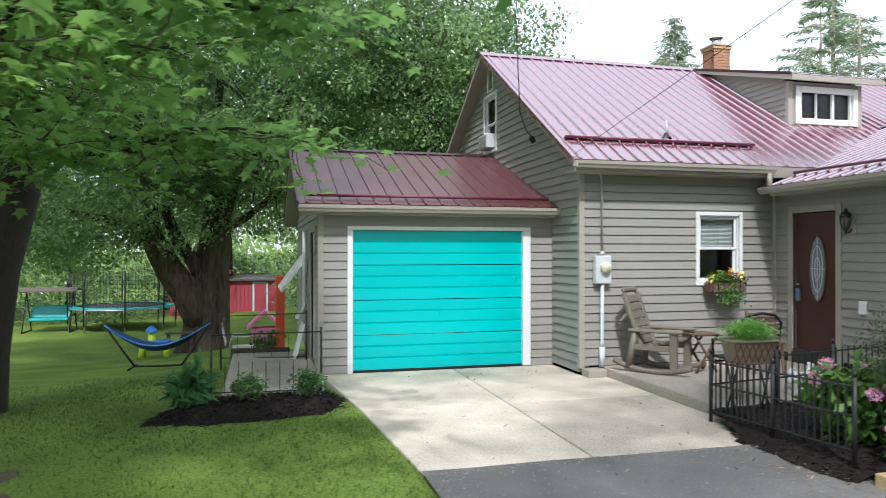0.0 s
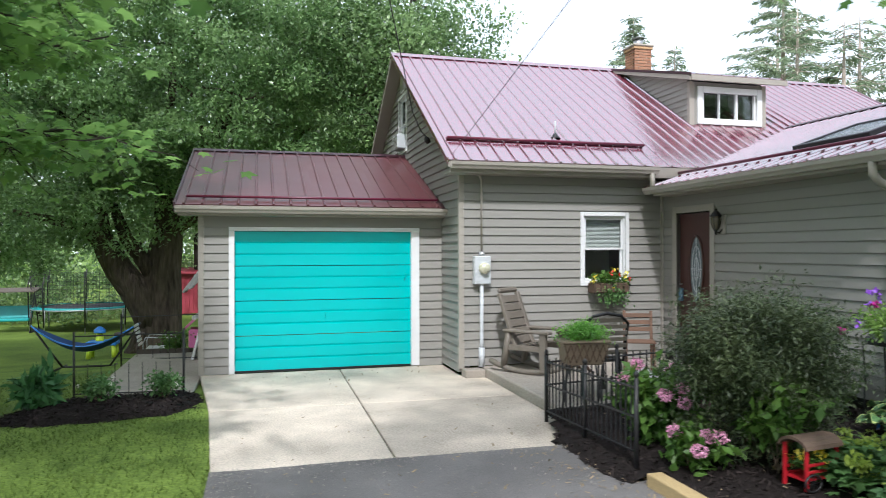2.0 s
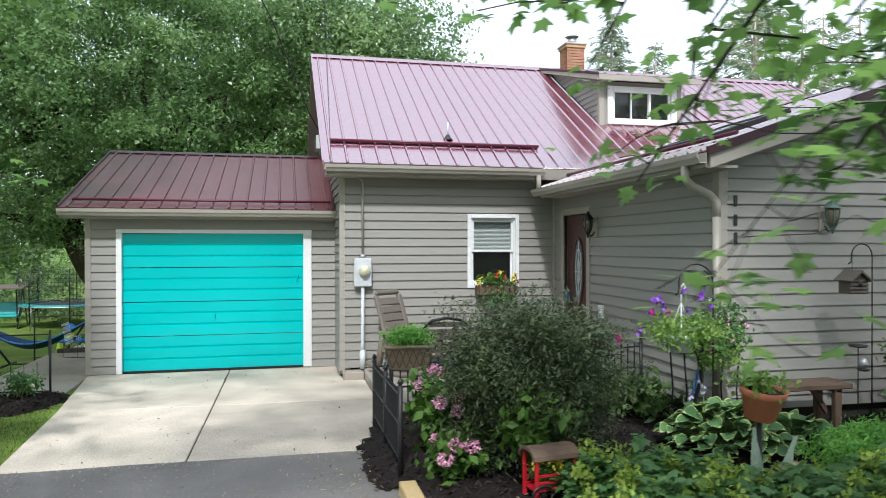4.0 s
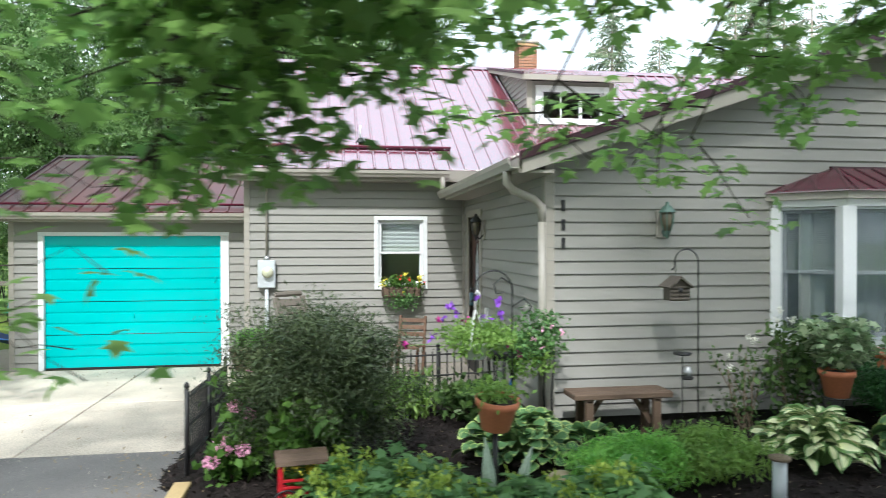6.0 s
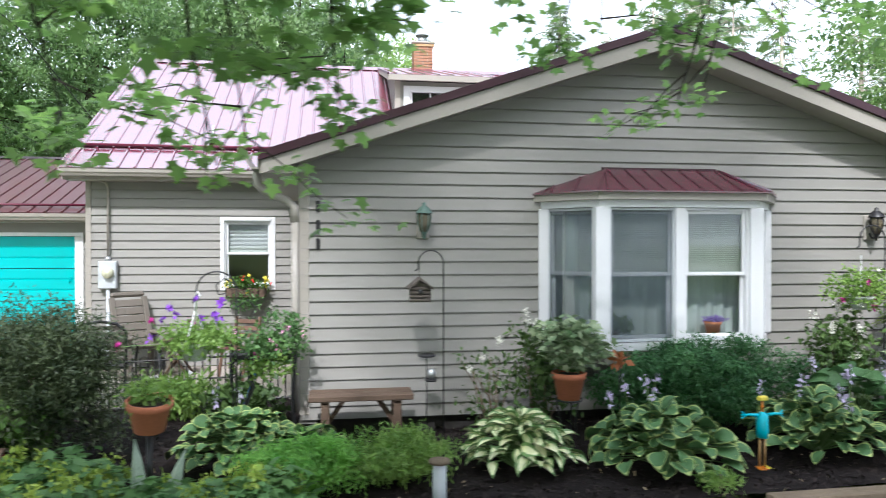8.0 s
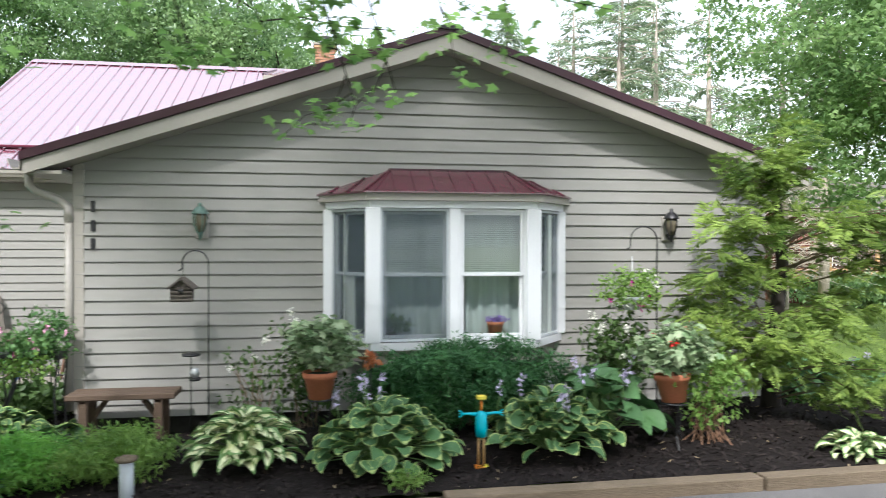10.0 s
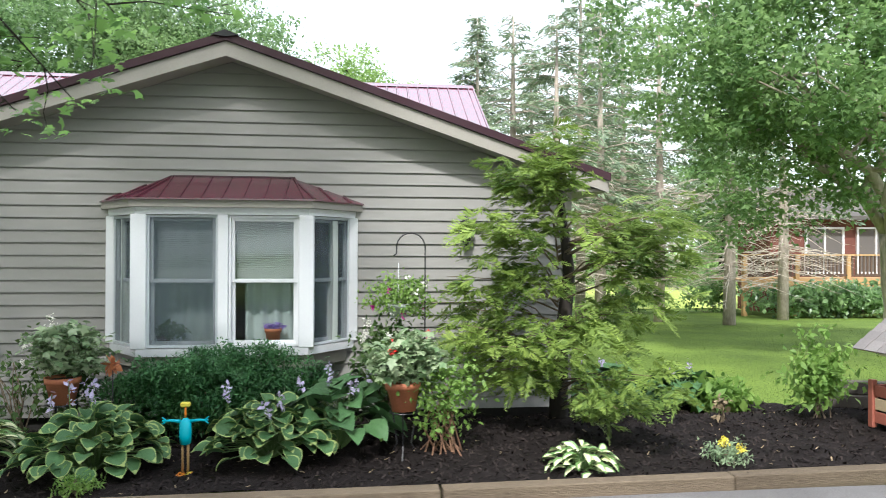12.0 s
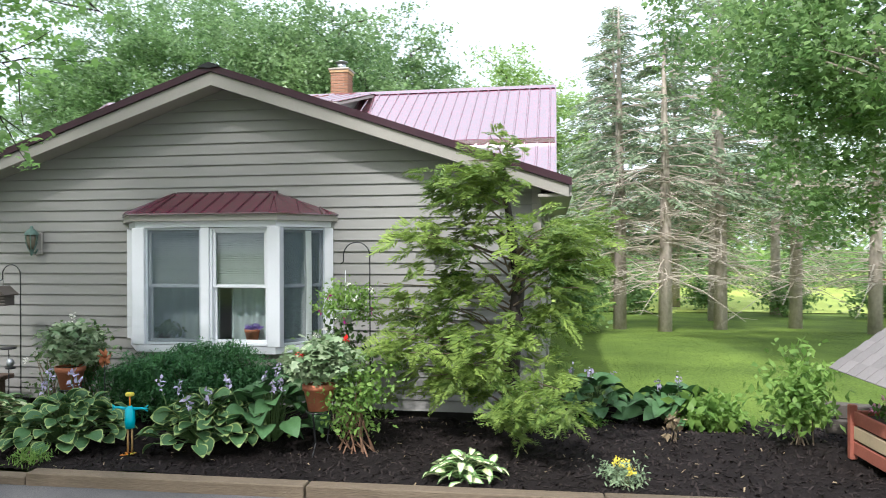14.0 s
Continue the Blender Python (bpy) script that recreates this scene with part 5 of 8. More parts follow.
vent = thing("gable_vent", "white louvred vent high in the gable", "vent")
vent.matrix_basis = facing(5.54, BACK_Y, "W")
bm = bmesh.new()
a0, a1, z0, z1 = GV
box(bm, a0 - 0.03, a0 + 0.02, -0.03, 0.03, z0 - 0.03, z1 + 0.03)
box(bm, a1 - 0.02, a1 + 0.03, -0.03, 0.03, z0 - 0.03, z1 + 0.03)
box(bm, a0 + 0.02, a1 - 0.02, -0.03, 0.03, z1, z1 + 0.03)
box(bm, a0 + 0.02, a1 - 0.02, -0.03, 0.03, z0 - 0.03, z0)
part("frame", bm, M_WHITE, vent)
for k in range(8):
    z = z0 + 0.02 + k * 0.052
    part("slat", prism(bmesh.new(), [(-0.022, z), (-0.018, z - 0.004), (0.03, z + 0.036), (0.026, z + 0.04)], "x", a0 + 0.02, a1 - 0.02), M_WHITE, vent)

ac = thing("air_conditioner", "white window air conditioner in the attic window", "air conditioner")
ac.matrix_basis = facing(5.54, BACK_Y, "W")
part("case", boxed(GW[0] + 0.08, GW[1] - 0.08, -0.19, 0.05, GW[2] + 0.01, GW[2] + 0.30, 0.015), M_SASHGREY, ac)
for k in range(8):
    part("fin", boxed(GW[0] + 0.11, GW[1] - 0.11, -0.196, -0.191, GW[2] + 0.03 + 0.031 * k, GW[2] + 0.043 + 0.031 * k), M_TRIM, ac)

# garage door
gdoor = thing("garage_door", "bright teal sectional garage door, closed", "garage door")
gdoor.matrix_basis = pose(2.285, 10.85, 0.03)
W = 2.73
sec = 2.135 / 4


def section_mesh():
    bm = bmesh.new()
    prof = [(0, 0.006)]
    for k in (1, 2):
        z = sec * k / 3
        prof += [(0, z - 0.016), (0.020, z - 0.006), (0.006, z + 0.022)]
    prof += [(0, sec - 0.006), (0.035, sec - 0.006), (0.035, 0.006)]
    prism(bm, prof, "x", 0, W)
    return mesh_of(bm, M_TEAL)


sm = section_mesh()
for k in range(4):
    ob = part("door_section", sm, None, gdoor)
    ob.matrix_basis = pose(0, 0, k * sec)
part("weather_strip", boxed(0, W, 0.0, 0.03, -0.028, 0.004), M_BLACK, gdoor)
for z in (sec * 2.55,):
    part("handle", tubed([(2.62, -0.005, z), (2.62, -0.03, z + 0.01), (2.64, -0.03, z + 0.09), (2.65, -0.005, z + 0.10)], 0.008, 6), M_TEAL, gdoor)
part("handle", tubed([(1.36, -0.004, 0.80), (1.36, -0.022, 0.80), (1.36, -0.022, 0.87), (1.36, -0.004, 0.87)], 0.007, 6), M_TEAL, gdoor)
gtrim = thing("trim_2", "white painted casing round the garage door", "trim", kind="structure")
part("casing", boxed(2.205, 2.286, 10.785, 10.86, 0.0, 2.165, 0.004), M_WHITE, gtrim)
part("casing", boxed(5.014, 5.145, 10.785, 10.86, 0.02, 2.165, 0.004), M_WHITE, gtrim)
part("casing", boxed(2.205, 5.145, 10.783, 10.86, 2.166, 2.225, 0.004), M_WHITE, gtrim)

# front door in the wing's side wall
M_LEAD = surf("leaded_glass", (0.16, 0.19, 0.20), 0.5, 18, 90, 0.15, 0.5)
fdoor = thing("door_1", "dark red wooden front door with an oval leaded light", "door", kind="structure")
fdoor.matrix_basis = facing(8.94, 9.80, "W")
a0, a1, z0, z1 = FD
lf = bmesh.new()
box(lf, a0 + 0.01, a1 - 0.01, 0.03, 0.075, z0 + 0.22, z1 - 0.012, 0.004)
leaf = part("leaf", lf, M_DOOR, fdoor)
part("threshold", boxed(a0, a1, -0.03, 0.14, z0, z0 + 0.215), M_FOUND, fdoor)
cs = bmesh.new()
box(cs, a0 - 0.10, a0, -0.035, 0.03, z0, z1 + 0.10, 0.004)
box(cs, a1, a1 + 0.10, -0.035, 0.03, z0, z1 + 0.10, 0.004)
box(cs, a0 + 0.001, a1 - 0.001, -0.035, 0.03, z1, z1 + 0.10, 0.004)
part("casing", cs, M_TRIM, fdoor)
ac0, zc = (a0 + a1) / 2 + 0.02, 1.58


def oval(ra, rz, y, t, n=40, fill=False):
    bm = bmesh.new()
    pts = [(ac0 + ra * math.cos(2 * math.pi * k / n), y, zc + rz * math.sin(2 * math.pi * k / n)) for k in range(n)]
    if fill:
        a = [bm.verts.new(p) for p in pts]
        b = [bm.verts.new((p[0], p[1] + t, p[2])) for p in pts]
        bm.faces.new(a), bm.faces.new(list(reversed(b)))
        for i in range(n):
            bm.faces.new((a[i], b[i], b[(i + 1) % n], a[(i + 1) % n]))
        return bm
    return tube(bm, pts + pts[:1], t, 6, False)


part("oval_light", oval(0.15, 0.48, 0.026, 0.006, fill=True), M_LEAD, leaf)
part("oval_frame", oval(0.165, 0.495, 0.026, 0.018), M_DOOR, leaf)
part("came", oval(0.10, 0.34, 0.024, 0.006), M_SASHGREY, leaf)
part("came", oval(0.05, 0.17, 0.024, 0.006), M_SASHGREY, leaf)
part("came", tube(tubed([(ac0, 0.023, zc - 0.46), (ac0, 0.023, zc + 0.46)], 0.006, 5), [(ac0 - 0.13, 0.023, zc), (ac0 + 0.13, 0.023, zc)], 0.006, 5), M_SASHGREY, leaf)
part("lock_box", boxed(a0 + 0.035, a0 + 0.11, -0.02, 0.03, 1.08, 1.28, 0.01), surf("blue_grey_metal", (0.10, 0.19, 0.27), 0.1, 4, 40, 0.35, 0.05), leaf, "blue-grey metal lock box")
part("door_handle", tubed([(a0 + 0.07, 0.03, 1.34), (a0 + 0.07, -0.01, 1.34), (a0 + 0.12, -0.02, 1.34)], 0.012, 8), M_METAL, leaf)

# garage side door and its tilted windows
sdoor = thing("door_2", "pale grey flush side door of the garage", "door", kind="structure")
sdoor.matrix_basis = facing(1.79, GBACK, "W")
a0, a1, z0, z1 = SD
sl = part("leaf", boxed(a0 + 0.01, a1 - 0.01, 0.02, 0.06, z0 + 0.02, z1 - 0.01, 0.004), M_SASHGREY, sdoor)
part("door_knob", lathe([(0.0, 0), (0.026, 0.006), (0.03, 0.03), (0.0, 0.05)], 10, False), M_METAL, sl).matrix_basis = pose(a1 - 0.09, 0.02, 1.0, 90, 0, 0)
cs = bmesh.new()
box(cs, a0 - 0.08, a0, -0.03, 0.03, z0, z1 + 0.08, 0.004)
box(cs, a1, a1 + 0.08, -0.03, 0.03, z0, z1 + 0.08, 0.004)
box(cs, a0 + 0.001, a1 - 0.001, -0.03, 0.03, z1, z1 + 0.08, 0.004)
part("casing", cs, M_TRIM, sdoor)
for nm, hole in (("window_4", SW1), ("window_5", SW2)):
    w = thing(nm, "white awning window propped open on the garage side", "window", kind="structure")
    a0, a1, z0, z1 = hole
    w.matrix_basis = facing(1.79, GBACK, "W") @ pose(0, 0, z1)
    sh = bmesh.new()
    for p in ((a0, a0 + 0.06, -0.80, 0.0), (a1 - 0.06, a1, -0.80, 0.0), (a0 + 0.06, a1 - 0.06, -0.06, 0.0), (a0 + 0.06, a1 - 0.06, -0.80, -0.74), (a0 + 0.06, a1 - 0.06, -0.42, -0.38)):
        box(sh, p[0], p[1], -0.02, 0.02, p[2], p[3], 0.003)
    sash = part("sash", sh, M_WHITE, w)
    sash.matrix_basis = pose(0, -0.02, 0, -36)
    pn = part("pane", boxed(a0 + 0.06, a1 - 0.06, -0.004, 0.002, -0.74, -0.06), M_GLASS, sash)
    pn.visible_shadow = False

# ---- bay window ----
bay = thing("bay_window", "white bay window with a small red metal hip roof", "window", kind="structure")
BL, BFL, BFR, BR = (11.40, 5.46), (11.83, 4.95), (13.45, 4.95), (13.90, 5.46)
foot = [BL, BFL, BFR, BR]
part("seat", prism(bmesh.new(), [(BL[0] - 0.02, BL[1]), (BFL[0] - 0.02, BFL[1] - 0.03), (BFR[0] + 0.02, BFR[1] - 0.03), (BR[0] + 0.02, BR[1])], "z", 1.00, 1.075), M_WHITE, bay)
part("underside", prism(bmesh.new(), [(BL[0] + 0.06, BL[1]), (BFL[0] + 0.05, BFL[1] + 0.05), (BFR[0] - 0.05, BFR[1] + 0.05), (BR[0] - 0.06, BR[1])], "z", 0.86, 1.0), M_TRIM, bay)
part("head", prism(bmesh.new(), [(BL[0] - 0.04, BL[1]), (BFL[0] - 0.03, BFL[1] - 0.03), (BFR[0] + 0.03, BFR[1] - 0.03), (BR[0] + 0.04, BR[1])], "z", 2.40, 2.47), M_WHITE, bay)
part("fascia", prism(bmesh.new(), [(BL[0] - 0.11, BL[1]), (BFL[0] - 0.07, BFL[1] - 0.09), (BFR[0] + 0.07, BFR[1] - 0.09), (BR[0] + 0.11, BR[1])], "z", 2.471, 2.55), M_TRIM, bay)
for p, w in ((BL, 0.05), (BFL, 0.075), (BFR, 0.075), (BR, 0.05)):
    c = 12.65
    ob = part("post", boxed(-w, w, -0.035, 0.08, 1.075, 2.40, 0.006), M_WHITE, bay)
    ob.matrix_basis = pose(p[0], p[1], 0, 0, 0, 0 if abs(p[1] - 5.46) > 0.1 else (-20 if p[0] < c else 20))
ob = part("mullion", boxed(12.585, 12.685, 4.925, 5.03, 1.075, 2.40, 0.005), M_WHITE, bay)
rb = bmesh.new()
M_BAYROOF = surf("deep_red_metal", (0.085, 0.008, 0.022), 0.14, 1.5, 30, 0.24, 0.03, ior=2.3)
E0 = [(11.27, 5.46, 2.555), (11.74, 4.82, 2.555), (13.54, 4.82, 2.555), (14.03, 5.46, 2.555)]
T0 = [(12.03, 5.36, 2.815), (13.28, 5.36, 2.81)]
B0 = [(12.03, 5.46, 2.82), (13.28, 5.46, 2.82)]
ev = [rb.verts.new(p) for p in E0]
el = [rb.verts.new((p[0], p[1], p[2] - 0.014)) for p in E0]
tv = [rb.verts.new(p) for p in T0]
bv = [rb.verts.new(p) for p in B0]
rb.faces.new((ev[0], ev[1], tv[0]))
rb.faces.new((ev[1], ev[2], tv[1], tv[0]))
rb.faces.new((ev[2], ev[3], tv[1]))
rb.faces.new((tv[0], tv[1], bv[1], bv[0]))
rb.faces.new((ev[0], tv[0], bv[0]))
rb.faces.new((ev[3], bv[1], tv[1]))
for i in range(3):
    rb.faces.new((el[i], el[i + 1], ev[i + 1], ev[i]))
rb.faces.new(el)
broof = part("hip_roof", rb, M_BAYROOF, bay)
for k in range(9):
    t = (k + 0.5) / 9
    a = Vector(E0[1]).lerp(Vector(E0[2]), t)
    b = Vector(T0[0]).lerp(Vector(T0[1]), min(1, max(0, (a.x - T0[0][0]) / (T0[1][0] - T0[0][0]))))
    b.x = a.x if T0[0][0] < a.x < T0[1][0] else b.x
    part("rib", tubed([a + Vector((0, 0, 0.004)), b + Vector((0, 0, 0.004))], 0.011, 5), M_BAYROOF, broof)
for q, top in (((E0[0], E0[1]), T0[0]), ((E0[3], E0[2]), T0[1])):
    for t in (0.3, 0.65, 1.0):
        a = Vector(q[0]).lerp(Vector(q[1]), t)
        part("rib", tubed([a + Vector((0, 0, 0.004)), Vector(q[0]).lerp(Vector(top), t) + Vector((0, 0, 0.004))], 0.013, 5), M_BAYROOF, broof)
part("flashing", boxed(12.02, 13.29, 5.42, 5.45, 2.822, 2.838), M_ROOFTRIM, bay)


def bay_face(name, p, q, inset0, inset1, sash, blind, label):
    a = math.degrees(math.atan2(q[1] - p[1], q[0] - p[0]))
    L = math.hypot(q[0] - p[0], q[1] - p[1])
    w = window(name, label, pose(p[0], p[1], 0, 0, 0, a), inset0, L - inset1, 1.085, 2.395, casing=0, sash=sash, blind=blind)
    return w


win6 = bay_face("window_6", BL, BFL, 0.05, 0.075, M_SASHGREY, 0.5, "narrow double-hung light of the bay")
win7 = bay_face("window_7", BFL, (12.585, 4.95), 0.075, 0.002, M_SASHGREY, 0.52, "double-hung bay light with a grey screen")
bay_face("window_8", (12.685, 4.95), BFR, 0.002, 0.075, M_WHITE, 0.50, "white double-hung bay light with a blind")
win9 = bay_face("window_9", BFR, BR, 0.075, 0.05, M_SASHGREY, 0.5, "narrow double-hung light of the bay")
curtain = thing("curtain", "sheer pale curtain hanging inside the bay window", "curtain")
cm = bmesh.new()
cols = []
for k in range(150):
    u = k / 149
    x = 11.55 + 2.2 * u
    y = 5.27 + 0.022 * math.sin(u * 95) + 0.012 * math.sin(u * 31 + 1) - 0.02 * math.sin(math.pi * u)
    cols.append((cm.verts.new((x, y, 1.08)), cm.verts.new((x, y + 0.008, 1.78)), cm.verts.new((x, y, 2.36))))
for a, b in zip(cols, cols[1:]):
    # the cloth parts a little beside the mullion, below the blind
    for q in ((1,) if 12.66 < a[0].co.x < 12.80 else (0, 1)):
        cm.faces.new((a[q], b[q], b[q + 1], a[q + 1])).smooth = True
part("drape", cm, surf("sheer_cloth", (0.50, 0.54, 0.50), 0.12, 2.0, 40, 0.9, 0.05), curtain)
M_SCREEN = bpy.data.materials.new("insect_screen")
M_SCREEN.use_nodes = True
snt = M_SCREEN.node_tree
stp = snt.nodes.new("ShaderNodeBsdfTransparent")
smx = snt.nodes.new("ShaderNodeMixShader")
smx.inputs[0].default_value = 0.30
snt.nodes["Principled BSDF"].inputs["Base Color"].default_value = (0.085, 0.115, 0.130, 1)
snt.nodes["Principled BSDF"].inputs["Roughness"].default_value = 0.8
link(snt, stp.outputs[0], smx.inputs[1])
link(snt, snt.nodes["Principled BSDF"].outputs[0], smx.inputs[2])
link(snt, smx.outputs[0], snt.nodes["Material Output"].inputs["Surface"])
for w, a0, a1 in ((win6, 0.075, math.hypot(0.43, 0.51) - 0.10), (win7, 0.10, 0.73), (win9, 0.10, math.hypot(0.45, 0.51) - 0.075)):
    scr = part("screen", boxed(a0, a1, 0.010, 0.012, 1.11, 2.37), M_SCREEN, w, "grey insect screen")
    scr.visible_shadow = False

# skylight on the wing roof
skylight = thing("skylight", "low dark-framed skylight on the wing roof", "skylight")
sx = 9.95
skylight.matrix_basis = Matrix.Translation((sx, 6.9, TIPZ + (sx - TIPX) * WSLOPE)) @ pose(0, 0, 0, 0, -math.degrees(math.atan(WSLOPE)), 0)
sk = bmesh.new()
for p in ((-0.55, 0.55, -0.6, -0.52), (-0.55, 0.55, 0.52, 0.6), (-0.55, -0.47, -0.519, 0.519), (0.47, 0.55, -0.519, 0.519)):
    box(sk, *p, 0.0, 0.075, 0.01)
part("frame", sk, M_BLACK, skylight)
part("pane", boxed(-0.47, 0.47, -0.52, 0.52, 0.045, 0.055), M_LEAD, skylight)

# vent pipe and wires
vp = thing("vent_pipe", "short pale plumbing vent on the roof", "vent pipe")
vz = EAVE_Z + (10.22 - EAVE_Y) * SLOPE
part("boot", lathe([(0.09, 0), (0.075, 0.02), (0.04, 0.06), (0.035, 0.08)], 12), M_BLACK, vp).matrix_basis = pose(7.30, 10.30, vz + 0.03)
part("pipe", lathe([(0.016, 0), (0.016, 0.24), (0.012, 0.24), (0.012, 0.1)], 10), M_SASHGREY, vp).matrix_basis = pose(7.30, 10.30, vz + 0.08)
wire = thing("service_wire", "black overhead wire running from the eave to the street", "wire")
wd = Vector((-0.0742, -0.9892, 0.1263))
wp = [Vector((5.38, 9.60, 3.28)) + wd * s + Vector((0, 0, -0.0004 * s * (22 - s))) for s in range(0, 23, 2)]
part("cable", tubed(wp, 0.004, 5), M_BLACK, wire)
wire2 = thing("service_wire", "twisted black service drop at the gable", "wire")
b0 = Vector((5.44, 11.45, 3.80))
part("cable", tubed([b0, b0 + Vector((-0.12, -0.03, 0.10)), b0 + Vector((-0.3, -0.2, 0.38)), b0 + Vector((-0.9, -1.6, 1.5)), b0 + Vector((-3.5, -9.5, 4.2)), b0 + Vector((-6, -20, 6.5))], 0.009, 6), M_BLACK, wire2)
part("weatherhead", lathe([(0.0, 0), (0.04, 0.0), (0.05, 0.09), (0.0, 0.14)], 10, False), M_BLACK, wire2).matrix_basis = pose(5.46, 11.42, 3.70, 0, -30, 0)

meter = thing("electric_meter", "grey electric meter box with a glass dial on conduit", "electric meter")
meter.matrix_basis = pose(5.855, 9.775, 0)
part("box", boxed(-0.13, 0.13, -0.11, 0.0, 1.36, 1.78, 0.012), M_SASHGREY, meter)
part("dial", lathe([(0.085, 0), (0.085, 0.04), (0.065, 0.075), (0.0, 0.085)], 16, False), surf("meter_dial", (0.55, 0.55, 0.40), 0.1, 5, 40, 0.2, 0.0), meter).matrix_basis = pose(0.02, -0.11, 1.60, 90)
part("hub", lathe([(0.045, 0), (0.05, 0.03), (0.03, 0.07)], 10), M_METAL, meter).matrix_basis = pose(-0.0, -0.055, 1.78)
part("conduit", tubed([(0.0, -0.055, 1.84), (0.0, -0.05, 2.9), (-0.03, -0.07, 2.97), (-0.12, -0.12, 3.0), (-0.30, -0.2, 3.0)], 0.017, 8), M_TRIM, meter)
part("conduit", tubed([(0.0, -0.055, 1.36), (0.0, -0.05, 0.5), (0.0, -0.05, 0.40)], [0.028, 0.028, 0.045], 10), M_SASHGREY, meter)
part("conduit", tubed([(0.0, -0.05, 0.42), (0.0, -0.05, 0.13)], 0.045, 10), M_SASHGREY, meter)
outlet = thing("outlet_box", "white covered outlet beside the front door", "outlet")
part("cover", boxed(8.89, 8.935, 8.00, 8.12, 0.98, 1.16, 0.008), M_WHITE, outlet)

M_BLUE = surf("blue_plastic", (0.03, 0.20, 0.62), 0.1, 4, 40, 0.4, 0.05)
M_PATINA = surf("verdigris", (0.10, 0.17, 0.14), 0.5, 12, 60, 0.55, 0.3)
M_AMBER = surf("amber_glass", (0.13, 0.11, 0.075), 0.2, 8, 60, 0.12, 0.1)


def lantern(m, label, metal):
    """A wall lantern: back plate, curled arm, caged glass and a domed cap."""
    t = thing("wall_lantern", label, "lamp", group="wall lanterns")
    t.matrix_basis = m
    part("back_plate", boxed(-0.06, 0.06, -0.03, 0.0, -0.14, 0.14, 0.01), M_TRIM, t)
    part("arm", tubed([(0, -0.02, -0.06), (0, -0.07, -0.12), (0, -0.13, -0.10), (0, -0.13, -0.07)], 0.011, 6), metal, t)
    part("glass", lathe([(0.03, -0.07), (0.055, 0.0), (0.065, 0.08), (0.05, 0.12)], 10), M_AMBER, t).matrix_basis = pose(0, -0.13, 0)
    cage = bmesh.new()
    for k in range(6):
        a = k * math.pi / 3
        tube(cage, [(0.034 * math.cos(a), -0.13 + 0.034 * math.sin(a), -0.07), (0.06 * math.cos(a), -0.13 + 0.06 * math.sin(a), 0.0), (0.07 * math.cos(a), -0.13 + 0.07 * math.sin(a), 0.08), (0.055 * math.cos(a), -0.13 + 0.055 * math.sin(a), 0.13)], 0.006, 4)
    part("cage", cage, metal, t, kind="stuff")
    part("cap", lathe([(0.085, 0.11), (0.08, 0.125), (0.045, 0.17), (0.018, 0.19), (0.022, 0.21), (0.0, 0.225)], 12, False), metal, t).matrix_basis = pose(0, -0.13, 0)
    part("finial", lathe([(0.036, -0.07), (0.02, -0.10), (0.012, -0.14), (0.0, -0.15)], 8, False), metal, t).matrix_basis = pose(0, -0.13, 0)
    return t


lantern(facing(8.93, 8.24, "W") @ pose(0, 0, 2.22), "dark bronze wall lantern beside the front door", M_BLACK)
lantern(pose(10.14, 5.455, 2.23), "verdigris wall lantern on the gable front", M_PATINA)
lantern(pose(15.13, 5.455, 2.22), "dark bronze wall lantern near the corner", M_BLACK)
numbers = thing("house_number", "three small dark plates in a column by the corner", "sign")
for z in (2.41, 2.22, 2.04):
    part("plate", boxed(9.085, 9.125, 5.432, 5.444, z - 0.055, z + 0.055, 0.004), M_BLACK, numbers)
# ---- garden plants ----
M_HOSTA = surf("hosta_green", (0.048, 0.120, 0.044), 0.30, 9, 60, 0.52, 0.25, piece=0.8, tint=(0.085, 0.175, 0.064), spec=0.3)
M_HOSTA_LIGHT = surf("hosta_margin", (0.31, 0.39, 0.13), 0.2, 9, 60, 0.5, 0.2, piece=0.5, spec=0.3)
M_HOSTA_CREAM = surf("hosta_cream", (0.66, 0.68, 0.40), 0.15, 9, 60, 0.4, 0.2, piece=0.4)
M_HOSTA_MID = surf("hosta_mid", (0.13, 0.24, 0.07), 0.25, 9, 60, 0.4, 0.2, piece=0.5)
M_STALK = surf("stalk", (0.13, 0.22, 0.07), 0.2, 6, 30, 0.5, 0.1)
M_WOODY = surf("woody_stem", (0.17, 0.13, 0.085), 0.3, 6, 30, 0.8, 0.3)
M_CANE = surf("rose_cane", (0.22, 0.12, 0.07), 0.3, 6, 30, 0.7, 0.2)
M_LILAC = surf("lilac_bloom", (0.50, 0.44, 0.62), 0.15, 9, 60, 0.6, 0.1, island=0.4)
M_PINK = surf("pink_bloom", (0.68, 0.22, 0.44), 0.2, 9, 60, 0.6, 0.1, island=0.6, tint=(0.80, 0.45, 0.60))
M_PURPLE = surf("purple_bloom", (0.20, 0.05, 0.46), 0.25, 9, 60, 0.55, 0.1, island=0.6)
M_MAGENTA = surf("magenta_bloom", (0.42, 0.015, 0.22), 0.2, 9, 60, 0.55, 0.1)
M_REDB = surf("red_bloom", (0.70, 0.025, 0.02), 0.2, 9, 60, 0.5, 0.1)
M_YELLOW = surf("yellow_bloom", (0.78, 0.66, 0.07), 0.2, 9, 60, 0.5, 0.1, island=0.4)
M_WHITEB = surf("white_bloom", (0.75, 0.74, 0.66), 0.1, 9, 60, 0.5, 0.1)
M_TERRA = surf("terracotta", (0.50, 0.17, 0.085), 0.16, 5, 60, 0.75, 0.2)
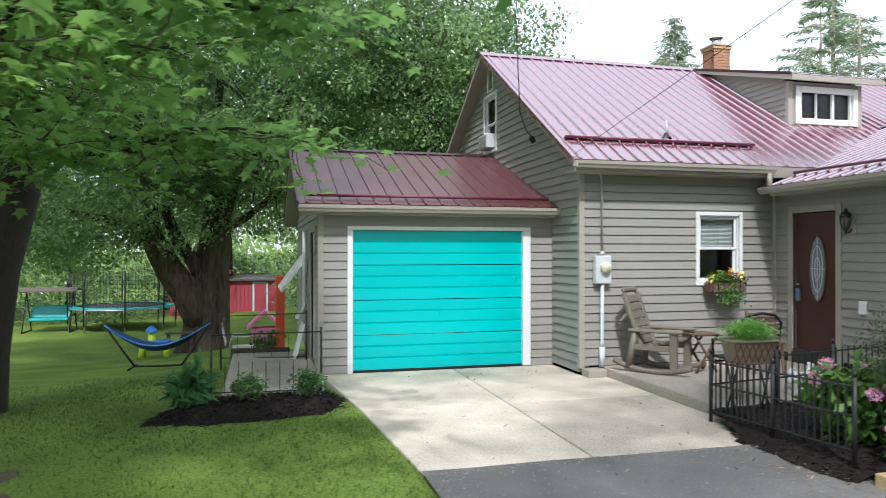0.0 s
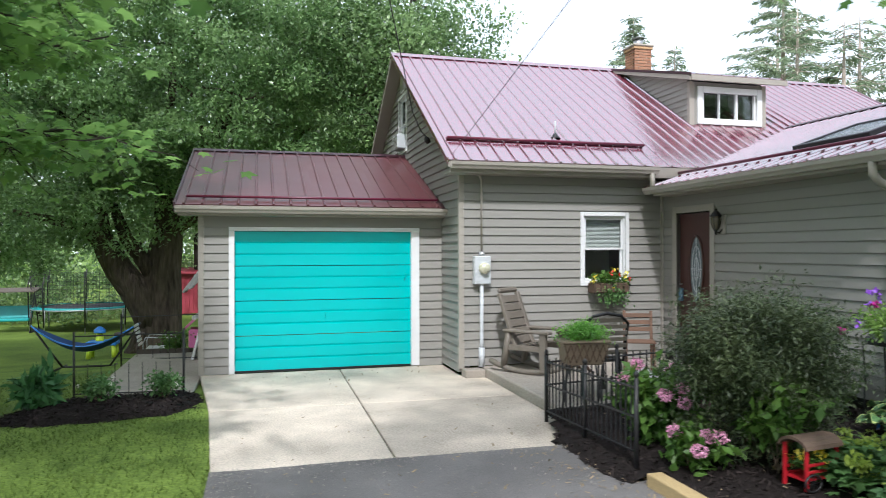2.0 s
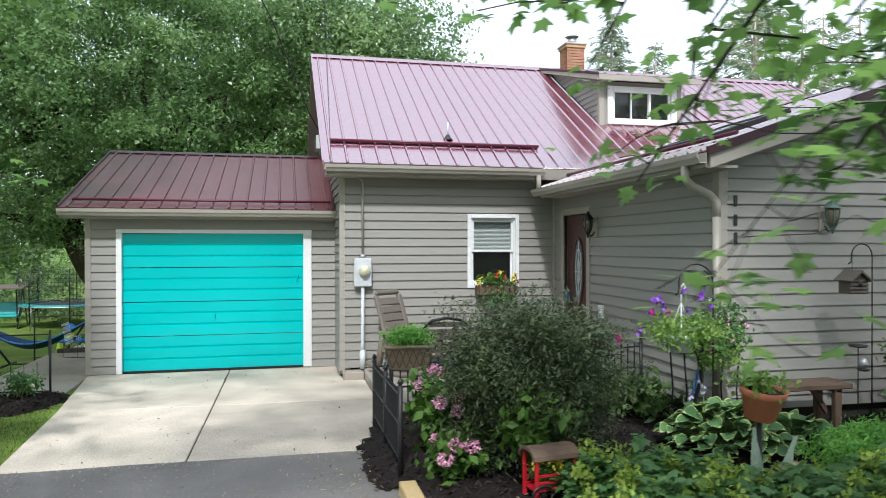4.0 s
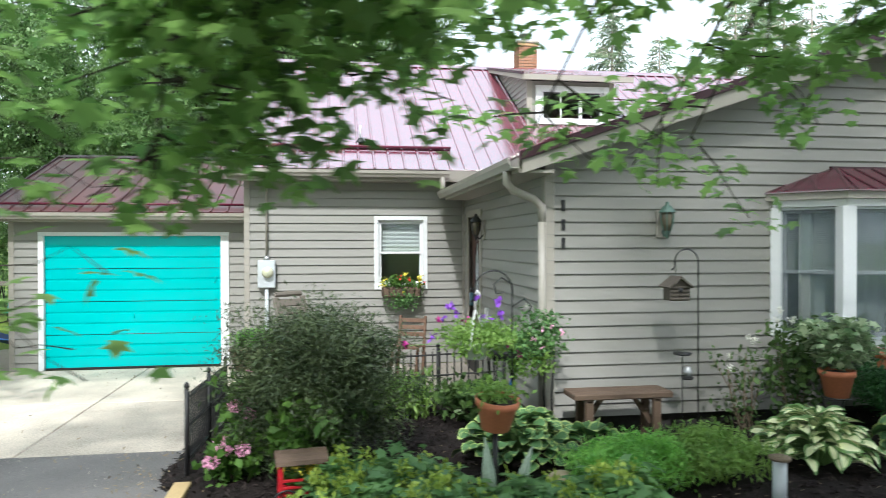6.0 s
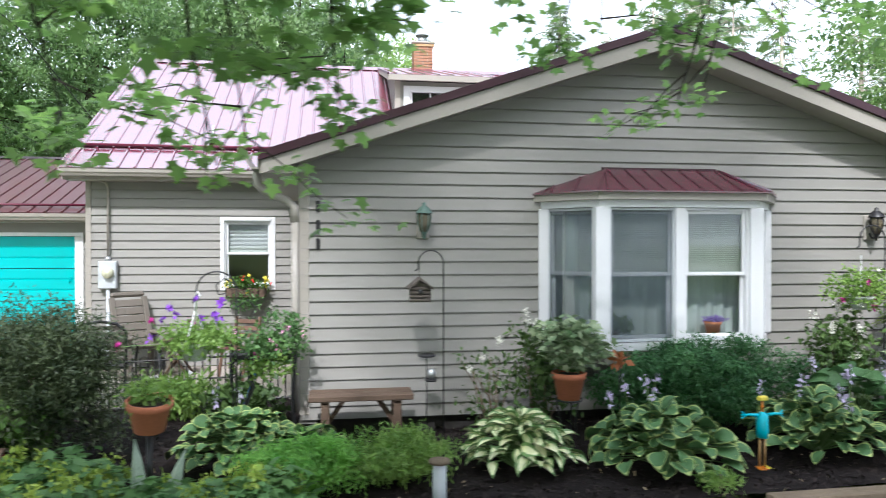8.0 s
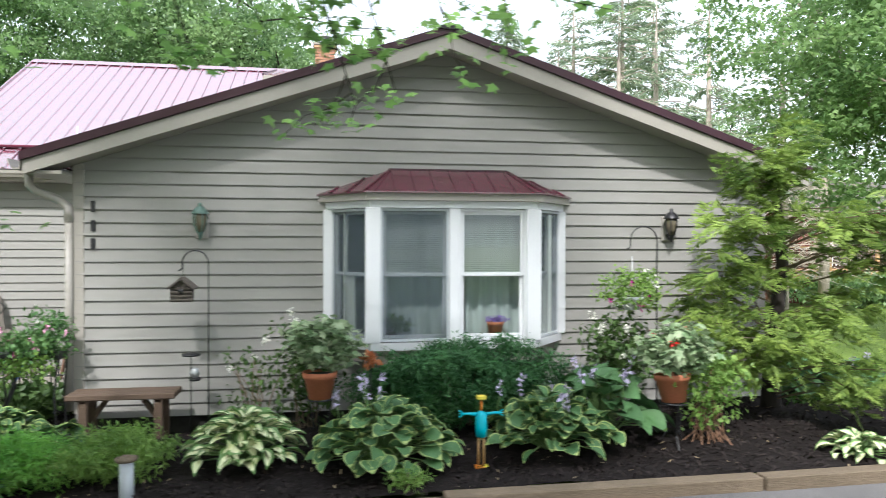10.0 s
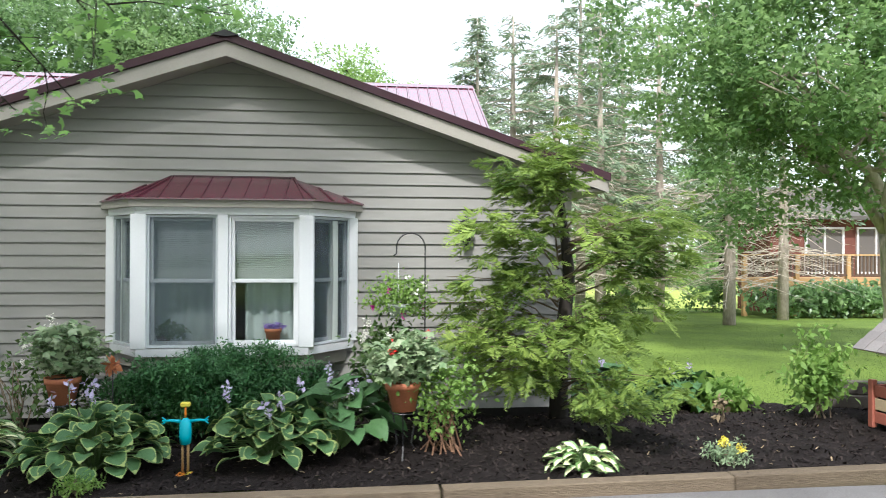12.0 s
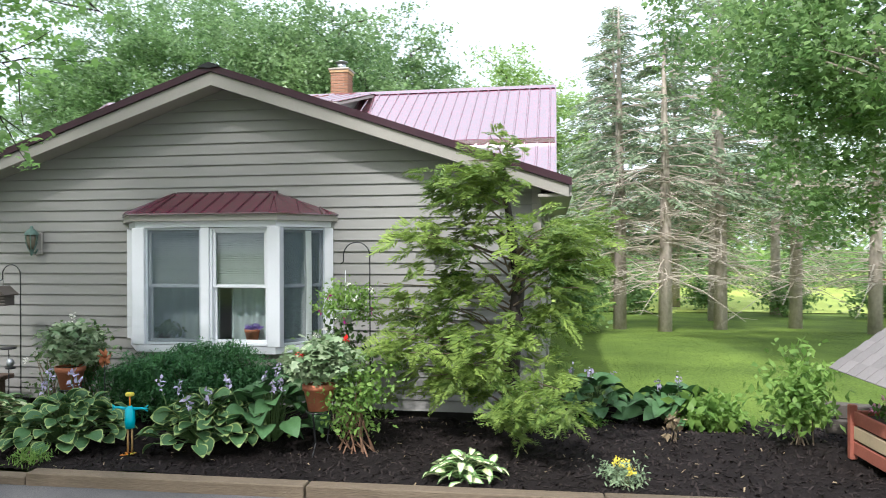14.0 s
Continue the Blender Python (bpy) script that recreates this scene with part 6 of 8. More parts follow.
M_SOIL = surf("soil", (0.03, 0.022, 0.016), 0.4, 20, 80, 0.95, 0.8)
M_SHRUB = leafy("smoky_shrub", (0.022, 0.040, 0.022), (0.110, 0.145, 0.060), 0.28, scale=3)
M_HYDR = leafy("hydrangea_leaves", (0.048, 0.120, 0.020), (0.12, 0.225, 0.04), 0.3, scale=3)
M_YEW = leafy("yew_needles", (0.024, 0.090, 0.034), (0.105, 0.255, 0.085), 0.25, scale=5)
M_FERN = leafy("feathery_green", (0.120, 0.31, 0.065), (0.29, 0.54, 0.110), 0.45, scale=3, glow=1.3)
M_MANTLE = leafy("mantle_leaves", (0.066, 0.160, 0.055), (0.165, 0.300, 0.095), 0.3, scale=3)
M_LIME = leafy("lime_bloom", (0.24, 0.35, 0.055), (0.42, 0.52, 0.10), 0.3, scale=4)
M_VARIEG = leafy("variegated_leaves", (0.12, 0.23, 0.09), (0.46, 0.53, 0.33), 0.25, scale=14)
M_LIGHTGREEN = leafy("light_leaves", (0.11, 0.22, 0.045), (0.28, 0.42, 0.10), 0.4, scale=3, glow=1.2)
M_ROSE = leafy("rose_leaves", (0.045, 0.095, 0.03), (0.13, 0.21, 0.06), 0.25, scale=4)
M_SILVER = leafy("silver_leaves", (0.18, 0.28, 0.15), (0.38, 0.47, 0.28), 0.2, scale=4)


def hosta_leaf(edge, mid, wide=0.72, seed=0, rim=0.91, tip=0.75):
    """A ribbed, arching heart-shaped leaf of length 1, margin and middle in two colours."""
    bm = bmesh.new()
    rows, cols = 7, 6
    g = []
    r = np.random.default_rng(seed)
    bend = r.uniform(0.12, 0.32)
    for i in range(rows + 1):
        s = i / rows
        w = wide * 0.5 * (math.sin(math.pi * min(1, s * 0.93 + 0.07)) ** tip) * (1 - 0.25 * s) + (0.012 if i in (0, rows) else 0)
        row = []
        for j in range(cols + 1):
            u = (-1, -rim, -rim * 0.5, 0, rim * 0.5, rim, 1)[j]
            wave = 0.018 * math.sin(7 * s + 3 * u + seed)
            row.append(bm.verts.new((s - 0.08 * abs(u) * (s < 0.3) * (1 - s * 3), u * w, 0.16 * math.sin(2.2 * s) - bend * s * s + 0.17 * u * u * w / wide * 2 + wave + 0.006 * math.cos(9 * u))))
        g.append(row)
    for i in range(rows):
        for j in range(cols):
            f = bm.faces.new((g[i][j], g[i + 1][j], g[i + 1][j + 1], g[i][j + 1]))
            f.smooth = True
            f.material_index = 1 if j in (0, cols - 1) or i == rows - 1 else 0
    me = bpy.data.meshes.new("mesh")
    bm.to_mesh(me)
    bm.free()
    me.materials.append(mid)
    me.materials.append(edge)
    return me


LEAVES = {"edged": [hosta_leaf(M_HOSTA_LIGHT, M_HOSTA, 1.05, k, 0.86) for k in range(4)],
          "cream": [hosta_leaf(M_HOSTA_MID, M_HOSTA_CREAM, 0.62, 10 + k, 0.52 + 0.08 * k, 1.0) for k in range(4)],
          "plain": [hosta_leaf(M_HOSTA, M_HOSTA, 0.92, 20 + k) for k in range(4)]}


def hosta(at, radius, height, count, size, kind, label, seed, blooms=0):
    """A clump of hosta: leaves on arching stalks in a mound, with flower spikes."""
    r = np.random.default_rng(seed)
    t = thing("hosta", label, "plant", group="hostas in the bed", at=at)
    st = bmesh.new()
    for k in range(count):
        q = ((k + 0.5) / count) ** 0.6
        a = k * 2.399 + r.normal(0, 0.2)
        rad = radius * q * r.uniform(0.8, 1.05) * 0.78
        z = height * (1 - 0.72 * q * q) * r.uniform(0.85, 1.1)
        p = Vector((rad * math.cos(a), rad * math.sin(a), z))
        tube(st, [(0.05 * math.cos(a), 0.05 * math.sin(a), 0), tuple(p * 0.55 + Vector((0, 0, z * 0.3))), tuple(p)], [0.008, 0.006, 0.004], 4, False)
        ob = part("leaf", LEAVES[kind][k % 4], None, t)
        s = size * r.uniform(0.75, 1.2)
        ob.matrix_basis = pose(*p, 0, 0, math.degrees(a) + r.normal(0, 28)) @ pose(0, 0, 0, r.normal(0, 22), r.normal(0, 13) + 16 * q * r.uniform(0.4, 1.4) - 16 * (1 - q), 0) @ Matrix.Scale(s, 4)
    part("stalk", st, M_STALK, t, kind="stuff")
    for k in range(blooms):
        a, rr = r.uniform(0, 6.28), r.uniform(0.1, 0.7) * radius
        b = Vector((rr * math.cos(a), rr * math.sin(a), height * 0.7))
        e = b + Vector((r.normal(0, 0.07), r.normal(0, 0.07), r.uniform(0.22, 0.42)))
        bm = tubed([tuple(b), tuple(e)], [0.006, 0.003], 5)
        spike = part("flower_stem", bm, M_STALK, t)
        n = 16
        pos = np.array([tuple(b.lerp(e, u)) for u in r.uniform(0.55, 1.0, n)]) + r.normal(0, 0.012, (n, 3))
        v, f = scatter(KITE[0], KITE[1], pos, rotations(n, 0.1, r), r.uniform(0.03, 0.06, n))
        part("blossom", arr_mesh(v, f, M_LILAC), None, spike, kind="stuff")
    return t


def bush(name, label, at, radii, clumps, per, size, material, seed, stems=7, spread=0.10, shape=KITE, category="shrub", flat=0.3, flowers=None, hollow=0.4, group="", stem_mat=None, rise=0.0, foot=0.16):
    """A shrub or leafy plant: stems from the foot, foliage in clumps, and blooms (material, count, size)."""
    r = np.random.default_rng(seed)
    t = thing(name, label, category, group, at=at)
    rad = np.array(radii, float)
    c = np.array([0, 0, rise + rad[2]])
    pts = []
    while len(pts) < clumps:
        d = r.normal(0, 1, 3)
        d /= np.linalg.norm(d)
        p = c + d * rad * r.uniform(hollow, 1.0) * (0.85 + 0.25 * math.sin(4 * d[0] + 5 * d[1] + seed))
        if p[2] > 0.02:
            pts.append(p)
    if stems:
        bm = bmesh.new()
        for k in range(stems):
            e = pts[int(r.integers(0, len(pts)))]
            tube(bm, [(r.normal(0, foot * rad[0]), r.normal(0, foot * rad[1]), -0.05), tuple(e * np.array([0.5, 0.5, 0.55]) + r.normal(0, 0.03, 3)), tuple(e)], [0.008, 0.006, 0.003], 5, False)
        part("stem", bm, stem_mat or M_WOODY, t, kind="stuff")
    v, f = clump_leaves(pts, spread, per, size, shape, r, flat)
    part("foliage", arr_mesh(v, f, material), None, t, kind="stuff")
    for mat, count, fs in flowers or ():
        for k in range(count):
            d = r.normal(0, 1, 3)
            d[2] = abs(d[2]) * 0.9
            d /= np.linalg.norm(d)
            p = c + d * rad * r.uniform(0.95, 1.12)
            n = 44
            pos = p + r.normal(0, fs * 0.33, (n, 3))
            if fs > 0.12:
                # a round head of small petals
                n = 220
                pos = r.normal(0, 1, (n, 3))
                pos = p + pos / np.linalg.norm(pos, axis=1)[:, None] * fs * r.uniform(0.40, 0.5, (n, 1)) * np.array([1, 1, 0.8])
            v, f = scatter(KITE[0], KITE[1], pos, rotations(n, 0.2, r), r.uniform(fs * 0.35, fs * 0.6, n) * (0.36 if fs > 0.12 else 1))
            part("bloom", arr_mesh(v, f, mat), None, t, kind="stuff")
    return t


def Z(x, y):
    return bed_z(x, y)


hosta((8.45, 4.70, Z(8.45, 4.7)), 0.64, 0.38, 190, 0.128, "edged", "large green hosta with pale leaf edges", 1, 2)
hosta((10.75, 3.95, Z(10.75, 3.95)), 0.52, 0.40, 170, 0.165, "cream", "bright hosta with cream-centred striped leaves", 2)
hosta((11.86, 3.72, Z(11.86, 3.72)), 0.70, 0.42, 180, 0.155, "edged", "large green hosta with pale leaf edges", 3, 4)
hosta((13.25, 3.80, Z(13.25, 3.8)), 0.66, 0.40, 165, 0.155, "edged", "large green hosta with pale leaf edges", 4, 5)
hosta((13.80, 4.02, Z(13.8, 4.02)), 0.55, 0.54, 70, 0.22, "plain", "tall plain green hosta in flower", 5, 6)
hosta((15.77, 3.30, Z(15.77, 3.30)), 0.34, 0.17, 64, 0.125, "cream", "small hosta with white-centred leaves", 6)
hosta((16.95, 6.05, Z(16.95, 6.05)), 0.5, 0.36, 54, 0.22, "plain", "dark green hosta beyond the corner", 7, 4)
hosta((17.75, 5.75, Z(17.75, 5.75)), 0.5, 0.34, 54, 0.22, "plain", "dark green hosta beyond the corner", 8, 2)
hosta((9.05, 4.55, Z(9.05, 4.55)), 0.35, 0.2, 26, 0.202, "edged", "low green hosta by the bench", 9)

bush("smoke_shrub", "large dark feathery shrub before the porch", (6.72, 4.82, Z(6.7, 4.8)), (0.90, 0.70, 0.73), 460, 105, 0.052, M_SHRUB, 23, 20, 0.10, NEEDLES, flat=0.55, hollow=0.45, rise=0.05)
bush("shrub", "bright green leafy shoots under the dark shrub", (6.62, 4.50, Z(6.6, 4.5)), (0.36, 0.22, 0.34), 40, 22, 0.10, M_HYDR, 22, 6, 0.08, rise=0.1)
bush("hydrangea", "pink-flowered hydrangea with fresh green leaves", (6.20, 5.48, Z(6.2, 5.5)), (0.38, 0.42, 0.36), 110, 16, 0.12, M_HYDR, 23, 9, 0.08, flowers=[(M_PINK, 10, 0.125)])
bush("hydrangea", "low pink-flowered hydrangea by the fence", (6.05, 4.72, Z(6.05, 4.7)), (0.22, 0.25, 0.16), 34, 12, 0.10, M_HYDR, 24, 5, 0.06, flowers=[(M_PINK, 4, 0.125)])
bush("yew_bush", "clipped dark green yew under the bay", (12.72, 4.62, Z(12.7, 4.6) - 0.05), (1.02, 0.42, 0.38), 620, 64, 0.055, M_YEW, 25, 12, 0.06, NEEDLES, flat=0.5, hollow=0.80, rise=0.10)
bush("feathery_plant", "soft bright green feathery perennial", (9.05, 3.75, Z(9.05, 3.75)), (0.50, 0.36, 0.22), 150, 70, 0.055, M_FERN, 26, 12, 0.06, NEEDLES, "plant", stem_mat=M_STALK)
bush("feathery_plant", "soft bright green feathery perennial", (9.75, 3.85, Z(9.75, 3.85)), (0.42, 0.40, 0.19), 130, 70, 0.055, M_LIGHTGREEN, 27, 10, 0.06, NEEDLES, "plant", stem_mat=M_STALK)
for k, (x, y, s) in enumerate([(6.95, 3.45, 0.42), (7.55, 3.35, 0.45), (7.35, 3.9, 0.40), (8.2, 3.3, 0.42), (6.9, 4.05, 0.3), (8.75, 3.25, 0.3)]):
    bush("ladys_mantle", "low scalloped green plant with lime flower froth", (x, y, Z(x, y)), (s, s * 0.8, 0.17), 60, 16, 0.095, M_MANTLE, 30 + k, 6, 0.07, STAR, "plant", 0.75, stem_mat=M_STALK, flowers=[(M_LIME, 8, 0.10)], group="ground cover")
bush("ground_plant", "small pale green tuft at the bed edge", (12.0, 3.12, Z(12.0, 3.12)), (0.16, 0.12, 0.07), 24, 18, 0.05, M_LIGHTGREEN, 40, 4, 0.04, NEEDLES, "plant")
bush("yellow_flower", "small silvery plant with yellow flowers", (17.02, 3.28, Z(17.02, 3.28)), (0.17, 0.14, 0.10), 30, 20, 0.045, M_SILVER, 41, 5, 0.04, NEEDLES, "plant", flowers=[(M_YELLOW, 3, 0.05)])
bush("dry_plant", "small dried-up plant with tan leaves", (17.58, 4.47, Z(17.58, 4.47)), (0.10, 0.10, 0.13), 10, 6, 0.07, M_LITTER, 42, 5, 0.03, KITE, "plant")
bush("ground_plant", "low green seedlings by the cedar", (16.85, 5.35, Z(16.85, 5.35)), (0.25, 0.15, 0.06), 20, 12, 0.05, M_HYDR, 43, 3, 0.05, KITE, "plant")
bush("shrub", "light green leafy shrub beside the lawn", (18.72, 4.58, Z(18.72, 4.58)), (0.42, 0.36, 0.62), 110, 10, 0.085, M_LIGHTGREEN, 44, 9, 0.08, rise=-0.22, hollow=0.1)
bush("shrub", "light green spreading plant at the lawn edge", (18.15, 5.55, Z(18.15, 5.55)), (0.40, 0.30, 0.18), 60, 14, 0.13, M_LIGHTGREEN, 45, 6, 0.08)
bush("rose_bush", "leggy climbing rose with bare brown canes", (14.72, 3.82, Z(14.72, 3.82)), (0.36, 0.30, 0.50), 100, 10, 0.055, M_LIGHTGREEN, 46, 18, 0.10, hollow=0.35, stem_mat=M_CANE, foot=0.34)
bush("rose_bush", "dark green rose against the siding", (14.25, 4.75, Z(14.25, 4.75)), (0.36, 0.28, 0.58), 110, 14, 0.07, M_ROSE, 47, 12, 0.09, flowers=[(M_WHITEB, 6, 0.05)])
bush("rose_bush", "thin climbing rose with few white blooms", (10.75, 4.95, Z(10.75, 4.95)), (0.42, 0.18, 0.46), 26, 9, 0.06, M_ROSE, 48, 14, 0.07, flowers=[(M_WHITEB, 4, 0.04)])
bush("rose_bush", "leafy rose beside the bay", (11.20, 4.85, Z(11.2, 4.85)), (0.34, 0.22, 0.56), 80, 12, 0.075, M_ROSE, 49, 9, 0.08, flowers=[(M_WHITEB, 3, 0.045)])
# corner bed by the patio
bush("lily_clump", "upright clump of dark green blades", (0.15, 8.95, bed_left_z(0.15, 8.95)), (0.20, 0.18, 0.22), 60, 9, 0.22, M_YEW, 51, 4, 0.05, NEEDLES, "plant", 0.0)
for k, (x, y) in enumerate(((0.78, 8.95), (1.50, 9.0))):
    bush("small_shrub", "small round green shrub in the mulch", (x, y, bed_left_z(x, y)), (0.22, 0.2, 0.17), 60, 14, 0.05, M_MANTLE, 52 + k, 5, 0.05, flowers=[(M_WHITEB, 3, 0.03)])
bush("lily_clump", "clump of green blades by the porch fence", (7.6, 6.3, Z(7.6, 6.3)), (0.5, 0.35, 0.25), 70, 16, 0.12, M_LIGHTGREEN, 55, 4, 0.07, NEEDLES, "plant", 0.1)
bush("lily_clump", "dark low foliage before the wing", (8.3, 6.0, Z(8.3, 6.0)), (0.5, 0.4, 0.2), 50, 16, 0.10, M_ROSE, 56, 4, 0.08, KITE, "plant")

# the feathery evergreen at the corner
cedar = thing("evergreen_tree", "bushy feathery evergreen at the house corner", "tree")
rc = np.random.default_rng(61)
cb = Vector((16.03, 4.88, Z(16.03, 4.88)))
part("trunk", tubed([cb + Vector((0, 0, -0.2)), cb + Vector((0.02, 0, 0.6)), cb + Vector((0.10, -0.05, 1.5)), cb + Vector((0.0, -0.1, 2.2)), cb + Vector((-0.05, -0.2, 2.75))], [0.11, 0.085, 0.065, 0.035, 0.01], 10), M_BARK, cedar)
# (centre, radii, boughs) of its drifts of foliage
lobes = [((15.05, 4.35, 1.15), (0.42, 0.35, 0.35), 16), ((15.75, 4.25, 2.45), (0.5, 0.35, 0.2), 12), ((15.69, 4.33, 2.86), (0.56, 0.40, 0.26), 34), ((15.23, 4.33, 2.24), (0.42, 0.35, 0.22), 21), ((16.52, 4.08, 2.21), (0.46, 0.40, 0.48), 39), ((15.15, 4.68, 1.46), (0.58, 0.40, 0.28), 29),
         ((15.75, 4.13, 1.24), (0.82, 0.42, 0.32), 44), ((16.20, 3.73, 0.84), (0.48, 0.32, 0.20), 21), ((15.65, 4.38, 1.81), (0.46, 0.35, 0.16), 13), ((15.90, 4.48, 3.18), (0.30, 0.24, 0.18), 12),
         ((16.25, 4.18, 1.51), (0.40, 0.30, 0.26), 16), ((15.28, 4.53, 2.74), (0.30, 0.25, 0.18), 9), ((15.40, 4.58, 0.91), (0.60, 0.35, 0.22), 18), ((16.76, 3.70, 2.10), (0.34, 0.32, 0.55), 34), ((15.02, 4.50, 1.85), (0.40, 0.3, 0.2), 10), ((16.45, 3.45, 0.95), (0.35, 0.25, 0.2), 12)]
pos, fwd, sides, lens = [], [], [], []
bm = bmesh.new()
for c, rad, n in lobes:
    c = np.array(c)
    for k in range(int(n * 0.64)):
        d = rc.normal(0, 1, 3)
        d /= np.linalg.norm(d)
        tip = c + d * np.array(rad) * rc.uniform(0.35, 1.0)
        root = np.array((cb.x, cb.y, max(0.4, tip[2] - 0.12 - 0.35 * rc.random())))
        mid = root * 0.5 + tip * 0.5 + np.array((0, 0, 0.10))
        if k % 3 == 0:
            tube(bm, [tuple(root), tuple(mid), tuple(tip)], [0.013, 0.008, 0.003], 4, False)
        out = math.atan2(tip[1] - root[1], tip[0] - root[0])
        # four drooping fronds near the end of each bough, feathered on both sides
        for fan in range(5):
            base = root + (tip - root) * rc.uniform(0.55, 1.05) + rc.normal(0, 0.07, 3)
            a = out + rc.normal(0, 0.75)
            ax = np.array((math.cos(a), math.sin(a), rc.normal(-0.10, 0.22)))
            lean = rc.normal(0, 0.45)
            sd = np.array((-math.sin(a) * math.cos(lean), math.cos(a) * math.cos(lean), math.sin(lean)))
            F = rc.uniform(0.14, 0.32)
            for u in np.linspace(0.06, 1.0, 11):
                q = base + ax * F * u + np.array((0, 0, -0.22 * F * u * u))
                for sg in (-1, 1):
                    L = F * (0.42 * (1 - u) ** 0.7 + 0.10) * rc.uniform(0.75, 1.2)
                    tw = ax * 0.7 + sd * sg * 0.8 + np.array((0, 0, rc.uniform(-0.3, 0.05)))
                    tw /= np.linalg.norm(tw)
                    for w in ((0.0, 0.5) if L > 0.05 else (0.0,)):
                        for s2 in ((0,) if w == 0 else (-1, 1)):
                            f1 = tw + np.cross(tw, np.cross(ax, sd)) * s2 * 0.6 + rc.normal(0, 0.10, 3)
                            fwd.append(f1 / np.linalg.norm(f1))
                            sides.append(sd * sg + ax * 0.1)
                            pos.append(q + tw * w * L)
                            lens.append(L * (1.0 if w == 0 else 0.5))
part("bough", bm, M_WOODY, cedar, kind="stuff")
d = np.array(fwd)
s1 = np.array(sides) - d * np.sum(np.array(sides) * d, axis=1)[:, None]
s1 /= np.linalg.norm(s1, axis=1)[:, None] + 1e-9
rot = np.stack([d, s1, np.cross(d, s1)], 2)
v, f = scatter([(0, 0, 0), (0.5, 0.12, 0.0), (1, 0, -0.06), (0.5, -0.12, 0.0)], [(0, 1, 2), (0, 2, 3)], np.array(pos), rot, np.array(lens))
part("spray", arr_mesh(v, f, M_CEDAR), None, cedar, kind="stuff")

# ---- potted plants ----


def pot(parent, radius, height, at, tilt=0.0, mat=None):
    prof = [(radius * 0.66, 0), (radius * 0.92, height * 0.78), (radius * 1.0, height * 0.78), (radius * 1.03, height), (radius * 0.93, height), (radius * 0.9, height * 0.86)]
    ob = part("pot", lathe(prof, 24), mat or M_TERRA, parent)
    ob.matrix_basis = pose(*at, tilt, tilt * 0.4, 0)
    s = part("soil", lathe([(0.0, 0), (radius * 0.9, 0.0), (radius * 0.9, 0.012), (0.0, 0.03)], 18, False), M_SOIL, ob)
    s.matrix_basis = pose(0, 0, height * 0.84)
    return ob


def foliage(parent, centre, radii, clumps, per, size, material, seed, spread=0.06, shape=KITE, flowers=(), flat=0.3):
    r = np.random.default_rng(seed)
    d = r.normal(0, 1, (clumps, 3))
    d /= np.linalg.norm(d, axis=1)[:, None]
    pts = np.array(centre) + d * np.array(radii) * r.uniform(0.3, 1, (clumps, 1))
    v, f = clump_leaves(pts, spread, per, size, shape, r, flat)
    part("foliage", arr_mesh(v, f, material), None, parent, kind="stuff")
    for mat, count, fs in flowers:
        for k in range(count):
            d = r.normal(0, 1, 3)
            d /= np.linalg.norm(d)
            p = np.array(centre) + d * np.array(radii) * r.uniform(0.85, 1.2) + (0, 0, 0.03)
            v, f = scatter(KITE[0], KITE[1], p + r.normal(0, fs * 0.2, (9, 3)), rotations(9, 0.3, r), r.uniform(fs * 0.5, fs, 9))
            part("bloom", arr_mesh(v, f, mat), None, parent, kind="stuff")


p1 = thing("potted_plant", "terracotta pot of trailing greens on a green post", "potted plant", at=(7.99, 3.62, 0))
pot(p1, 0.155, 0.22, (0, 0, 0.74), 8)
part("post", tubed([(0, 0, Z(8, 3.6) - 0.05), (0, 0, 0.745)], 0.022, 8), M_BLACK, p1)
M_PALESTAKE = surf("pale_green_paint", (0.36, 0.44, 0.35), 0.3, 8, 50, 0.6, 0.2)
for dx, top in ((-0.05, 0.70), (0.15, 0.62)):
    stake_leaf = thing("leaf_stake", "pale green painted leaf-shaped garden stake", "ornament", at=(7.99 + dx, 3.56, Z(8, 3.56)))
    bl = bmesh.new()
    rows = []
    for k in range(9):
        u = k / 8
        w = 0.006 + 0.045 * math.sin(math.pi * min(1.0, 0.12 + 0.88 * u)) ** 1.3
        z, lean = (top - 0.12) * u - 0.04, dx * 0.7 * u * u
        rows.append([bl.verts.new((lean - w, 0.012 * u, z)), bl.verts.new((lean, -0.018, z)), bl.verts.new((lean + w, 0.012 * u, z)), bl.verts.new((lean, 0.006, z))])
    for a, b in zip(rows, rows[1:]):
        for q in range(4):
            bl.faces.new((a[q], a[(q + 1) % 4], b[(q + 1) % 4], b[q]))
    bl.faces.new(rows[0]), bl.faces.new(list(reversed(rows[-1])))
    part("blade", bl, M_PALESTAKE, stake_leaf)
foliage(p1, (0, 0, 1.0), (0.15, 0.14, 0.07), 26, 14, 0.05, M_LIGHTGREEN, 1)
p2 = thing("potted_plant", "terracotta pot of variegated geranium on an iron stand", "potted plant", at=(11.33, 4.46, 0))
pot(p2, 0.15, 0.24, (0, 0, 0.66), 0)
foliage(p2, (0.02, 0, 1.16), (0.30, 0.24, 0.22), 80, 13, 0.085, M_VARIEG, 2, 0.07, STAR, flat=0.6)
p3 = thing("potted_plant", "terracotta pot of pale variegated geranium on an iron stand", "potted plant", at=(14.37, 3.78, 0))
pot(p3, 0.15, 0.24, (0, 0, 0.68), -5)
foliage(p3, (0.03, 0, 1.14), (0.28, 0.22, 0.20), 80, 13, 0.085, M_VARIEG, 3, 0.07, STAR, [(M_REDB, 3, 0.06)], 0.6)
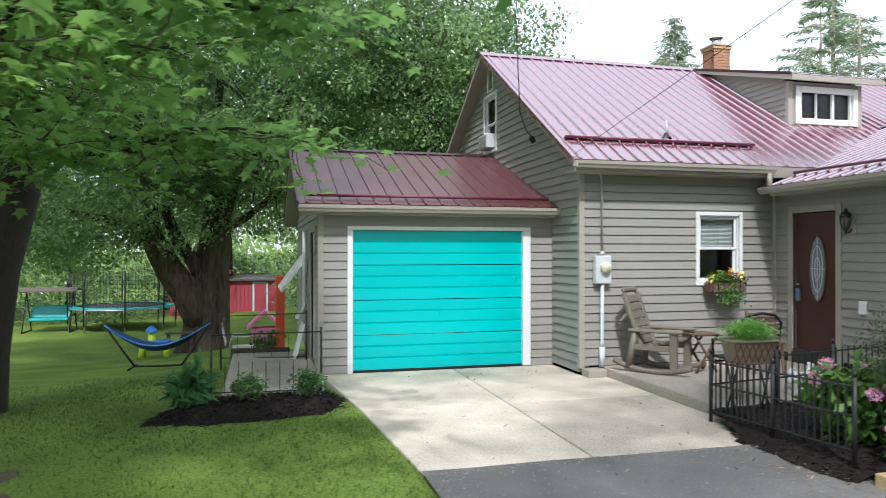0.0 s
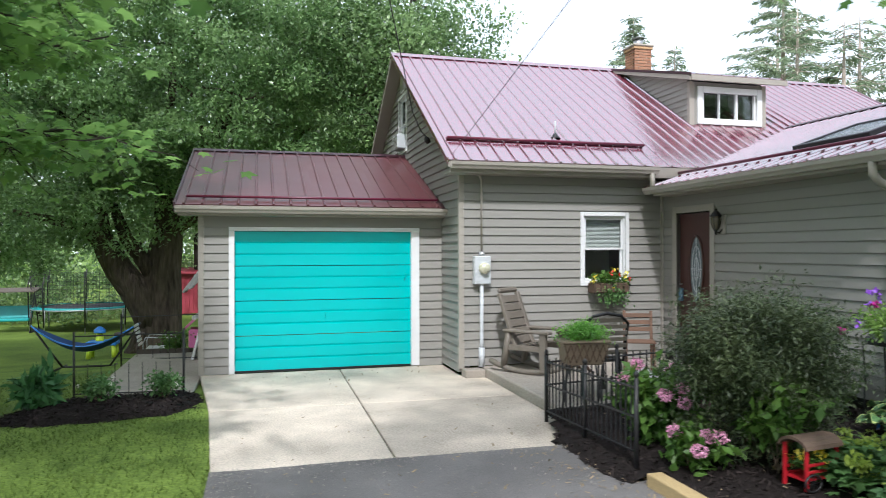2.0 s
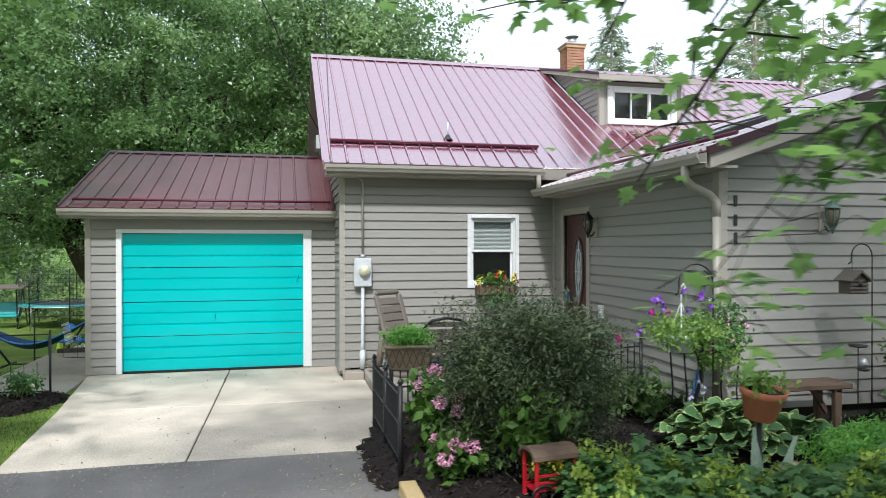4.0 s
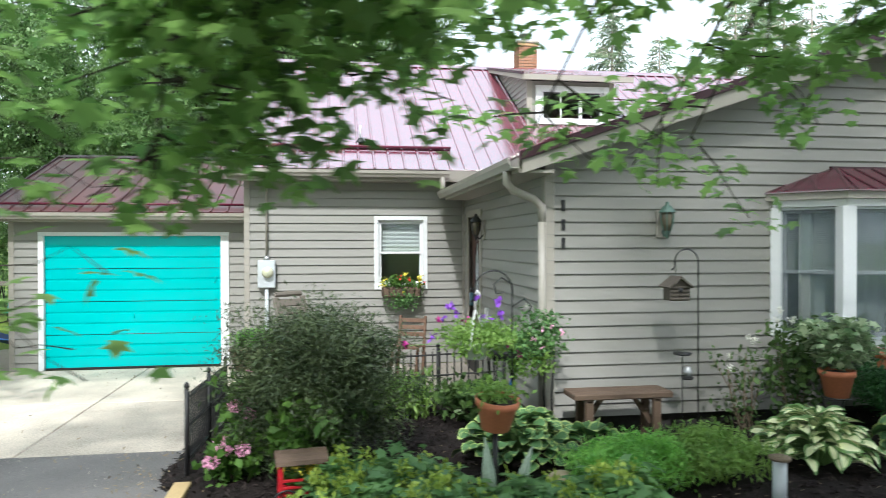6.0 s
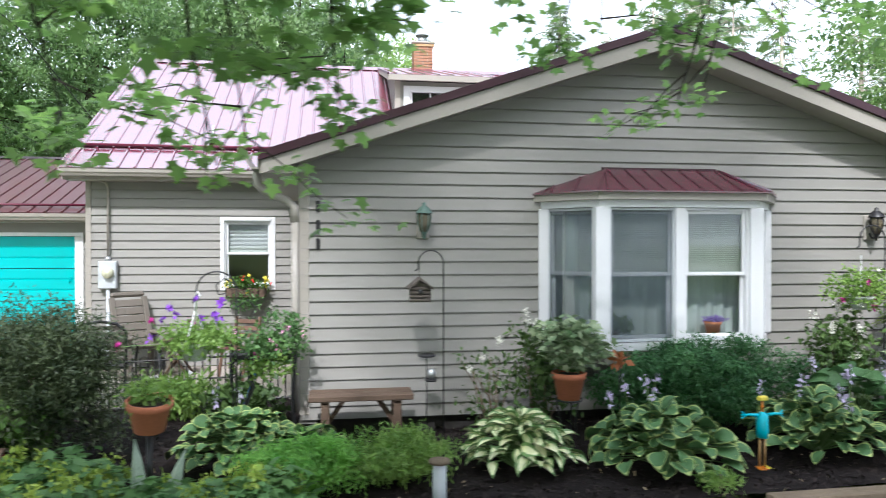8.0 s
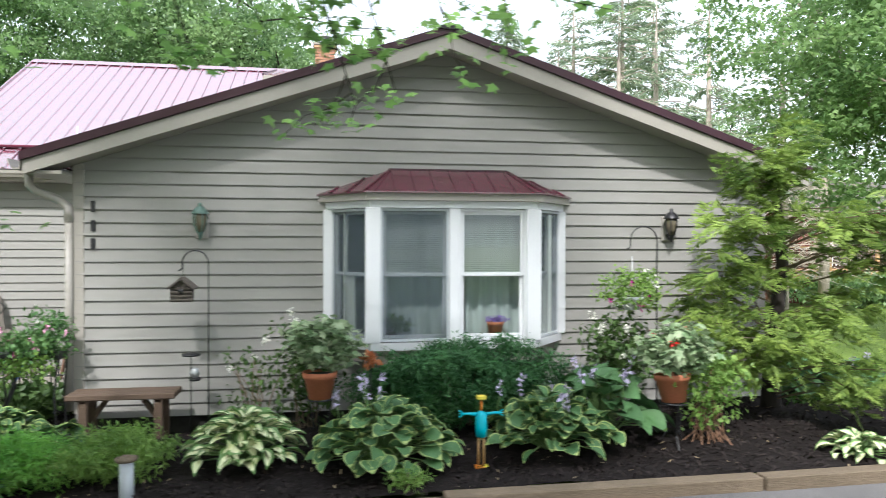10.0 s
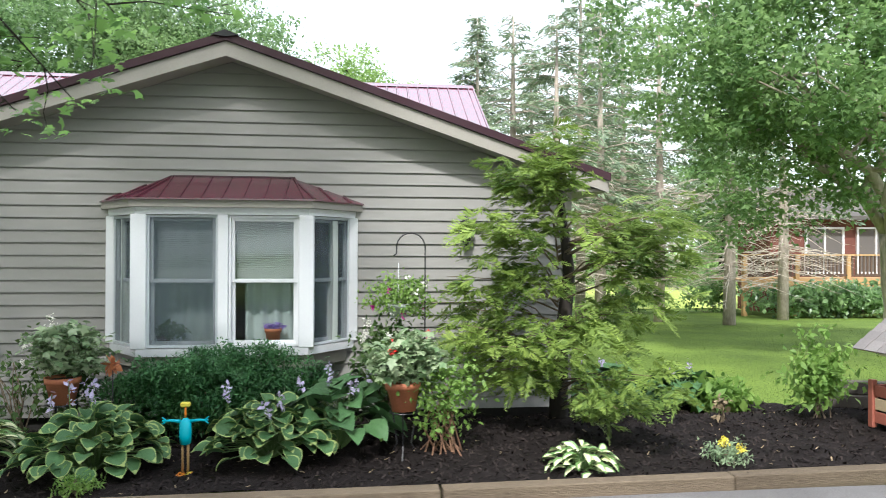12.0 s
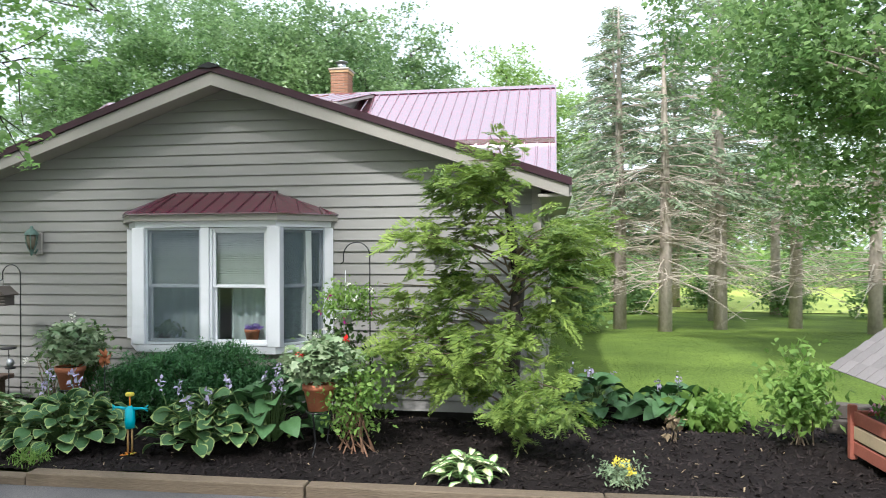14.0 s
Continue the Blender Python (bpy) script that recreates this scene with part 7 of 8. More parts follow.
for t, x, y, h in ((p2, 11.33, 4.46, 0.66), (p3, 14.37, 3.78, 0.68)):
    part("stand_ring", tubed([(0.12 * math.cos(a), 0.12 * math.sin(a), h - 0.005) for a in np.linspace(0, 2 * math.pi, 17)], 0.006, 5), M_BLACK, t)
    for k in range(3):
        a = k * 2.09 + 0.4
        part("stand_leg", tubed([(0.12 * math.cos(a), 0.12 * math.sin(a), h), (0.07 * math.cos(a), 0.07 * math.sin(a), 0.4), (0.15 * math.cos(a), 0.15 * math.sin(a), Z(x, y) - 0.05)], 0.007, 5), M_BLACK, t)


def shepherd(at, height, reach, turn, label):
    """An iron crook: a straight rod whose top curls over."""
    t = thing("shepherd_hook", label, "plant hook", at=at, turn=turn)
    pts = [(0, 0, -0.15), (0, 0, height * 0.8)] + [(reach / 2 - reach / 2 * math.cos(a), 0, height - reach / 2 + (reach / 2) * math.sin(a)) for a in np.linspace(0, math.pi * 1.05, 12)] + [(reach, 0, height - reach * 0.72), (reach + 0.03, 0, height - reach * 0.8)]
    part("rod", tubed(pts, 0.007, 6), M_BLACK, t)
    return t


h1 = shepherd((8.42, 4.80, Z(8.4, 4.8)), 1.62, 0.34, 180, "black iron shepherd hook with a hanging basket")
part("scroll", tubed([(0.0, 0, 1.50), (0.10, 0.02, 1.56), (0.17, 0.02, 1.50), (0.15, 0.02, 1.42), (0.09, 0.02, 1.43)], 0.007, 5), M_BLACK, h1)
part("scroll", tubed([(0.0, 0, 1.30), (-0.10, 0.02, 1.37), (-0.17, 0.02, 1.30), (-0.13, 0.02, 1.24)], 0.007, 5), M_BLACK, h1)
hb = thing("hanging_basket", "white hanging pot of purple petunias", "hanging plant", at=(8.08, 4.76, 0))
part("hanger", tubed([(0, 0, 1.60), (0.02, 0, 1.63), (0.04, 0, 1.60), (0.0, 0, 1.54), (0.0, 0, 1.46)], 0.008, 6), M_WHITE, hb)
for k in range(3):
    a = k * 2.09
    part("hanger_strap", tubed([(0, 0, 1.47), (0.12 * math.cos(a), 0.12 * math.sin(a), 1.17)], 0.006, 5), M_WHITE, hb)
pot(hb, 0.13, 0.15, (0, 0, 1.04), 0, M_WHITE)
foliage(hb, (0.02, 0, 1.22), (0.38, 0.30, 0.13), 110, 16, 0.045, M_LIGHTGREEN, 4, 0.06, flowers=[(M_PURPLE, 3, 0.06), (M_MAGENTA, 2, 0.06)])
rp = np.random.default_rng(77)
for dx, dz, mt, fs in ((-0.22, 1.50, M_PURPLE, 0.075), (0.22, 1.52, M_PURPLE, 0.085), (0.19, 1.45, M_PURPLE, 0.075), (0.02, 1.58, M_PURPLE, 0.06), (-0.28, 1.40, M_PURPLE, 0.06), (-0.34, 1.40, M_MAGENTA, 0.055), (-0.62, 1.18, M_MAGENTA, 0.075), (0.05, 1.40, M_PURPLE, 0.06), (-0.16, 1.44, M_PURPLE, 0.05)):
    y, fs = rp.uniform(-0.15, 0.05), fs * 0.75
    part("flower_stem", tubed([(dx * 0.4, y * 0.5, 1.18), (dx * 0.8, y, 0.4 * 1.18 + 0.6 * dz), (dx, y, dz - 0.01)], 0.004, 4), M_STALK, hb)
    v, f = scatter(STAR[0], STAR[1], np.array((dx, y, dz)) + rp.normal(0, fs * 0.25, (7, 3)), rotations(7, 0.1, rp), rp.uniform(fs * 0.7, fs, 7))
    part("bloom", arr_mesh(v, f, mt), None, hb, kind="stuff")
ps = thing("plant_stand", "black wire plant stand with a trough of trailing flowers", "plant stand", at=(8.62, 5.22, 0))
for x in (-0.3, 0.28):
    for y in (-0.12, 0.12):
        part("leg", tubed([(x, y, Z(8.6, 5.2) - 0.05), (x * 0.9, y, 0.6), (x, y, 0.95)], 0.009, 5), M_BLACK, ps)
part("trough", boxed(-0.30, 0.30, -0.11, 0.11, 0.95, 1.03, 0.015), M_BLACK, ps)
foliage(ps, (0.04, -0.05, 1.10), (0.36, 0.2, 0.16), 90, 15, 0.045, M_MANTLE, 5, 0.06, flowers=[(M_MAGENTA, 3, 0.05), (M_PINK, 3, 0.05)])
foliage(ps, (0.18, -0.04, 1.26), (0.20, 0.16, 0.18), 44, 13, 0.045, M_MANTLE, 15, 0.06, flowers=[(M_WHITEB, 2, 0.03), (M_PINK, 4, 0.04), (M_YELLOW, 3, 0.03)])
foliage(ps, (0.02, -0.16, 0.92), (0.34, 0.06, 0.14), 40, 12, 0.045, M_LIGHTGREEN, 25, 0.05)
part("stand_stem", tubed([(-0.30, -0.1, 0.2), (-0.12, -0.1, 0.32), (-0.18, -0.1, 0.52), (-0.10, -0.1, 0.72), (-0.14, -0.1, 0.95)], 0.022, 6), M_BLACK, ps)
h2 = shepherd((14.62, 4.62, Z(14.6, 4.6)), 1.90, 0.28, 180, "black iron shepherd hook by the wall")
hb2 = thing("hanging_basket", "pale hanging basket of trailing petunias", "hanging plant", at=(14.36, 4.62, 0))
part("hanger", tubed([(0, 0, 1.93), (0, 0, 1.50)], 0.005, 5), M_WHITE, hb2)
pot(hb2, 0.11, 0.13, (0, 0, 1.40), 0, M_WHITE)
foliage(hb2, (0, 0, 1.60), (0.32, 0.26, 0.22), 90, 15, 0.042, M_LIGHTGREEN, 6, 0.07, flowers=[(M_WHITEB, 6, 0.05), (M_MAGENTA, 4, 0.05)])
h3 = shepherd((10.28, 4.98, Z(10.3, 5.0)), 1.75, 0.24, 180, "thin green shepherd hook holding a birdhouse")

# ---- birdhouse, bench, small garden things ----
M_GREYWOOD = surf("grey_wood", (0.095, 0.08, 0.066), 0.3, 3, 50, 0.85, 0.5, stretch=(0.4, 2, 2), piece=0.4)
M_BROWNWOOD = surf("brown_wood", (0.105, 0.068, 0.045), 0.3, 3, 50, 0.8, 0.4, stretch=(0.4, 2, 2), piece=0.4)
bhs = thing("birdhouse", "weathered dark grey log birdhouse with a steep roof", "birdhouse", at=(10.05, 4.98, 1.50))
part("body", prism(bmesh.new(), [(-0.085, 0), (0.085, 0), (0.085, 0.14), (0, 0.205), (-0.085, 0.14)], "y", -0.075, 0.075), M_GREYWOOD, bhs)
for k in range(4):
    part("log", tubed([(-0.098, -0.078, 0.018 + 0.035 * k), (0.098, -0.078, 0.018 + 0.035 * k)], 0.018, 6), M_GREYWOOD, bhs)
for sg in (-1, 1):
    part("roof_board", prism(bmesh.new(), [(0, 0.208), (sg * 0.115, 0.118), (sg * 0.124, 0.130), (0, 0.232)], "y", -0.12, 0.10), M_GREYWOOD, bhs)
part("entry", lathe([(0.0, 0), (0.024, 0), (0.024, 0.004), (0.0, 0.004)], 14, False), M_BLACK, bhs).matrix_basis = pose(0.0, -0.102, 0.10, 90)
part("perch", tubed([(0.0, -0.09, 0.05), (0.0, -0.14, 0.05)], 0.006, 6), M_GREYWOOD, bhs)
part("hanger", tubed([(0, 0, 0.22), (0, 0, 0.36)], 0.003, 5), M_BLACK, bhs)

bench = thing("bench", "rustic brown wooden garden bench by the siding", "bench", at=(9.51, 5.06, 0))
for k, y in enumerate((-0.11, 0.0, 0.11)):
    part("seat_board", boxed(-0.48, 0.48, y - 0.052, y + 0.052, 0.60, 0.655, 0.008), M_BROWNWOOD, bench)
for x in (-0.33, 0.33):
    for y in (-0.12, 0.12):
        part("leg", boxed(x - 0.038, x + 0.038, y - 0.030, y + 0.030, 0.12, 0.60, 0.008), M_BROWNWOOD, bench)
    part("brace", tubed([(x, 0, 0.34), (x * 0.45, 0, 0.60)], 0.03, 4), M_BROWNWOOD, bench)
    part("crosspiece", boxed(x - 0.04, x + 0.04, -0.15, 0.15, 0.57, 0.613, 0.004), M_BROWNWOOD, bench)

feeder = thing("rain_gauge", "small dark garden feeder on a thin rod", "feeder", at=(10.12, 4.98, 0))
part("rod", tubed([(0, 0, Z(10.1, 5) - 0.05), (0, 0, 1.0)], 0.006, 6), M_BLACK, feeder)
part("tray", lathe([(0.0, 0.0), (0.08, 0.0), (0.085, 0.018), (0.0, 0.02)], 14, False), M_BLACK, feeder).matrix_basis = pose(0, 0, 0.985)
part("globe", lathe([(0.0, 0.0), (0.04, 0.03), (0.045, 0.06), (0.03, 0.10), (0.0, 0.11)], 12, False), M_METAL, feeder).matrix_basis = pose(0.04, -0.02, 0.77)
part("saucer", lathe([(0.0, 0.0), (0.05, 0.0), (0.06, 0.02), (0.0, 0.02)], 12, False), M_BLACK, feeder).matrix_basis = pose(0.04, -0.02, 0.755)

boll = thing("garden_post", "short grey post with a flat cap in the bed", "post", at=(10.0, 3.35, 0))
part("post", tubed([(0, 0, 0.12), (0, 0, 0.50)], 0.048, 12), M_SASHGREY, boll)
part("cap", lathe([(0.0, 0), (0.075, 0.0), (0.078, 0.02), (0.03, 0.035), (0.0, 0.035)], 14, False), M_TIMBER, boll).matrix_basis = pose(0, 0, 0.50)
stone = thing("garden_stone", "tan rounded stone in the bed", "stone", at=(8.62, 4.05, Z(8.6, 4.05)))
part("rock", lathe([(0.0, -0.02), (0.11, 0.0), (0.12, 0.04), (0.07, 0.08), (0.0, 0.09)], 9, False), surf("tan_stone", (0.40, 0.33, 0.22), 0.2, 9, 60, 0.85, 0.4), stone)

# toy garden figure, made as one plain shape in four colours
M_TURQ = surf("turquoise_paint", (0.0, 0.42, 0.52), 0.1, 6, 40, 0.4, 0.05)
M_ORANGE = surf("orange_paint", (0.75, 0.24, 0.02), 0.1, 6, 40, 0.4, 0.05)
M_TAN = surf("bamboo", (0.40, 0.25, 0.10), 0.2, 6, 40, 0.6, 0.1)
bm = bmesh.new()
tube(bm, [(0, 0, 0.33), (0, 0, 0.42), (0.0, 0, 0.56), (0, 0, 0.60)], [0.055, 0.062, 0.058, 0.02], 12)
tube(bm, [(-0.05, 0, 0.565), (-0.15, 0, 0.575), (-0.20, 0, 0.57)], [0.02, 0.014, 0.012], 8)
tube(bm, [(0.05, 0, 0.565), (0.15, 0, 0.575), (0.20, 0, 0.57)], [0.02, 0.014, 0.012], 8)
for s in (-1, 1):
    for dz in (-0.035, 0, 0.035):
        tube(bm, [(s * 0.19, 0, 0.57), (s * 0.235, 0, 0.575 + dz)], 0.008, 5)
nb = len(bm.faces)
for x in (-0.028, 0.028):
    tube(bm, [(x, 0, 0.03), (x, 0, 0.34)], 0.013, 8)
nl = len(bm.faces)
for x in (-0.04, 0.04):
    box(bm, x - 0.035, x + 0.035, -0.10, 0.03, 0.0, 0.03, 0.008)
nf = len(bm.faces)
tube(bm, [(0, 0, 0.59), (0, 0, 0.72)], [0.012, 0.01], 6)
box(bm, -0.05, 0.05, -0.03, 0.03, 0.715, 0.765, 0.012)
bm.faces.ensure_lookup_table()
for i, fc in enumerate(bm.faces):
    fc.material_index = 0 if i < nb else 1 if i < nl else 2 if i < nf else 3
me = mesh_of(bm, M_TURQ)
for mt in (M_TAN, M_ORANGE, M_YELLOW):
    me.materials.append(mt)
fig = tagged(new("garden_figure", me), "turquoise, yellow and orange painted garden ornament", "ornament")
fig.matrix_basis = pose(12.62, 3.57, Z(12.62, 3.57) - 0.005) @ Matrix.Scale(0.76, 4)

stake = thing("garden_stake", "orange and yellow flower ornament on a stake", "ornament", at=(11.78, 4.40, 0))
part("rod", tubed([(0, 0, 0.15), (0, 0, 0.98)], 0.006, 6), M_BLACK, stake)
v, f = scatter(KITE[0], KITE[1], np.tile((0, 0, 1.0), (26, 1)) + np.random.default_rng(3).normal(0, 0.015, (26, 3)), rotations(26, 0.0, np.random.default_rng(4)), np.random.default_rng(5).uniform(0.06, 0.11, 26))
part("petals", arr_mesh(v, f, surf("rusty_orange", (0.42, 0.15, 0.06), 0.3, 20, 60, 0.5, 0.1, island=0.8)), None, stake)

# little red cart with flowers
M_REDP = surf("red_paint", (0.40, 0.012, 0.02), 0.2, 6, 40, 0.4, 0.1)
cart = thing("flower_cart", "small red wooden cart planter with yellow flowers", "planter", at=(6.62, 4.16, Z(6.62, 4.16) + 0.01), turn=8)
for z in (0.10, 0.17, 0.24):
    part("rail", boxed(-0.17, 0.17, -0.12, -0.10, z, z + 0.03, 0.004), M_REDP, cart)
    part("rail", boxed(-0.17, 0.17, 0.10, 0.12, z, z + 0.03, 0.004), M_REDP, cart)
for x in (-0.16, 0.16):
    for y in (-0.11, 0.11):
        part("post", boxed(x - 0.014, x + 0.014, y - 0.014, y + 0.014, 0.0, 0.44, 0.003), M_REDP, cart)
part("bed", boxed(-0.16, 0.16, -0.10, 0.10, 0.09, 0.11), M_REDP, cart)
part("canopy", prism(bmesh.new(), [(0.15 * math.cos(a), 0.42 + 0.11 * math.sin(a)) for a in np.linspace(math.pi, 0, 9)] + [(0.13 * math.cos(a), 0.41 + 0.09 * math.sin(a)) for a in np.linspace(0, math.pi, 9)], "x", -0.20, 0.20), M_BROWNWOOD, cart)
cart.matrix_basis = cart.matrix_basis @ Matrix.Diagonal((0.95, 0.85, 0.72, 1.0))
for x in (-0.10, 0.20):
    wv = part("wheel", tubed([(0.085 * math.cos(a), 0, 0.085 * math.sin(a)) for a in np.linspace(0, 2 * math.pi, 19)], 0.010, 6), M_BLACK, cart)
    wv.matrix_basis = pose(x - 0.02, -0.14, 0.085)
    for k in range(4):
        a = k * math.pi / 4
        part("spoke", tubed([(0.08 * math.cos(a), 0, 0.08 * math.sin(a)), (-0.08 * math.cos(a), 0, -0.08 * math.sin(a))], 0.004, 4), M_BLACK, wv)
foliage(cart, (0, 0, 0.26), (0.15, 0.09, 0.09), 24, 12, 0.05, M_HYDR, 8, 0.04, flowers=[(M_YELLOW, 16, 0.075)])

# window box
wb = thing("window_box", "wire window box of trailing yellow and red flowers", "window box", at=(7.90, 9.64, 0))
part("trough", boxed(-0.30, 0.30, -0.11, 0.12, 1.20, 1.36, 0.02), M_BROWNWOOD, wb)
for x in np.linspace(-0.29, 0.29, 7):
    part("wire", tubed([(x, -0.12, 1.38), (x, -0.125, 1.28), (x, -0.09, 1.19)], 0.005, 4), M_BLACK, wb)
foliage(wb, (0.02, -0.03, 1.40), (0.34, 0.13, 0.12), 60, 14, 0.05, M_HYDR, 9, 0.05, flowers=[(M_YELLOW, 11, 0.07), (M_REDB, 4, 0.055)])
foliage(wb, (0.02, -0.12, 1.18), (0.32, 0.06, 0.14), 40, 12, 0.045, M_MANTLE, 10, 0.05)

# ---- porch things ----
M_GREYPLASTIC = surf("grey_brown_resin", (0.155, 0.135, 0.11), 0.15, 3, 60, 0.55, 0.15, piece=0.2)
rock = thing("rocking_chair", "weathered grey-brown slatted rocking chair on the porch", "rocking chair", at=(6.50, 9.12, 0.13), turn=-52)
for k in range(6):
    part("seat_slat", boxed(-0.22 + 0.085 * k, -0.145 + 0.085 * k, -0.25, 0.25, 0.36 + 0.018 * k, 0.385 + 0.018 * k, 0.006), M_GREYPLASTIC, rock)
bk = pose(-0.22, 0, 0.36, 0, -20, 0)
back = part("backrest", boxed(-0.028, 0.028, -0.28, -0.20, 0.0, 0.80, 0.010), M_GREYPLASTIC, rock)
back.matrix_basis = bk
part("back_post", boxed(-0.028, 0.028, 0.20, 0.28, 0.0, 0.80, 0.010), M_GREYPLASTIC, back)
for k in range(6):
    part("back_slat", boxed(-0.018, 0.018, -0.20, 0.20, 0.04 + 0.122 * k, 0.148 + 0.122 * k, 0.008), M_GREYPLASTIC, back)
part("top_rail", boxed(-0.03, 0.03, -0.25, 0.25, 0.80, 0.88, 0.025), M_GREYPLASTIC, back)
for y in (-0.29, 0.29):
    part("arm", boxed(-0.38, 0.36, y - 0.065, y + 0.065, 0.575, 0.615, 0.012), M_GREYPLASTIC, rock)
    part("front_leg", boxed(0.20, 0.30, y - 0.035, y + 0.035, 0.05, 0.575, 0.008), M_GREYPLASTIC, rock)
    part("back_leg", tubed([(-0.40, y, 0.06), (-0.30, y, 0.58)], 0.05, 6), M_GREYPLASTIC, rock)
    pts = [(-0.62 + 1.12 * u, y, 0.03 + 0.42 * (u - 0.52) ** 2) for u in np.linspace(0, 1, 10)]
    part("rocker", tubed(pts, 0.042, 6), M_GREYPLASTIC, rock)
    part("side_rail", boxed(-0.34, 0.27, y - 0.02, y + 0.02, 0.32, 0.40, 0.006), M_GREYPLASTIC, rock)

tbl = thing("side_table", "small dark red-brown folding side table", "side table", at=(7.02, 9.0, 0.13))
for k in range(5):
    part("top_slat", boxed(-0.20, 0.20, -0.2 + 0.083 * k, -0.13 + 0.083 * k, 0.53, 0.55, 0.004), M_BROWNWOOD, tbl)
for y in (-0.16, 0.16):
    part("leg", tubed([(-0.18, y, 0.0), (0.17, y, 0.53)], 0.018, 6), M_BROWNWOOD, tbl)
    part("leg", tubed([(0.18, y + 0.03, 0.0), (-0.17, y + 0.03, 0.53)], 0.018, 6), M_BROWNWOOD, tbl)

ch2 = thing("patio_chair", "dark metal patio chair with a curved slatted back", "chair", at=(6.55, 7.28, 0.13))
part("seat", boxed(-0.25, 0.25, -0.02, 0.46, 0.42, 0.45, 0.012), M_BLACK, ch2)
part("back_frame", tubed([(-0.26, -0.02, 0.42), (-0.28, -0.10, 0.88), (-0.18, -0.12, 0.97), (0, -0.12, 1.0), (0.18, -0.12, 0.97), (0.28, -0.10, 0.88), (0.26, -0.02, 0.42)], 0.018, 8), M_BLACK, ch2)
for k in range(6):
    z = 0.52 + 0.075 * k
    part("back_slat", boxed(-0.27, 0.27, -0.09 - 0.012 * k * 0.3, -0.078 - 0.012 * k * 0.3, z, z + 0.05, 0.004), M_GREYPLASTIC, ch2)
for x in (-0.24, 0.24):
    for y in (0.0, 0.44):
        part("leg", tubed([(x, y, 0.43), (x * 1.08, y * 1.05 - 0.01, 0.0)], 0.014, 6), M_BLACK, ch2)
    part("arm", tubed([(x * 1.12, -0.08, 0.68), (x * 1.15, 0.2, 0.66), (x * 1.12, 0.42, 0.64), (x, 0.44, 0.43)], 0.016, 6), M_BLACK, ch2)

M_STONEWARE = surf("basket_weave", (0.22, 0.17, 0.12), 0.25, 8, 60, 0.8, 0.4)
plan = thing("planter", "rectangular lattice planter of bright feathery greens on a stand", "planter", at=(6.02, 6.72, 0.0), turn=-4)
prof = bmesh.new()
box(prof, -0.25, 0.25, -0.13, 0.13, 0.64, 0.88, 0.01)
for vtx in prof.verts:
    k = 0.80 + 0.20 * (vtx.co.z - 0.64) / 0.24
    vtx.co.x *= k
    vtx.co.y *= k
part("trough", prof, M_STONEWARE, plan)
part("rim", boxed(-0.275, 0.275, -0.155, 0.155, 0.87, 0.905, 0.012), M_STONEWARE, plan)
for k in range(7):
    x = -0.22 + 0.073 * k
    part("lattice", tubed([(x - 0.035, -0.117, 0.67), (x + 0.035, -0.136, 0.86)], 0.006, 4), M_BROWNWOOD, plan)
    part("lattice", tubed([(x + 0.035, -0.119, 0.67), (x - 0.035, -0.138, 0.86)], 0.006, 4), M_BROWNWOOD, plan)
for x in (-0.19, 0.19):
    part("stand_leg", tubed([(x, -0.1, 0.64), (x * 1.1, 0.1, 0.06)], 0.012, 6), M_BLACK, plan)
    part("stand_leg", tubed([(x, 0.1, 0.64), (x * 1.1, -0.1, 0.06)], 0.012, 6), M_BLACK, plan)
foliage(plan, (0, 0, 0.98), (0.27, 0.16, 0.12), 110, 26, 0.05, M_FERN, 11, 0.05, NEEDLES)


def iron_fence(label, a, b, za, zb, height, spacing, posts, rails=(0.12, 0.55, 0.92), finial=True, bar=0.009, tall=True):
    """Iron fence panels from a to b on sloping ground: posts, level rails, and pickets."""
    t = thing("iron_fence", label, "fence")
    A, B = Vector((*a, za)), Vector((*b, zb))
    L = (B - A).length
    for u in posts:
        p = A.lerp(B, u)
        part("post", tubed([p + Vector((0, 0, -0.12)), p + Vector((0, 0, height * 1.04))], 0.022 if finial else 0.016, 6), M_BLACK, t)
        if finial:
            part("finial", lathe([(0.012, 0), (0.026, 0.02), (0.020, 0.045), (0.0, 0.065)], 8, False), M_BLACK, t).matrix_basis = Matrix.Translation(p + Vector((0, 0, height * 1.04)))
    for h in rails:
        part("rail", tubed([A + Vector((0, 0, height * h)), B + Vector((0, 0, height * h))], 0.011 if finial else 0.009, 5), M_BLACK, t)
    n = int(L / spacing)
    d = (B - A).normalized()
    bm = tubed([Vector((0, 0, 0.05)), Vector((0, 0, height * (0.98 if tall else 0.55)))], bar, 5)
    me = mesh_of(bm, M_BLACK)
    for k in range(1, n):
        ob = part("picket", me, None, t)
        ob.matrix_basis = Matrix.Translation(A.lerp(B, k / n))
    return t


iron_fence("low black iron fence beside the concrete apron", (5.67, 6.88), (5.64, 4.96), 0.04, 0.13, 0.66, 0.085, (0, 0.5, 1))
iron_fence("low black iron fence along the porch edge", (5.70, 6.885), (8.86, 6.885), 0.04, 0.16, 0.66, 0.085, (0.26, 0.5, 0.75, 1))
iron_fence("thin dark iron fence before the patio", (0.32, 9.80), (1.70, 9.42), -0.08, -0.03, 0.86, 0.165, (0, 1), (0.1, 0.97), False, 0.005, False)
iron_fence("thin dark iron fence behind the patio", (0.25, 13.4), (1.70, 12.5), -0.16, -0.06, 0.86, 0.3, (0, 1), (0.1, 0.97), False, 0.005, False)

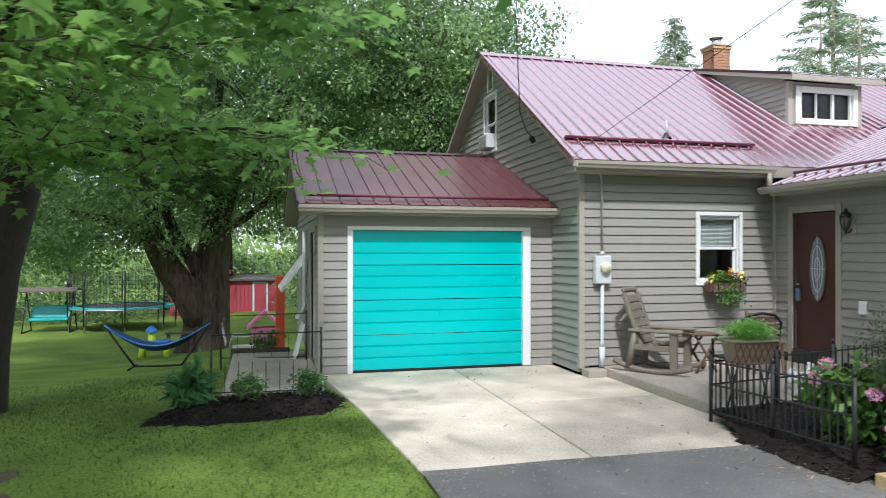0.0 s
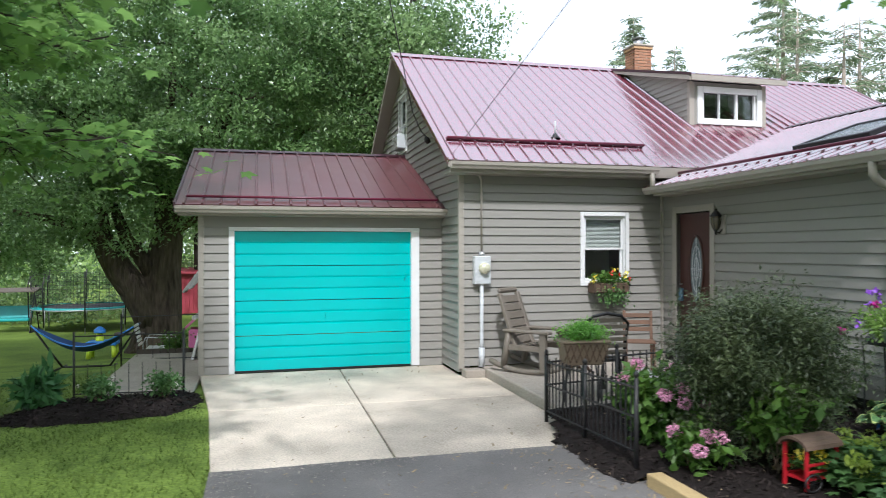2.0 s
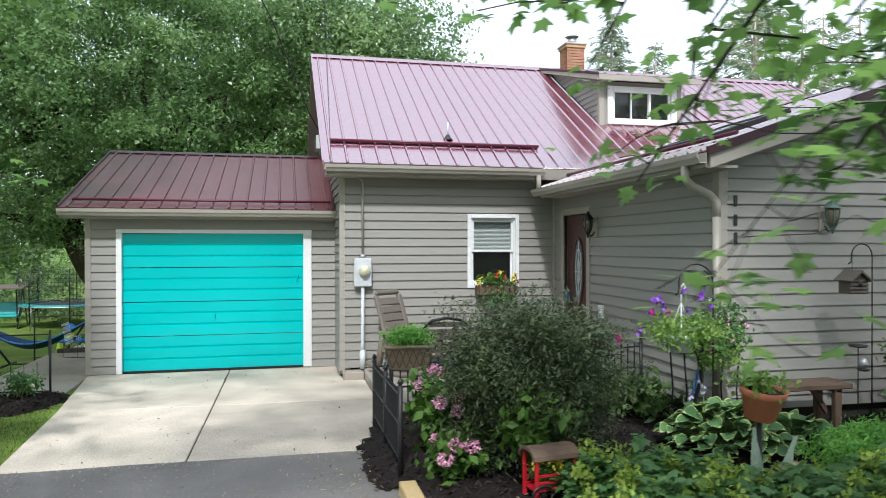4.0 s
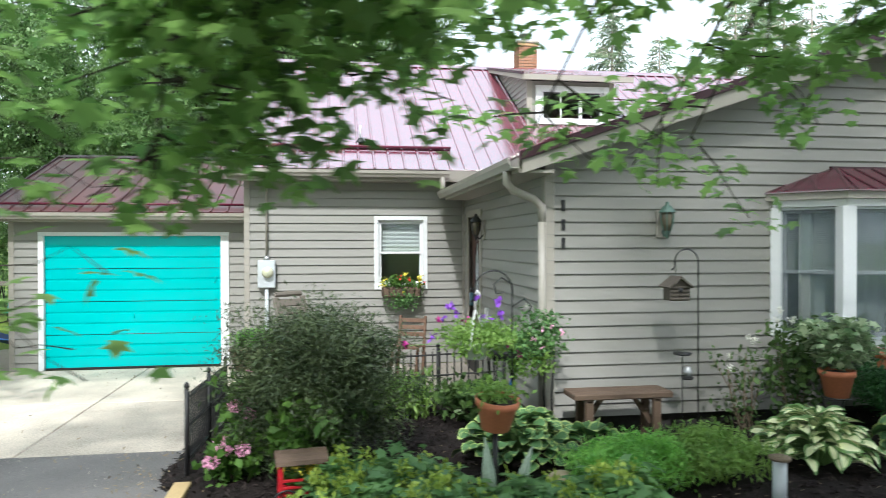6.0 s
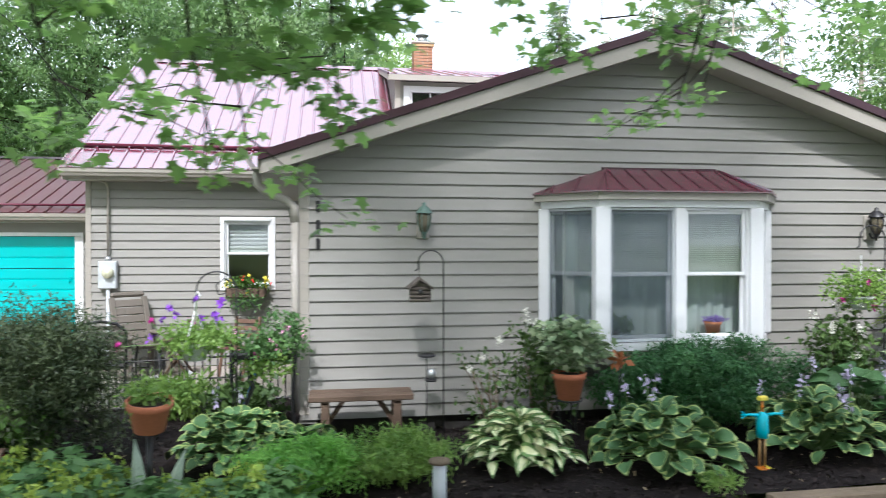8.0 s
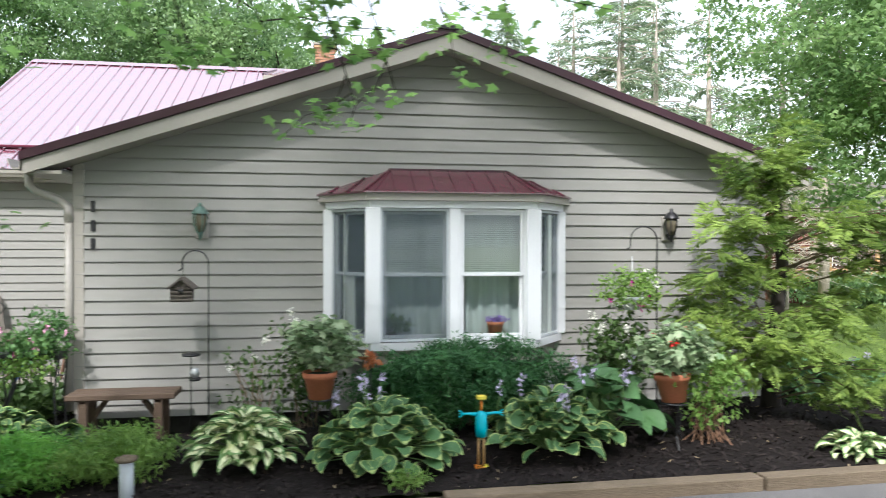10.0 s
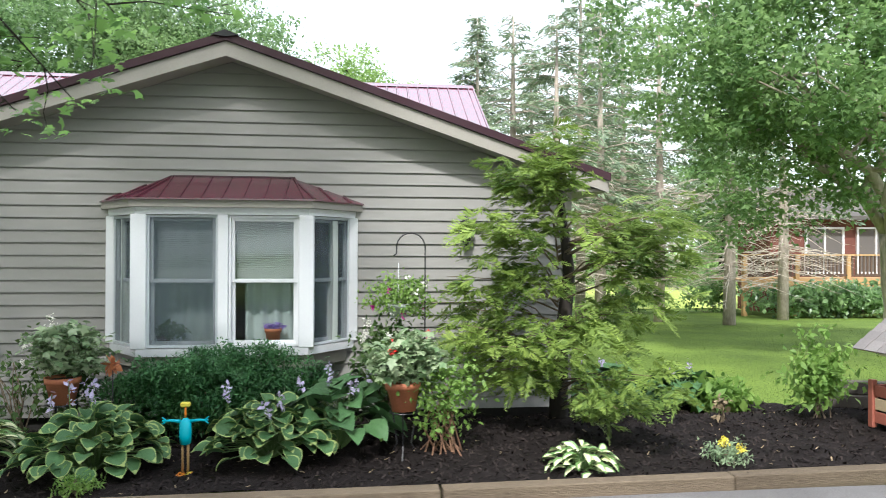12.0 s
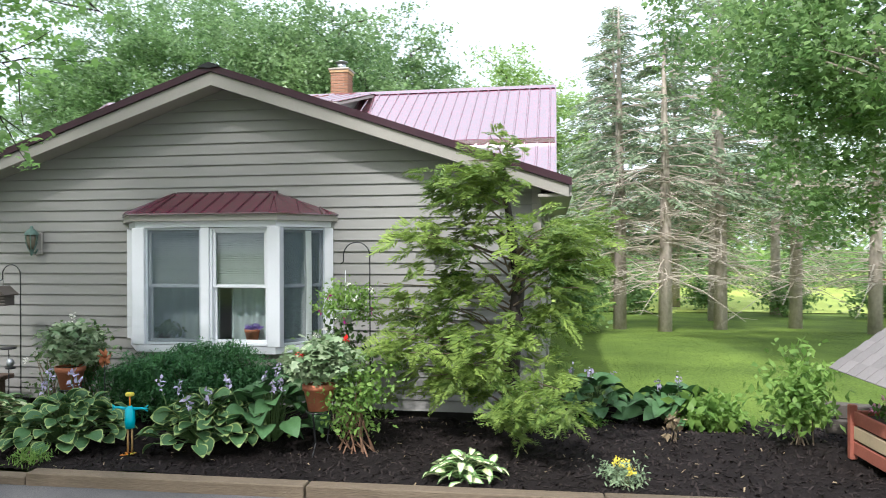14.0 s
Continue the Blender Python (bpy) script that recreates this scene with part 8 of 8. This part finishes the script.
# things on the porch behind the fence
can = thing("watering_can", "white plastic watering can on the porch", "watering can", at=(7.20, 7.36, 0.13), turn=20)
part("body", lathe([(0.12, 0.0), (0.135, 0.02), (0.125, 0.22), (0.10, 0.25), (0.085, 0.25), (0.085, 0.22)], 18), M_WHITE, can)
part("spout", tubed([(0.11, 0, 0.05), (0.22, 0, 0.16), (0.31, 0, 0.29)], [0.035, 0.022, 0.018], 8), M_WHITE, can)
part("rose", lathe([(0.016, 0), (0.045, 0.05), (0.0, 0.055)], 10, False), M_WHITE, can).matrix_basis = pose(0.305, 0, 0.285, 0, 38, 0)
part("handle", tubed([(-0.12, 0, 0.06), (-0.21, 0, 0.13), (-0.20, 0, 0.27), (-0.08, 0, 0.31), (0.05, 0, 0.25)], 0.014, 8), M_WHITE, can)
M_REDDISH = surf("worn_cedar", (0.15, 0.085, 0.055), 0.3, 3, 50, 0.75, 0.4, stretch=(2, 2, 0.4), piece=0.4)
fold = thing("folding_chair", "small worn cedar folding chair by the front door", "chair", at=(7.95, 8.85, 0.13), turn=-25)
for x in (-0.19, 0.19):
    part("back_post", boxed(x - 0.02, x + 0.02, -0.02, 0.02, 0.0, 0.86, 0.006, pose(0, 0, 0, -10)), M_REDDISH, fold)
    part("front_leg", boxed(x - 0.018, x + 0.018, -0.02, 0.02, 0.0, 0.46, 0.006, pose(0, -0.32, 0, -14)), M_REDDISH, fold)
for k in range(3):
    part("back_slat", boxed(-0.17, 0.17, -0.012, 0.012, 0.56 + 0.1 * k, 0.62 + 0.1 * k, 0.005, pose(0, 0, 0, -10)), M_REDDISH, fold)
for k in range(4):
    part("seat_slat", boxed(-0.21, 0.21, -0.34 + 0.095 * k, -0.265 + 0.095 * k, 0.425, 0.445, 0.004), M_REDDISH, fold)
rod = thing("garden_stake", "thin blue garden stake leaning by the plant stand", "stake")
part("rod", tubed([(8.26, 5.12, 0.16), (8.46, 5.16, 0.60), (8.58, 5.20, 0.98)], 0.012, 6), M_BLUE, rod)

# white downspout and things by the patio
dsp = thing("downspout", "white bent drain pipe at the garage side", "downspout", kind="structure")
part("pipe", tubed([(1.70, 13.0, 2.2), (1.70, 13.0, 0.85), (1.64, 12.8, 0.75), (1.55, 12.6, 0.70)], 0.04, 8), M_WHITE, dsp)
bag = thing("white_board", "white board leaning by the garage wall", "board", at=(1.52, 12.9, -0.03))
part("board", boxed(-0.02, 0.02, -0.3, 0.25, 0.0, 0.62, 0.006, pose(0, 0, 0, 0, 14, 0)), M_WHITE, bag)

# ---- back yard ----
M_NET = surf("dark_net", (0.03, 0.03, 0.035), 0.2, 5, 30, 0.8, 0.0)
M_TEALPAD = surf("teal_vinyl", (0.02, 0.30, 0.30), 0.15, 4, 40, 0.45, 0.1)
M_NAVY = surf("navy_cloth", (0.015, 0.05, 0.15), 0.2, 4, 40, 0.8, 0.1)
M_LIMEP = surf("lime_plastic", (0.45, 0.60, 0.03), 0.1, 4, 40, 0.4, 0.05)
M_BARN = surf("barn_red", (0.30, 0.035, 0.055), 0.12, 1.5, 30, 0.7, 0.1, piece=0.3)
M_TEALTRIM = surf("teal_trim", (0.25, 0.62, 0.58), 0.1, 3, 40, 0.5, 0.05)
M_SHEDROOF = surf("shed_roof", (0.10, 0.09, 0.08), 0.2, 3, 40, 0.8, 0.2)
M_PINKP = surf("pink_cloth", (0.62, 0.16, 0.36), 0.15, 3, 40, 0.7, 0.1)

tc = (-5.62, 37.5)
tz = ground_z(*tc)
tramp = thing("trampoline", "round trampoline with teal edge and safety net", "trampoline", at=(tc[0], tc[1], tz))
R = 2.35
part("mat", lathe([(0.0, 0), (R - 0.35, 0), (R - 0.35, 0.02), (0.0, 0.02)], 32, False), M_NET, tramp).matrix_basis = pose(0, 0, 1.12)
part("edge_pad", lathe([(R - 0.36, 0.03), (R, 0.0), (R + 0.03, 0.02), (R, 0.06), (R - 0.36, 0.07)], 32, False), M_TEALPAD, tramp).matrix_basis = pose(0, 0, 1.10)
part("frame_ring", tubed([(R * math.cos(a), R * math.sin(a), 1.08) for a in np.linspace(0, 2 * math.pi, 33)], 0.03, 6), M_METAL, tramp)
for k in range(8):
    a = k * math.pi / 4 + 0.2
    x, y = R * math.cos(a), R * math.sin(a)
    part("leg", tubed([(x, y, 1.08), (x * 1.02, y * 1.02, 0.0)], 0.03, 6), M_METAL, tramp)
    part("net_pole", tubed([(x * 1.03, y * 1.03, 0.3), (x * 1.05, y * 1.05, 2.2), (x * 0.98, y * 0.98, 2.9)], 0.035, 6), M_BLACK, tramp)
bm = bmesh.new()
for k in range(96):
    a = 2 * math.pi * k / 96
    tube(bm, [(R * math.cos(a), R * math.sin(a), 1.15), (R * math.cos(a), R * math.sin(a), 2.85)], 0.006, 3, False)
for z in np.linspace(1.3, 2.85, 9):
    tube(bm, [(R * math.cos(a), R * math.sin(a), z) for a in np.linspace(0, 2 * math.pi, 33)], 0.006, 3, False)
part("net", bm, M_NET, tramp, kind="stuff")

sw = thing("garden_swing", "canopied garden swing with teal cushions", "swing", at=(-8.75, 37.0, ground_z(-8.75, 37)))
for x in (-1.0, 1.0):
    for y in (-0.7, 0.7):
        part("leg", tubed([(x, y, 0.0), (x, 0, 1.9)], 0.03, 6), M_BLACK, sw)
    part("foot_bar", tubed([(x, -0.75, 0.03), (x, 0.75, 0.03)], 0.03, 6), M_BLACK, sw)
    part("hanger", tubed([(x * 0.85, 0, 1.85), (x * 0.85, -0.1, 0.62)], 0.012, 5), M_BLACK, sw)
part("canopy", prism(bmesh.new(), [(-0.75, 1.92), (0, 2.05), (0.75, 1.92), (0.75, 1.96), (0, 2.11), (-0.75, 1.96)], "x", -1.25, 1.25), M_GREYWOOD, sw)
part("seat_cushion", boxed(-0.85, 0.85, -0.35, 0.25, 0.52, 0.66, 0.04), M_TEALPAD, sw)
part("back_cushion", boxed(-0.85, 0.85, -0.06, 0.06, 0.0, 0.62, 0.04, pose(0, 0.27, 0.62, -14)), M_TEALPAD, sw)

hx, hy = -1.55, 19.0
hz = ground_z(hx, hy)
ham = thing("hammock", "blue cloth hammock on a steel stand", "hammock", at=(hx, hy, hz), turn=-4)
part("stand_base", tubed([(-0.55, 0, 0.05), (0.55, 0, 0.05)], 0.03, 6), M_BLACK, ham)
for s in (-1, 1):
    part("stand_arm", tubed([(s * 0.55, 0, 0.05), (s * 0.8, 0, 0.4), (s * 1.28, 0, 1.12)], 0.028, 6), M_BLACK, ham)
    part("foot", tubed([(s * 0.6, -0.45, 0.03), (s * 0.6, 0.45, 0.03)], 0.028, 6), M_BLACK, ham)
bm = bmesh.new()
grid = []
for i in range(15):
    u = i / 14
    w = 0.05 + 0.34 * math.sin(math.pi * u) ** 0.6
    grid.append([bm.verts.new((-1.25 + 2.5 * u, w * (2 * j / 6 - 1), 1.08 - 0.66 * math.sin(math.pi * u) + 0.16 * (2 * j / 6 - 1) ** 2 * math.sin(math.pi * u))) for j in range(7)])
for i in range(14):
    for j in range(6):
        bm.faces.new((grid[i][j], grid[i + 1][j], grid[i + 1][j + 1], grid[i][j + 1])).smooth = True
part("sling", bm, M_NAVY, ham)
part("edge_cord", tubed([(-1.25 + 2.5 * u, -(0.05 + 0.34 * math.sin(math.pi * u) ** 0.6), 1.10 - 0.66 * math.sin(math.pi * u) + 0.16 * math.sin(math.pi * u)) for u in np.linspace(0, 1, 14)], 0.02, 5), M_BLUE, ham)

pt = thing("play_table", "blue and lime plastic water play table", "toy table", at=(-2.68, 26.6, ground_z(-2.68, 26.6)))
part("tray", boxed(-0.5, 0.5, -0.35, 0.35, 0.45, 0.60, 0.04), M_BLUE, pt)
for x in (-0.38, 0.38):
    for y in (-0.25, 0.25):
        part("leg", tubed([(x, y, 0.46), (x * 1.1, y * 1.1, 0.0)], [0.07, 0.09], 8), M_LIMEP, pt)
part("tower", lathe([(0.14, 0.0), (0.11, 0.3), (0.0, 0.3)], 12, False), M_LIMEP, pt).matrix_basis = pose(-0.1, 0, 0.60)
part("tower_top", lathe([(0.20, 0.0), (0.20, 0.1), (0.06, 0.22), (0.0, 0.22)], 12, False), M_BLUE, pt).matrix_basis = pose(-0.1, 0, 0.88)
pt2 = thing("picnic_table", "small pale wooden bench behind the play table", "bench", at=(-1.9, 27.2, ground_z(-1.9, 27.2)))
part("top", boxed(-0.5, 0.5, -0.2, 0.2, 0.72, 0.78, 0.01), M_GREYWOOD, pt2)
for x in (-0.4, 0.4):
    part("leg", boxed(x - 0.05, x + 0.05, -0.15, 0.15, 0.0, 0.72), M_BROWNWOOD, pt2)

sy = 43.6
sz = ground_z(-1, sy)
shed = thing("shed", "red board shed with a teal-trimmed door", "shed", kind="structure")
for x0, x1, h in ((-4.2, -0.9, 2.35), (-0.9, 1.75, 1.95)):
    n = int((x1 - x0) / 0.22)
    part("wall", boxed(x0, x1, sy + 0.02, sy + 2.4, sz - 0.2, sz + h), M_BARN, shed)
    me = mesh_of(boxed(0.006, (x1 - x0) / n - 0.006, -0.02, 0.02, 0, h, 0.004), M_BARN)
    for k in range(n):
        part("board", me, None, shed).matrix_basis = pose(x0 + k * (x1 - x0) / n, sy, sz)
    part("roof", prism(bmesh.new(), [(sy - 0.25, sz + h - 0.02), (sy + 2.6, sz + h + 0.25), (sy + 2.6, sz + h + 0.33), (sy - 0.25, sz + h + 0.08)], "x", x0 - 0.15, x1 + 0.1), M_BARN if h > 2 else M_SHEDROOF, shed)
sdr = part("door", boxed(0.55, 1.25, sy - 0.06, sy - 0.03, sz + 0.05, sz + 1.75), M_BARN, shed)
for a, b, c, d in ((0.45, 0.55, 0.0, 1.85), (1.25, 1.35, 0.0, 1.85), (0.55, 1.25, 1.75, 1.85)):
    part("door_trim", boxed(a, b, sy - 0.07, sy - 0.03, sz + c, sz + d), M_TEALTRIM, sdr)

tent = thing("play_house", "pink toy play house on the grass", "toy house", at=(1.05, 21.5, ground_z(1.05, 21.5)))
part("walls", boxed(-0.38, 0.38, -0.35, 0.35, 0.0, 0.85, 0.02), M_PINKP, tent)
part("roof", prism(bmesh.new(), [(-0.5, 0.82), (0.0, 1.3), (0.5, 0.82), (0.5, 0.9), (0.0, 1.38), (-0.5, 0.9)], "y", -0.42, 0.42), M_PINKP, tent)
red = thing("red_slide", "orange-red plastic slide panel behind the garage", "slide", at=(1.42, 19.5, ground_z(1.42, 19.5)))
part("panel", boxed(-0.10, 0.14, -0.1, 0.1, 0.0, 2.2, 0.02), surf("orange_red_plastic", (0.55, 0.07, 0.03), 0.1, 3, 40, 0.45, 0.05), red)
gch = thing("lawn_chair", "pale tubular lawn chair on the patio edge", "chair", at=(0.62, 15.6, ground_z(0.62, 15.6) + 0.0))
for y in (-0.26, 0.26):
    part("side_frame", tubed([(-0.3, y, 0.0), (-0.3, y, 0.5), (-0.25, y, 0.62), (0.25, y, 0.6), (0.32, y, 0.5), (0.3, y, 0.0)], 0.014, 6), M_METAL, gch)
for k in range(7):
    part("web_strap", boxed(-0.25, 0.25, -0.24 + 0.07 * k, -0.19 + 0.07 * k, 0.38, 0.39), M_WHITE, gch)
for k in range(6):
    part("back_strap", boxed(-0.02, 0.0, -0.24, 0.24, 0.45 + 0.08 * k, 0.50 + 0.08 * k, 0.0, pose(-0.28, 0, 0, 0, -12, 0)), M_WHITE, gch)
crate = thing("planter_box", "low wooden planter box by the patio", "planter", at=(0.95, 14.2, ground_z(0.95, 14.2)))
for k in range(8):
    part("board", boxed(-0.56 + 0.14 * k, -0.44 + 0.14 * k, -0.02, 0.02, 0.0, 0.36, 0.004), M_GREYWOOD, crate)
part("soil", boxed(-0.56, 0.54, 0.02, 0.5, 0.0, 0.3), M_SOIL, crate)
foliage(crate, (0.1, 0.25, 0.42), (0.4, 0.2, 0.25), 40, 14, 0.07, M_HYDR, 14)

# ---- wishing well and timbers ----
M_REDWOOD = surf("red_stained_wood", (0.36, 0.115, 0.075), 0.25, 4, 50, 0.7, 0.3, piece=0.4)
M_PALEWOOD = surf("pale_pine", (0.52, 0.40, 0.25), 0.15, 4, 50, 0.7, 0.3, piece=0.4)
M_SHINGLE = surf("grey_shingle", (0.22, 0.20, 0.19), 0.25, 5, 70, 0.9, 0.4, piece=0.7)
well = thing("wishing_well", "wooden wishing-well planter with a shingled roof", "planter", at=(19.42, 3.85, Z(19.4, 3.85)), turn=4)
for s in (-1, 1):
    for k in range(3):
        part("side_board", boxed(-0.36, 0.36, s * 0.36 - 0.015, s * 0.36 + 0.015, 0.05 + 0.13 * k, 0.16 + 0.13 * k, 0.005), M_PALEWOOD if k == 1 else M_REDWOOD, well)
        part("side_board", boxed(s * 0.36 - 0.015, s * 0.36 + 0.015, -0.34, 0.34, 0.05 + 0.13 * k, 0.16 + 0.13 * k, 0.005), M_PALEWOOD if k == 1 else M_REDWOOD, well)
    for q in (-1, 1):
        part("corner_post", boxed(s * 0.37 - 0.03, s * 0.37 + 0.03, q * 0.37 - 0.03, q * 0.37 + 0.03, 0.0, 0.47, 0.006), M_REDWOOD, well)
    part("roof_post", boxed(-0.03, 0.03, s * 0.33 - 0.03, s * 0.33 + 0.03, 0.40, 1.12, 0.006), M_REDWOOD, well)
    part("gable_board", prism(bmesh.new(), [(-0.44, 0.80), (0, 1.12), (0.44, 0.80)], "y", s * 0.36 - 0.012, s * 0.36 + 0.012), M_REDWOOD, well)
    roof_m = pose(s * 0.24, 0, 0.965, 0, s * 36, 0)
    rf = part("roof_slope", boxed(-0.33, 0.33, -0.47, 0.47, -0.012, 0.0), M_REDWOOD, well)
    rf.matrix_basis = roof_m
    for row in range(5):
        for c in range(6):
            sg = part("shingle", boxed(-0.07, 0.07, -0.074, 0.074, 0.002, 0.012), M_SHINGLE, rf)
            x = s * (0.27 - 0.13 * row)
            sg.matrix_basis = pose(x, -0.39 + 0.156 * c, 0.004, 0, s * 4, 0)
part("soil", boxed(-0.34, 0.34, -0.34, 0.34, 0.05, 0.38), M_SOIL, well)
foliage(well, (-0.05, 0, 0.45), (0.28, 0.26, 0.09), 50, 12, 0.05, M_HYDR, 15, 0.05, flowers=[(M_PINK, 8, 0.07), (M_MAGENTA, 5, 0.06)])
stk = thing("timber_stack", "short stack of weathered grey timbers", "timber", at=(19.55, 4.95, Z(19.4, 4.9)), turn=-18)
for k, (y, z) in enumerate(((0, 0), (0.16, 0), (0.05, 0.145))):
    part("timber", boxed(-0.45, 0.6, y - 0.07, y + 0.07, z, z + 0.14, 0.01), M_GREYWOOD, stk)

# ---- the neighbour's deck and house ----
M_DECKWOOD = surf("honey_pine", (0.50, 0.31, 0.13), 0.2, 3, 50, 0.7, 0.3, piece=0.4)
M_NBRICK = surf("neighbour_brick", (0.16, 0.058, 0.042), 0.25, 5, 40, 0.85, 0.3)
nb = thing("neighbour_house", "red brick house with a wooden deck beyond the trees", "house", kind="structure")
nz = ground_z(31, 22)
part("wall", boxed(29.9, 40.0, 23.6, 26, nz - 0.3, 3.4), M_NBRICK, nb)
part("roof", prism(bmesh.new(), [(23.0, 3.35), (24.8, 4.6), (26.6, 3.35), (26.6, 3.5), (24.8, 4.75), (23.0, 3.5)], "x", 29.4, 40.4), M_SHEDROOF, nb)
for x in (31.4, 33.6):
    wn_ = part("window", boxed(x, x + 1.5, 23.55, 23.6, 1.3, 3.0), M_DARK, nb)
    for a, b, c, d in ((x - 0.08, x, 1.22, 3.08), (x + 1.5, x + 1.58, 1.22, 3.08), (x, x + 1.5, 3.0, 3.08), (x, x + 1.5, 1.22, 1.3), (x + 0.72, x + 0.78, 1.3, 3.0)):
        part("frame", boxed(a, b, 23.5, 23.58, c, d), M_WHITE, wn_)
deck = thing("deck", "honey-coloured raised wooden deck with a dark rail", "deck", kind="structure")
part("floor", boxed(27.4, 38, 21.3, 23.5, 1.02, 1.10), M_DECKWOOD, deck)
part("skirt_board", boxed(27.4, 38, 21.25, 21.30, 0.68, 1.02), M_DECKWOOD, deck)
for k in range(6):
    part("post", boxed(27.5 + 2.0 * k, 27.65 + 2.0 * k, 21.35, 21.5, nz - 0.3, 2.0), M_DECKWOOD, deck)
part("top_rail", boxed(27.4, 38, 21.33, 21.47, 1.95, 2.0), M_DECKWOOD, deck)
part("rail", boxed(27.4, 38, 21.36, 21.44, 1.20, 1.26), M_BROWNWOOD, deck)
bal = mesh_of(boxed(0, 0.07, -0.02, 0.02, 1.26, 1.95), M_BROWNWOOD)
for k in range(70):
    part("baluster", bal, None, deck).matrix_basis = pose(27.5 + 0.15 * k, 21.4, 0)
bush("brush", "leafy brush under the neighbour's deck", (30.5, 20.0, ground_z(30.5, 20)), (3.6, 0.9, 0.65), 160, 26, 0.22, M_LEAF, 81, 0, 0.22, KITE, "brush")

for k, (x, y, w, h) in enumerate(((19.4, 25.0, 0.7, 0.75), (18.0, 26.0, 0.9, 0.9), (24.6, 24.2, 1.2, 0.8), (22.4, 27.0, 0.9, 0.7), (27.6, 24.0, 1.5, 0.8), (16.9, 15.4, 0.6, 0.7))):
    bush("undergrowth", "dark green undergrowth at the foot of the spruces", (x, y, ground_z(x, y)), (w, w * 0.7, h), 60, 24, 0.15, M_DARKMAPLE, 300 + k, 5, 0.2, KITE, "brush")

ip = thing("flower_pot", "small orange clay pot with purple flowers inside the bay window", "flower pot", at=(13.10, 5.14, 1.078))
pot(ip, 0.085, 0.17, (0, 0, 0), 0, surf("orange_clay", (0.50, 0.15, 0.05), 0.15, 6, 60, 0.6, 0.1))
foliage(ip, (0, 0, 0.19), (0.11, 0.08, 0.025), 22, 12, 0.03, surf("violet_petals", (0.30, 0.18, 0.55), 0.2, 9, 60, 0.6, 0.1, island=0.5), 16, 0.02)
ip2 = thing("houseplant", "dark leafy houseplant on the bay sill", "houseplant", at=(12.02, 5.14, 1.078))
pot(ip2, 0.07, 0.10, (0, 0, 0), 0, M_BROWNWOOD)
foliage(ip2, (0.05, 0, 0.16), (0.17, 0.07, 0.07), 24, 10, 0.06, M_ROSE, 17, 0.03)
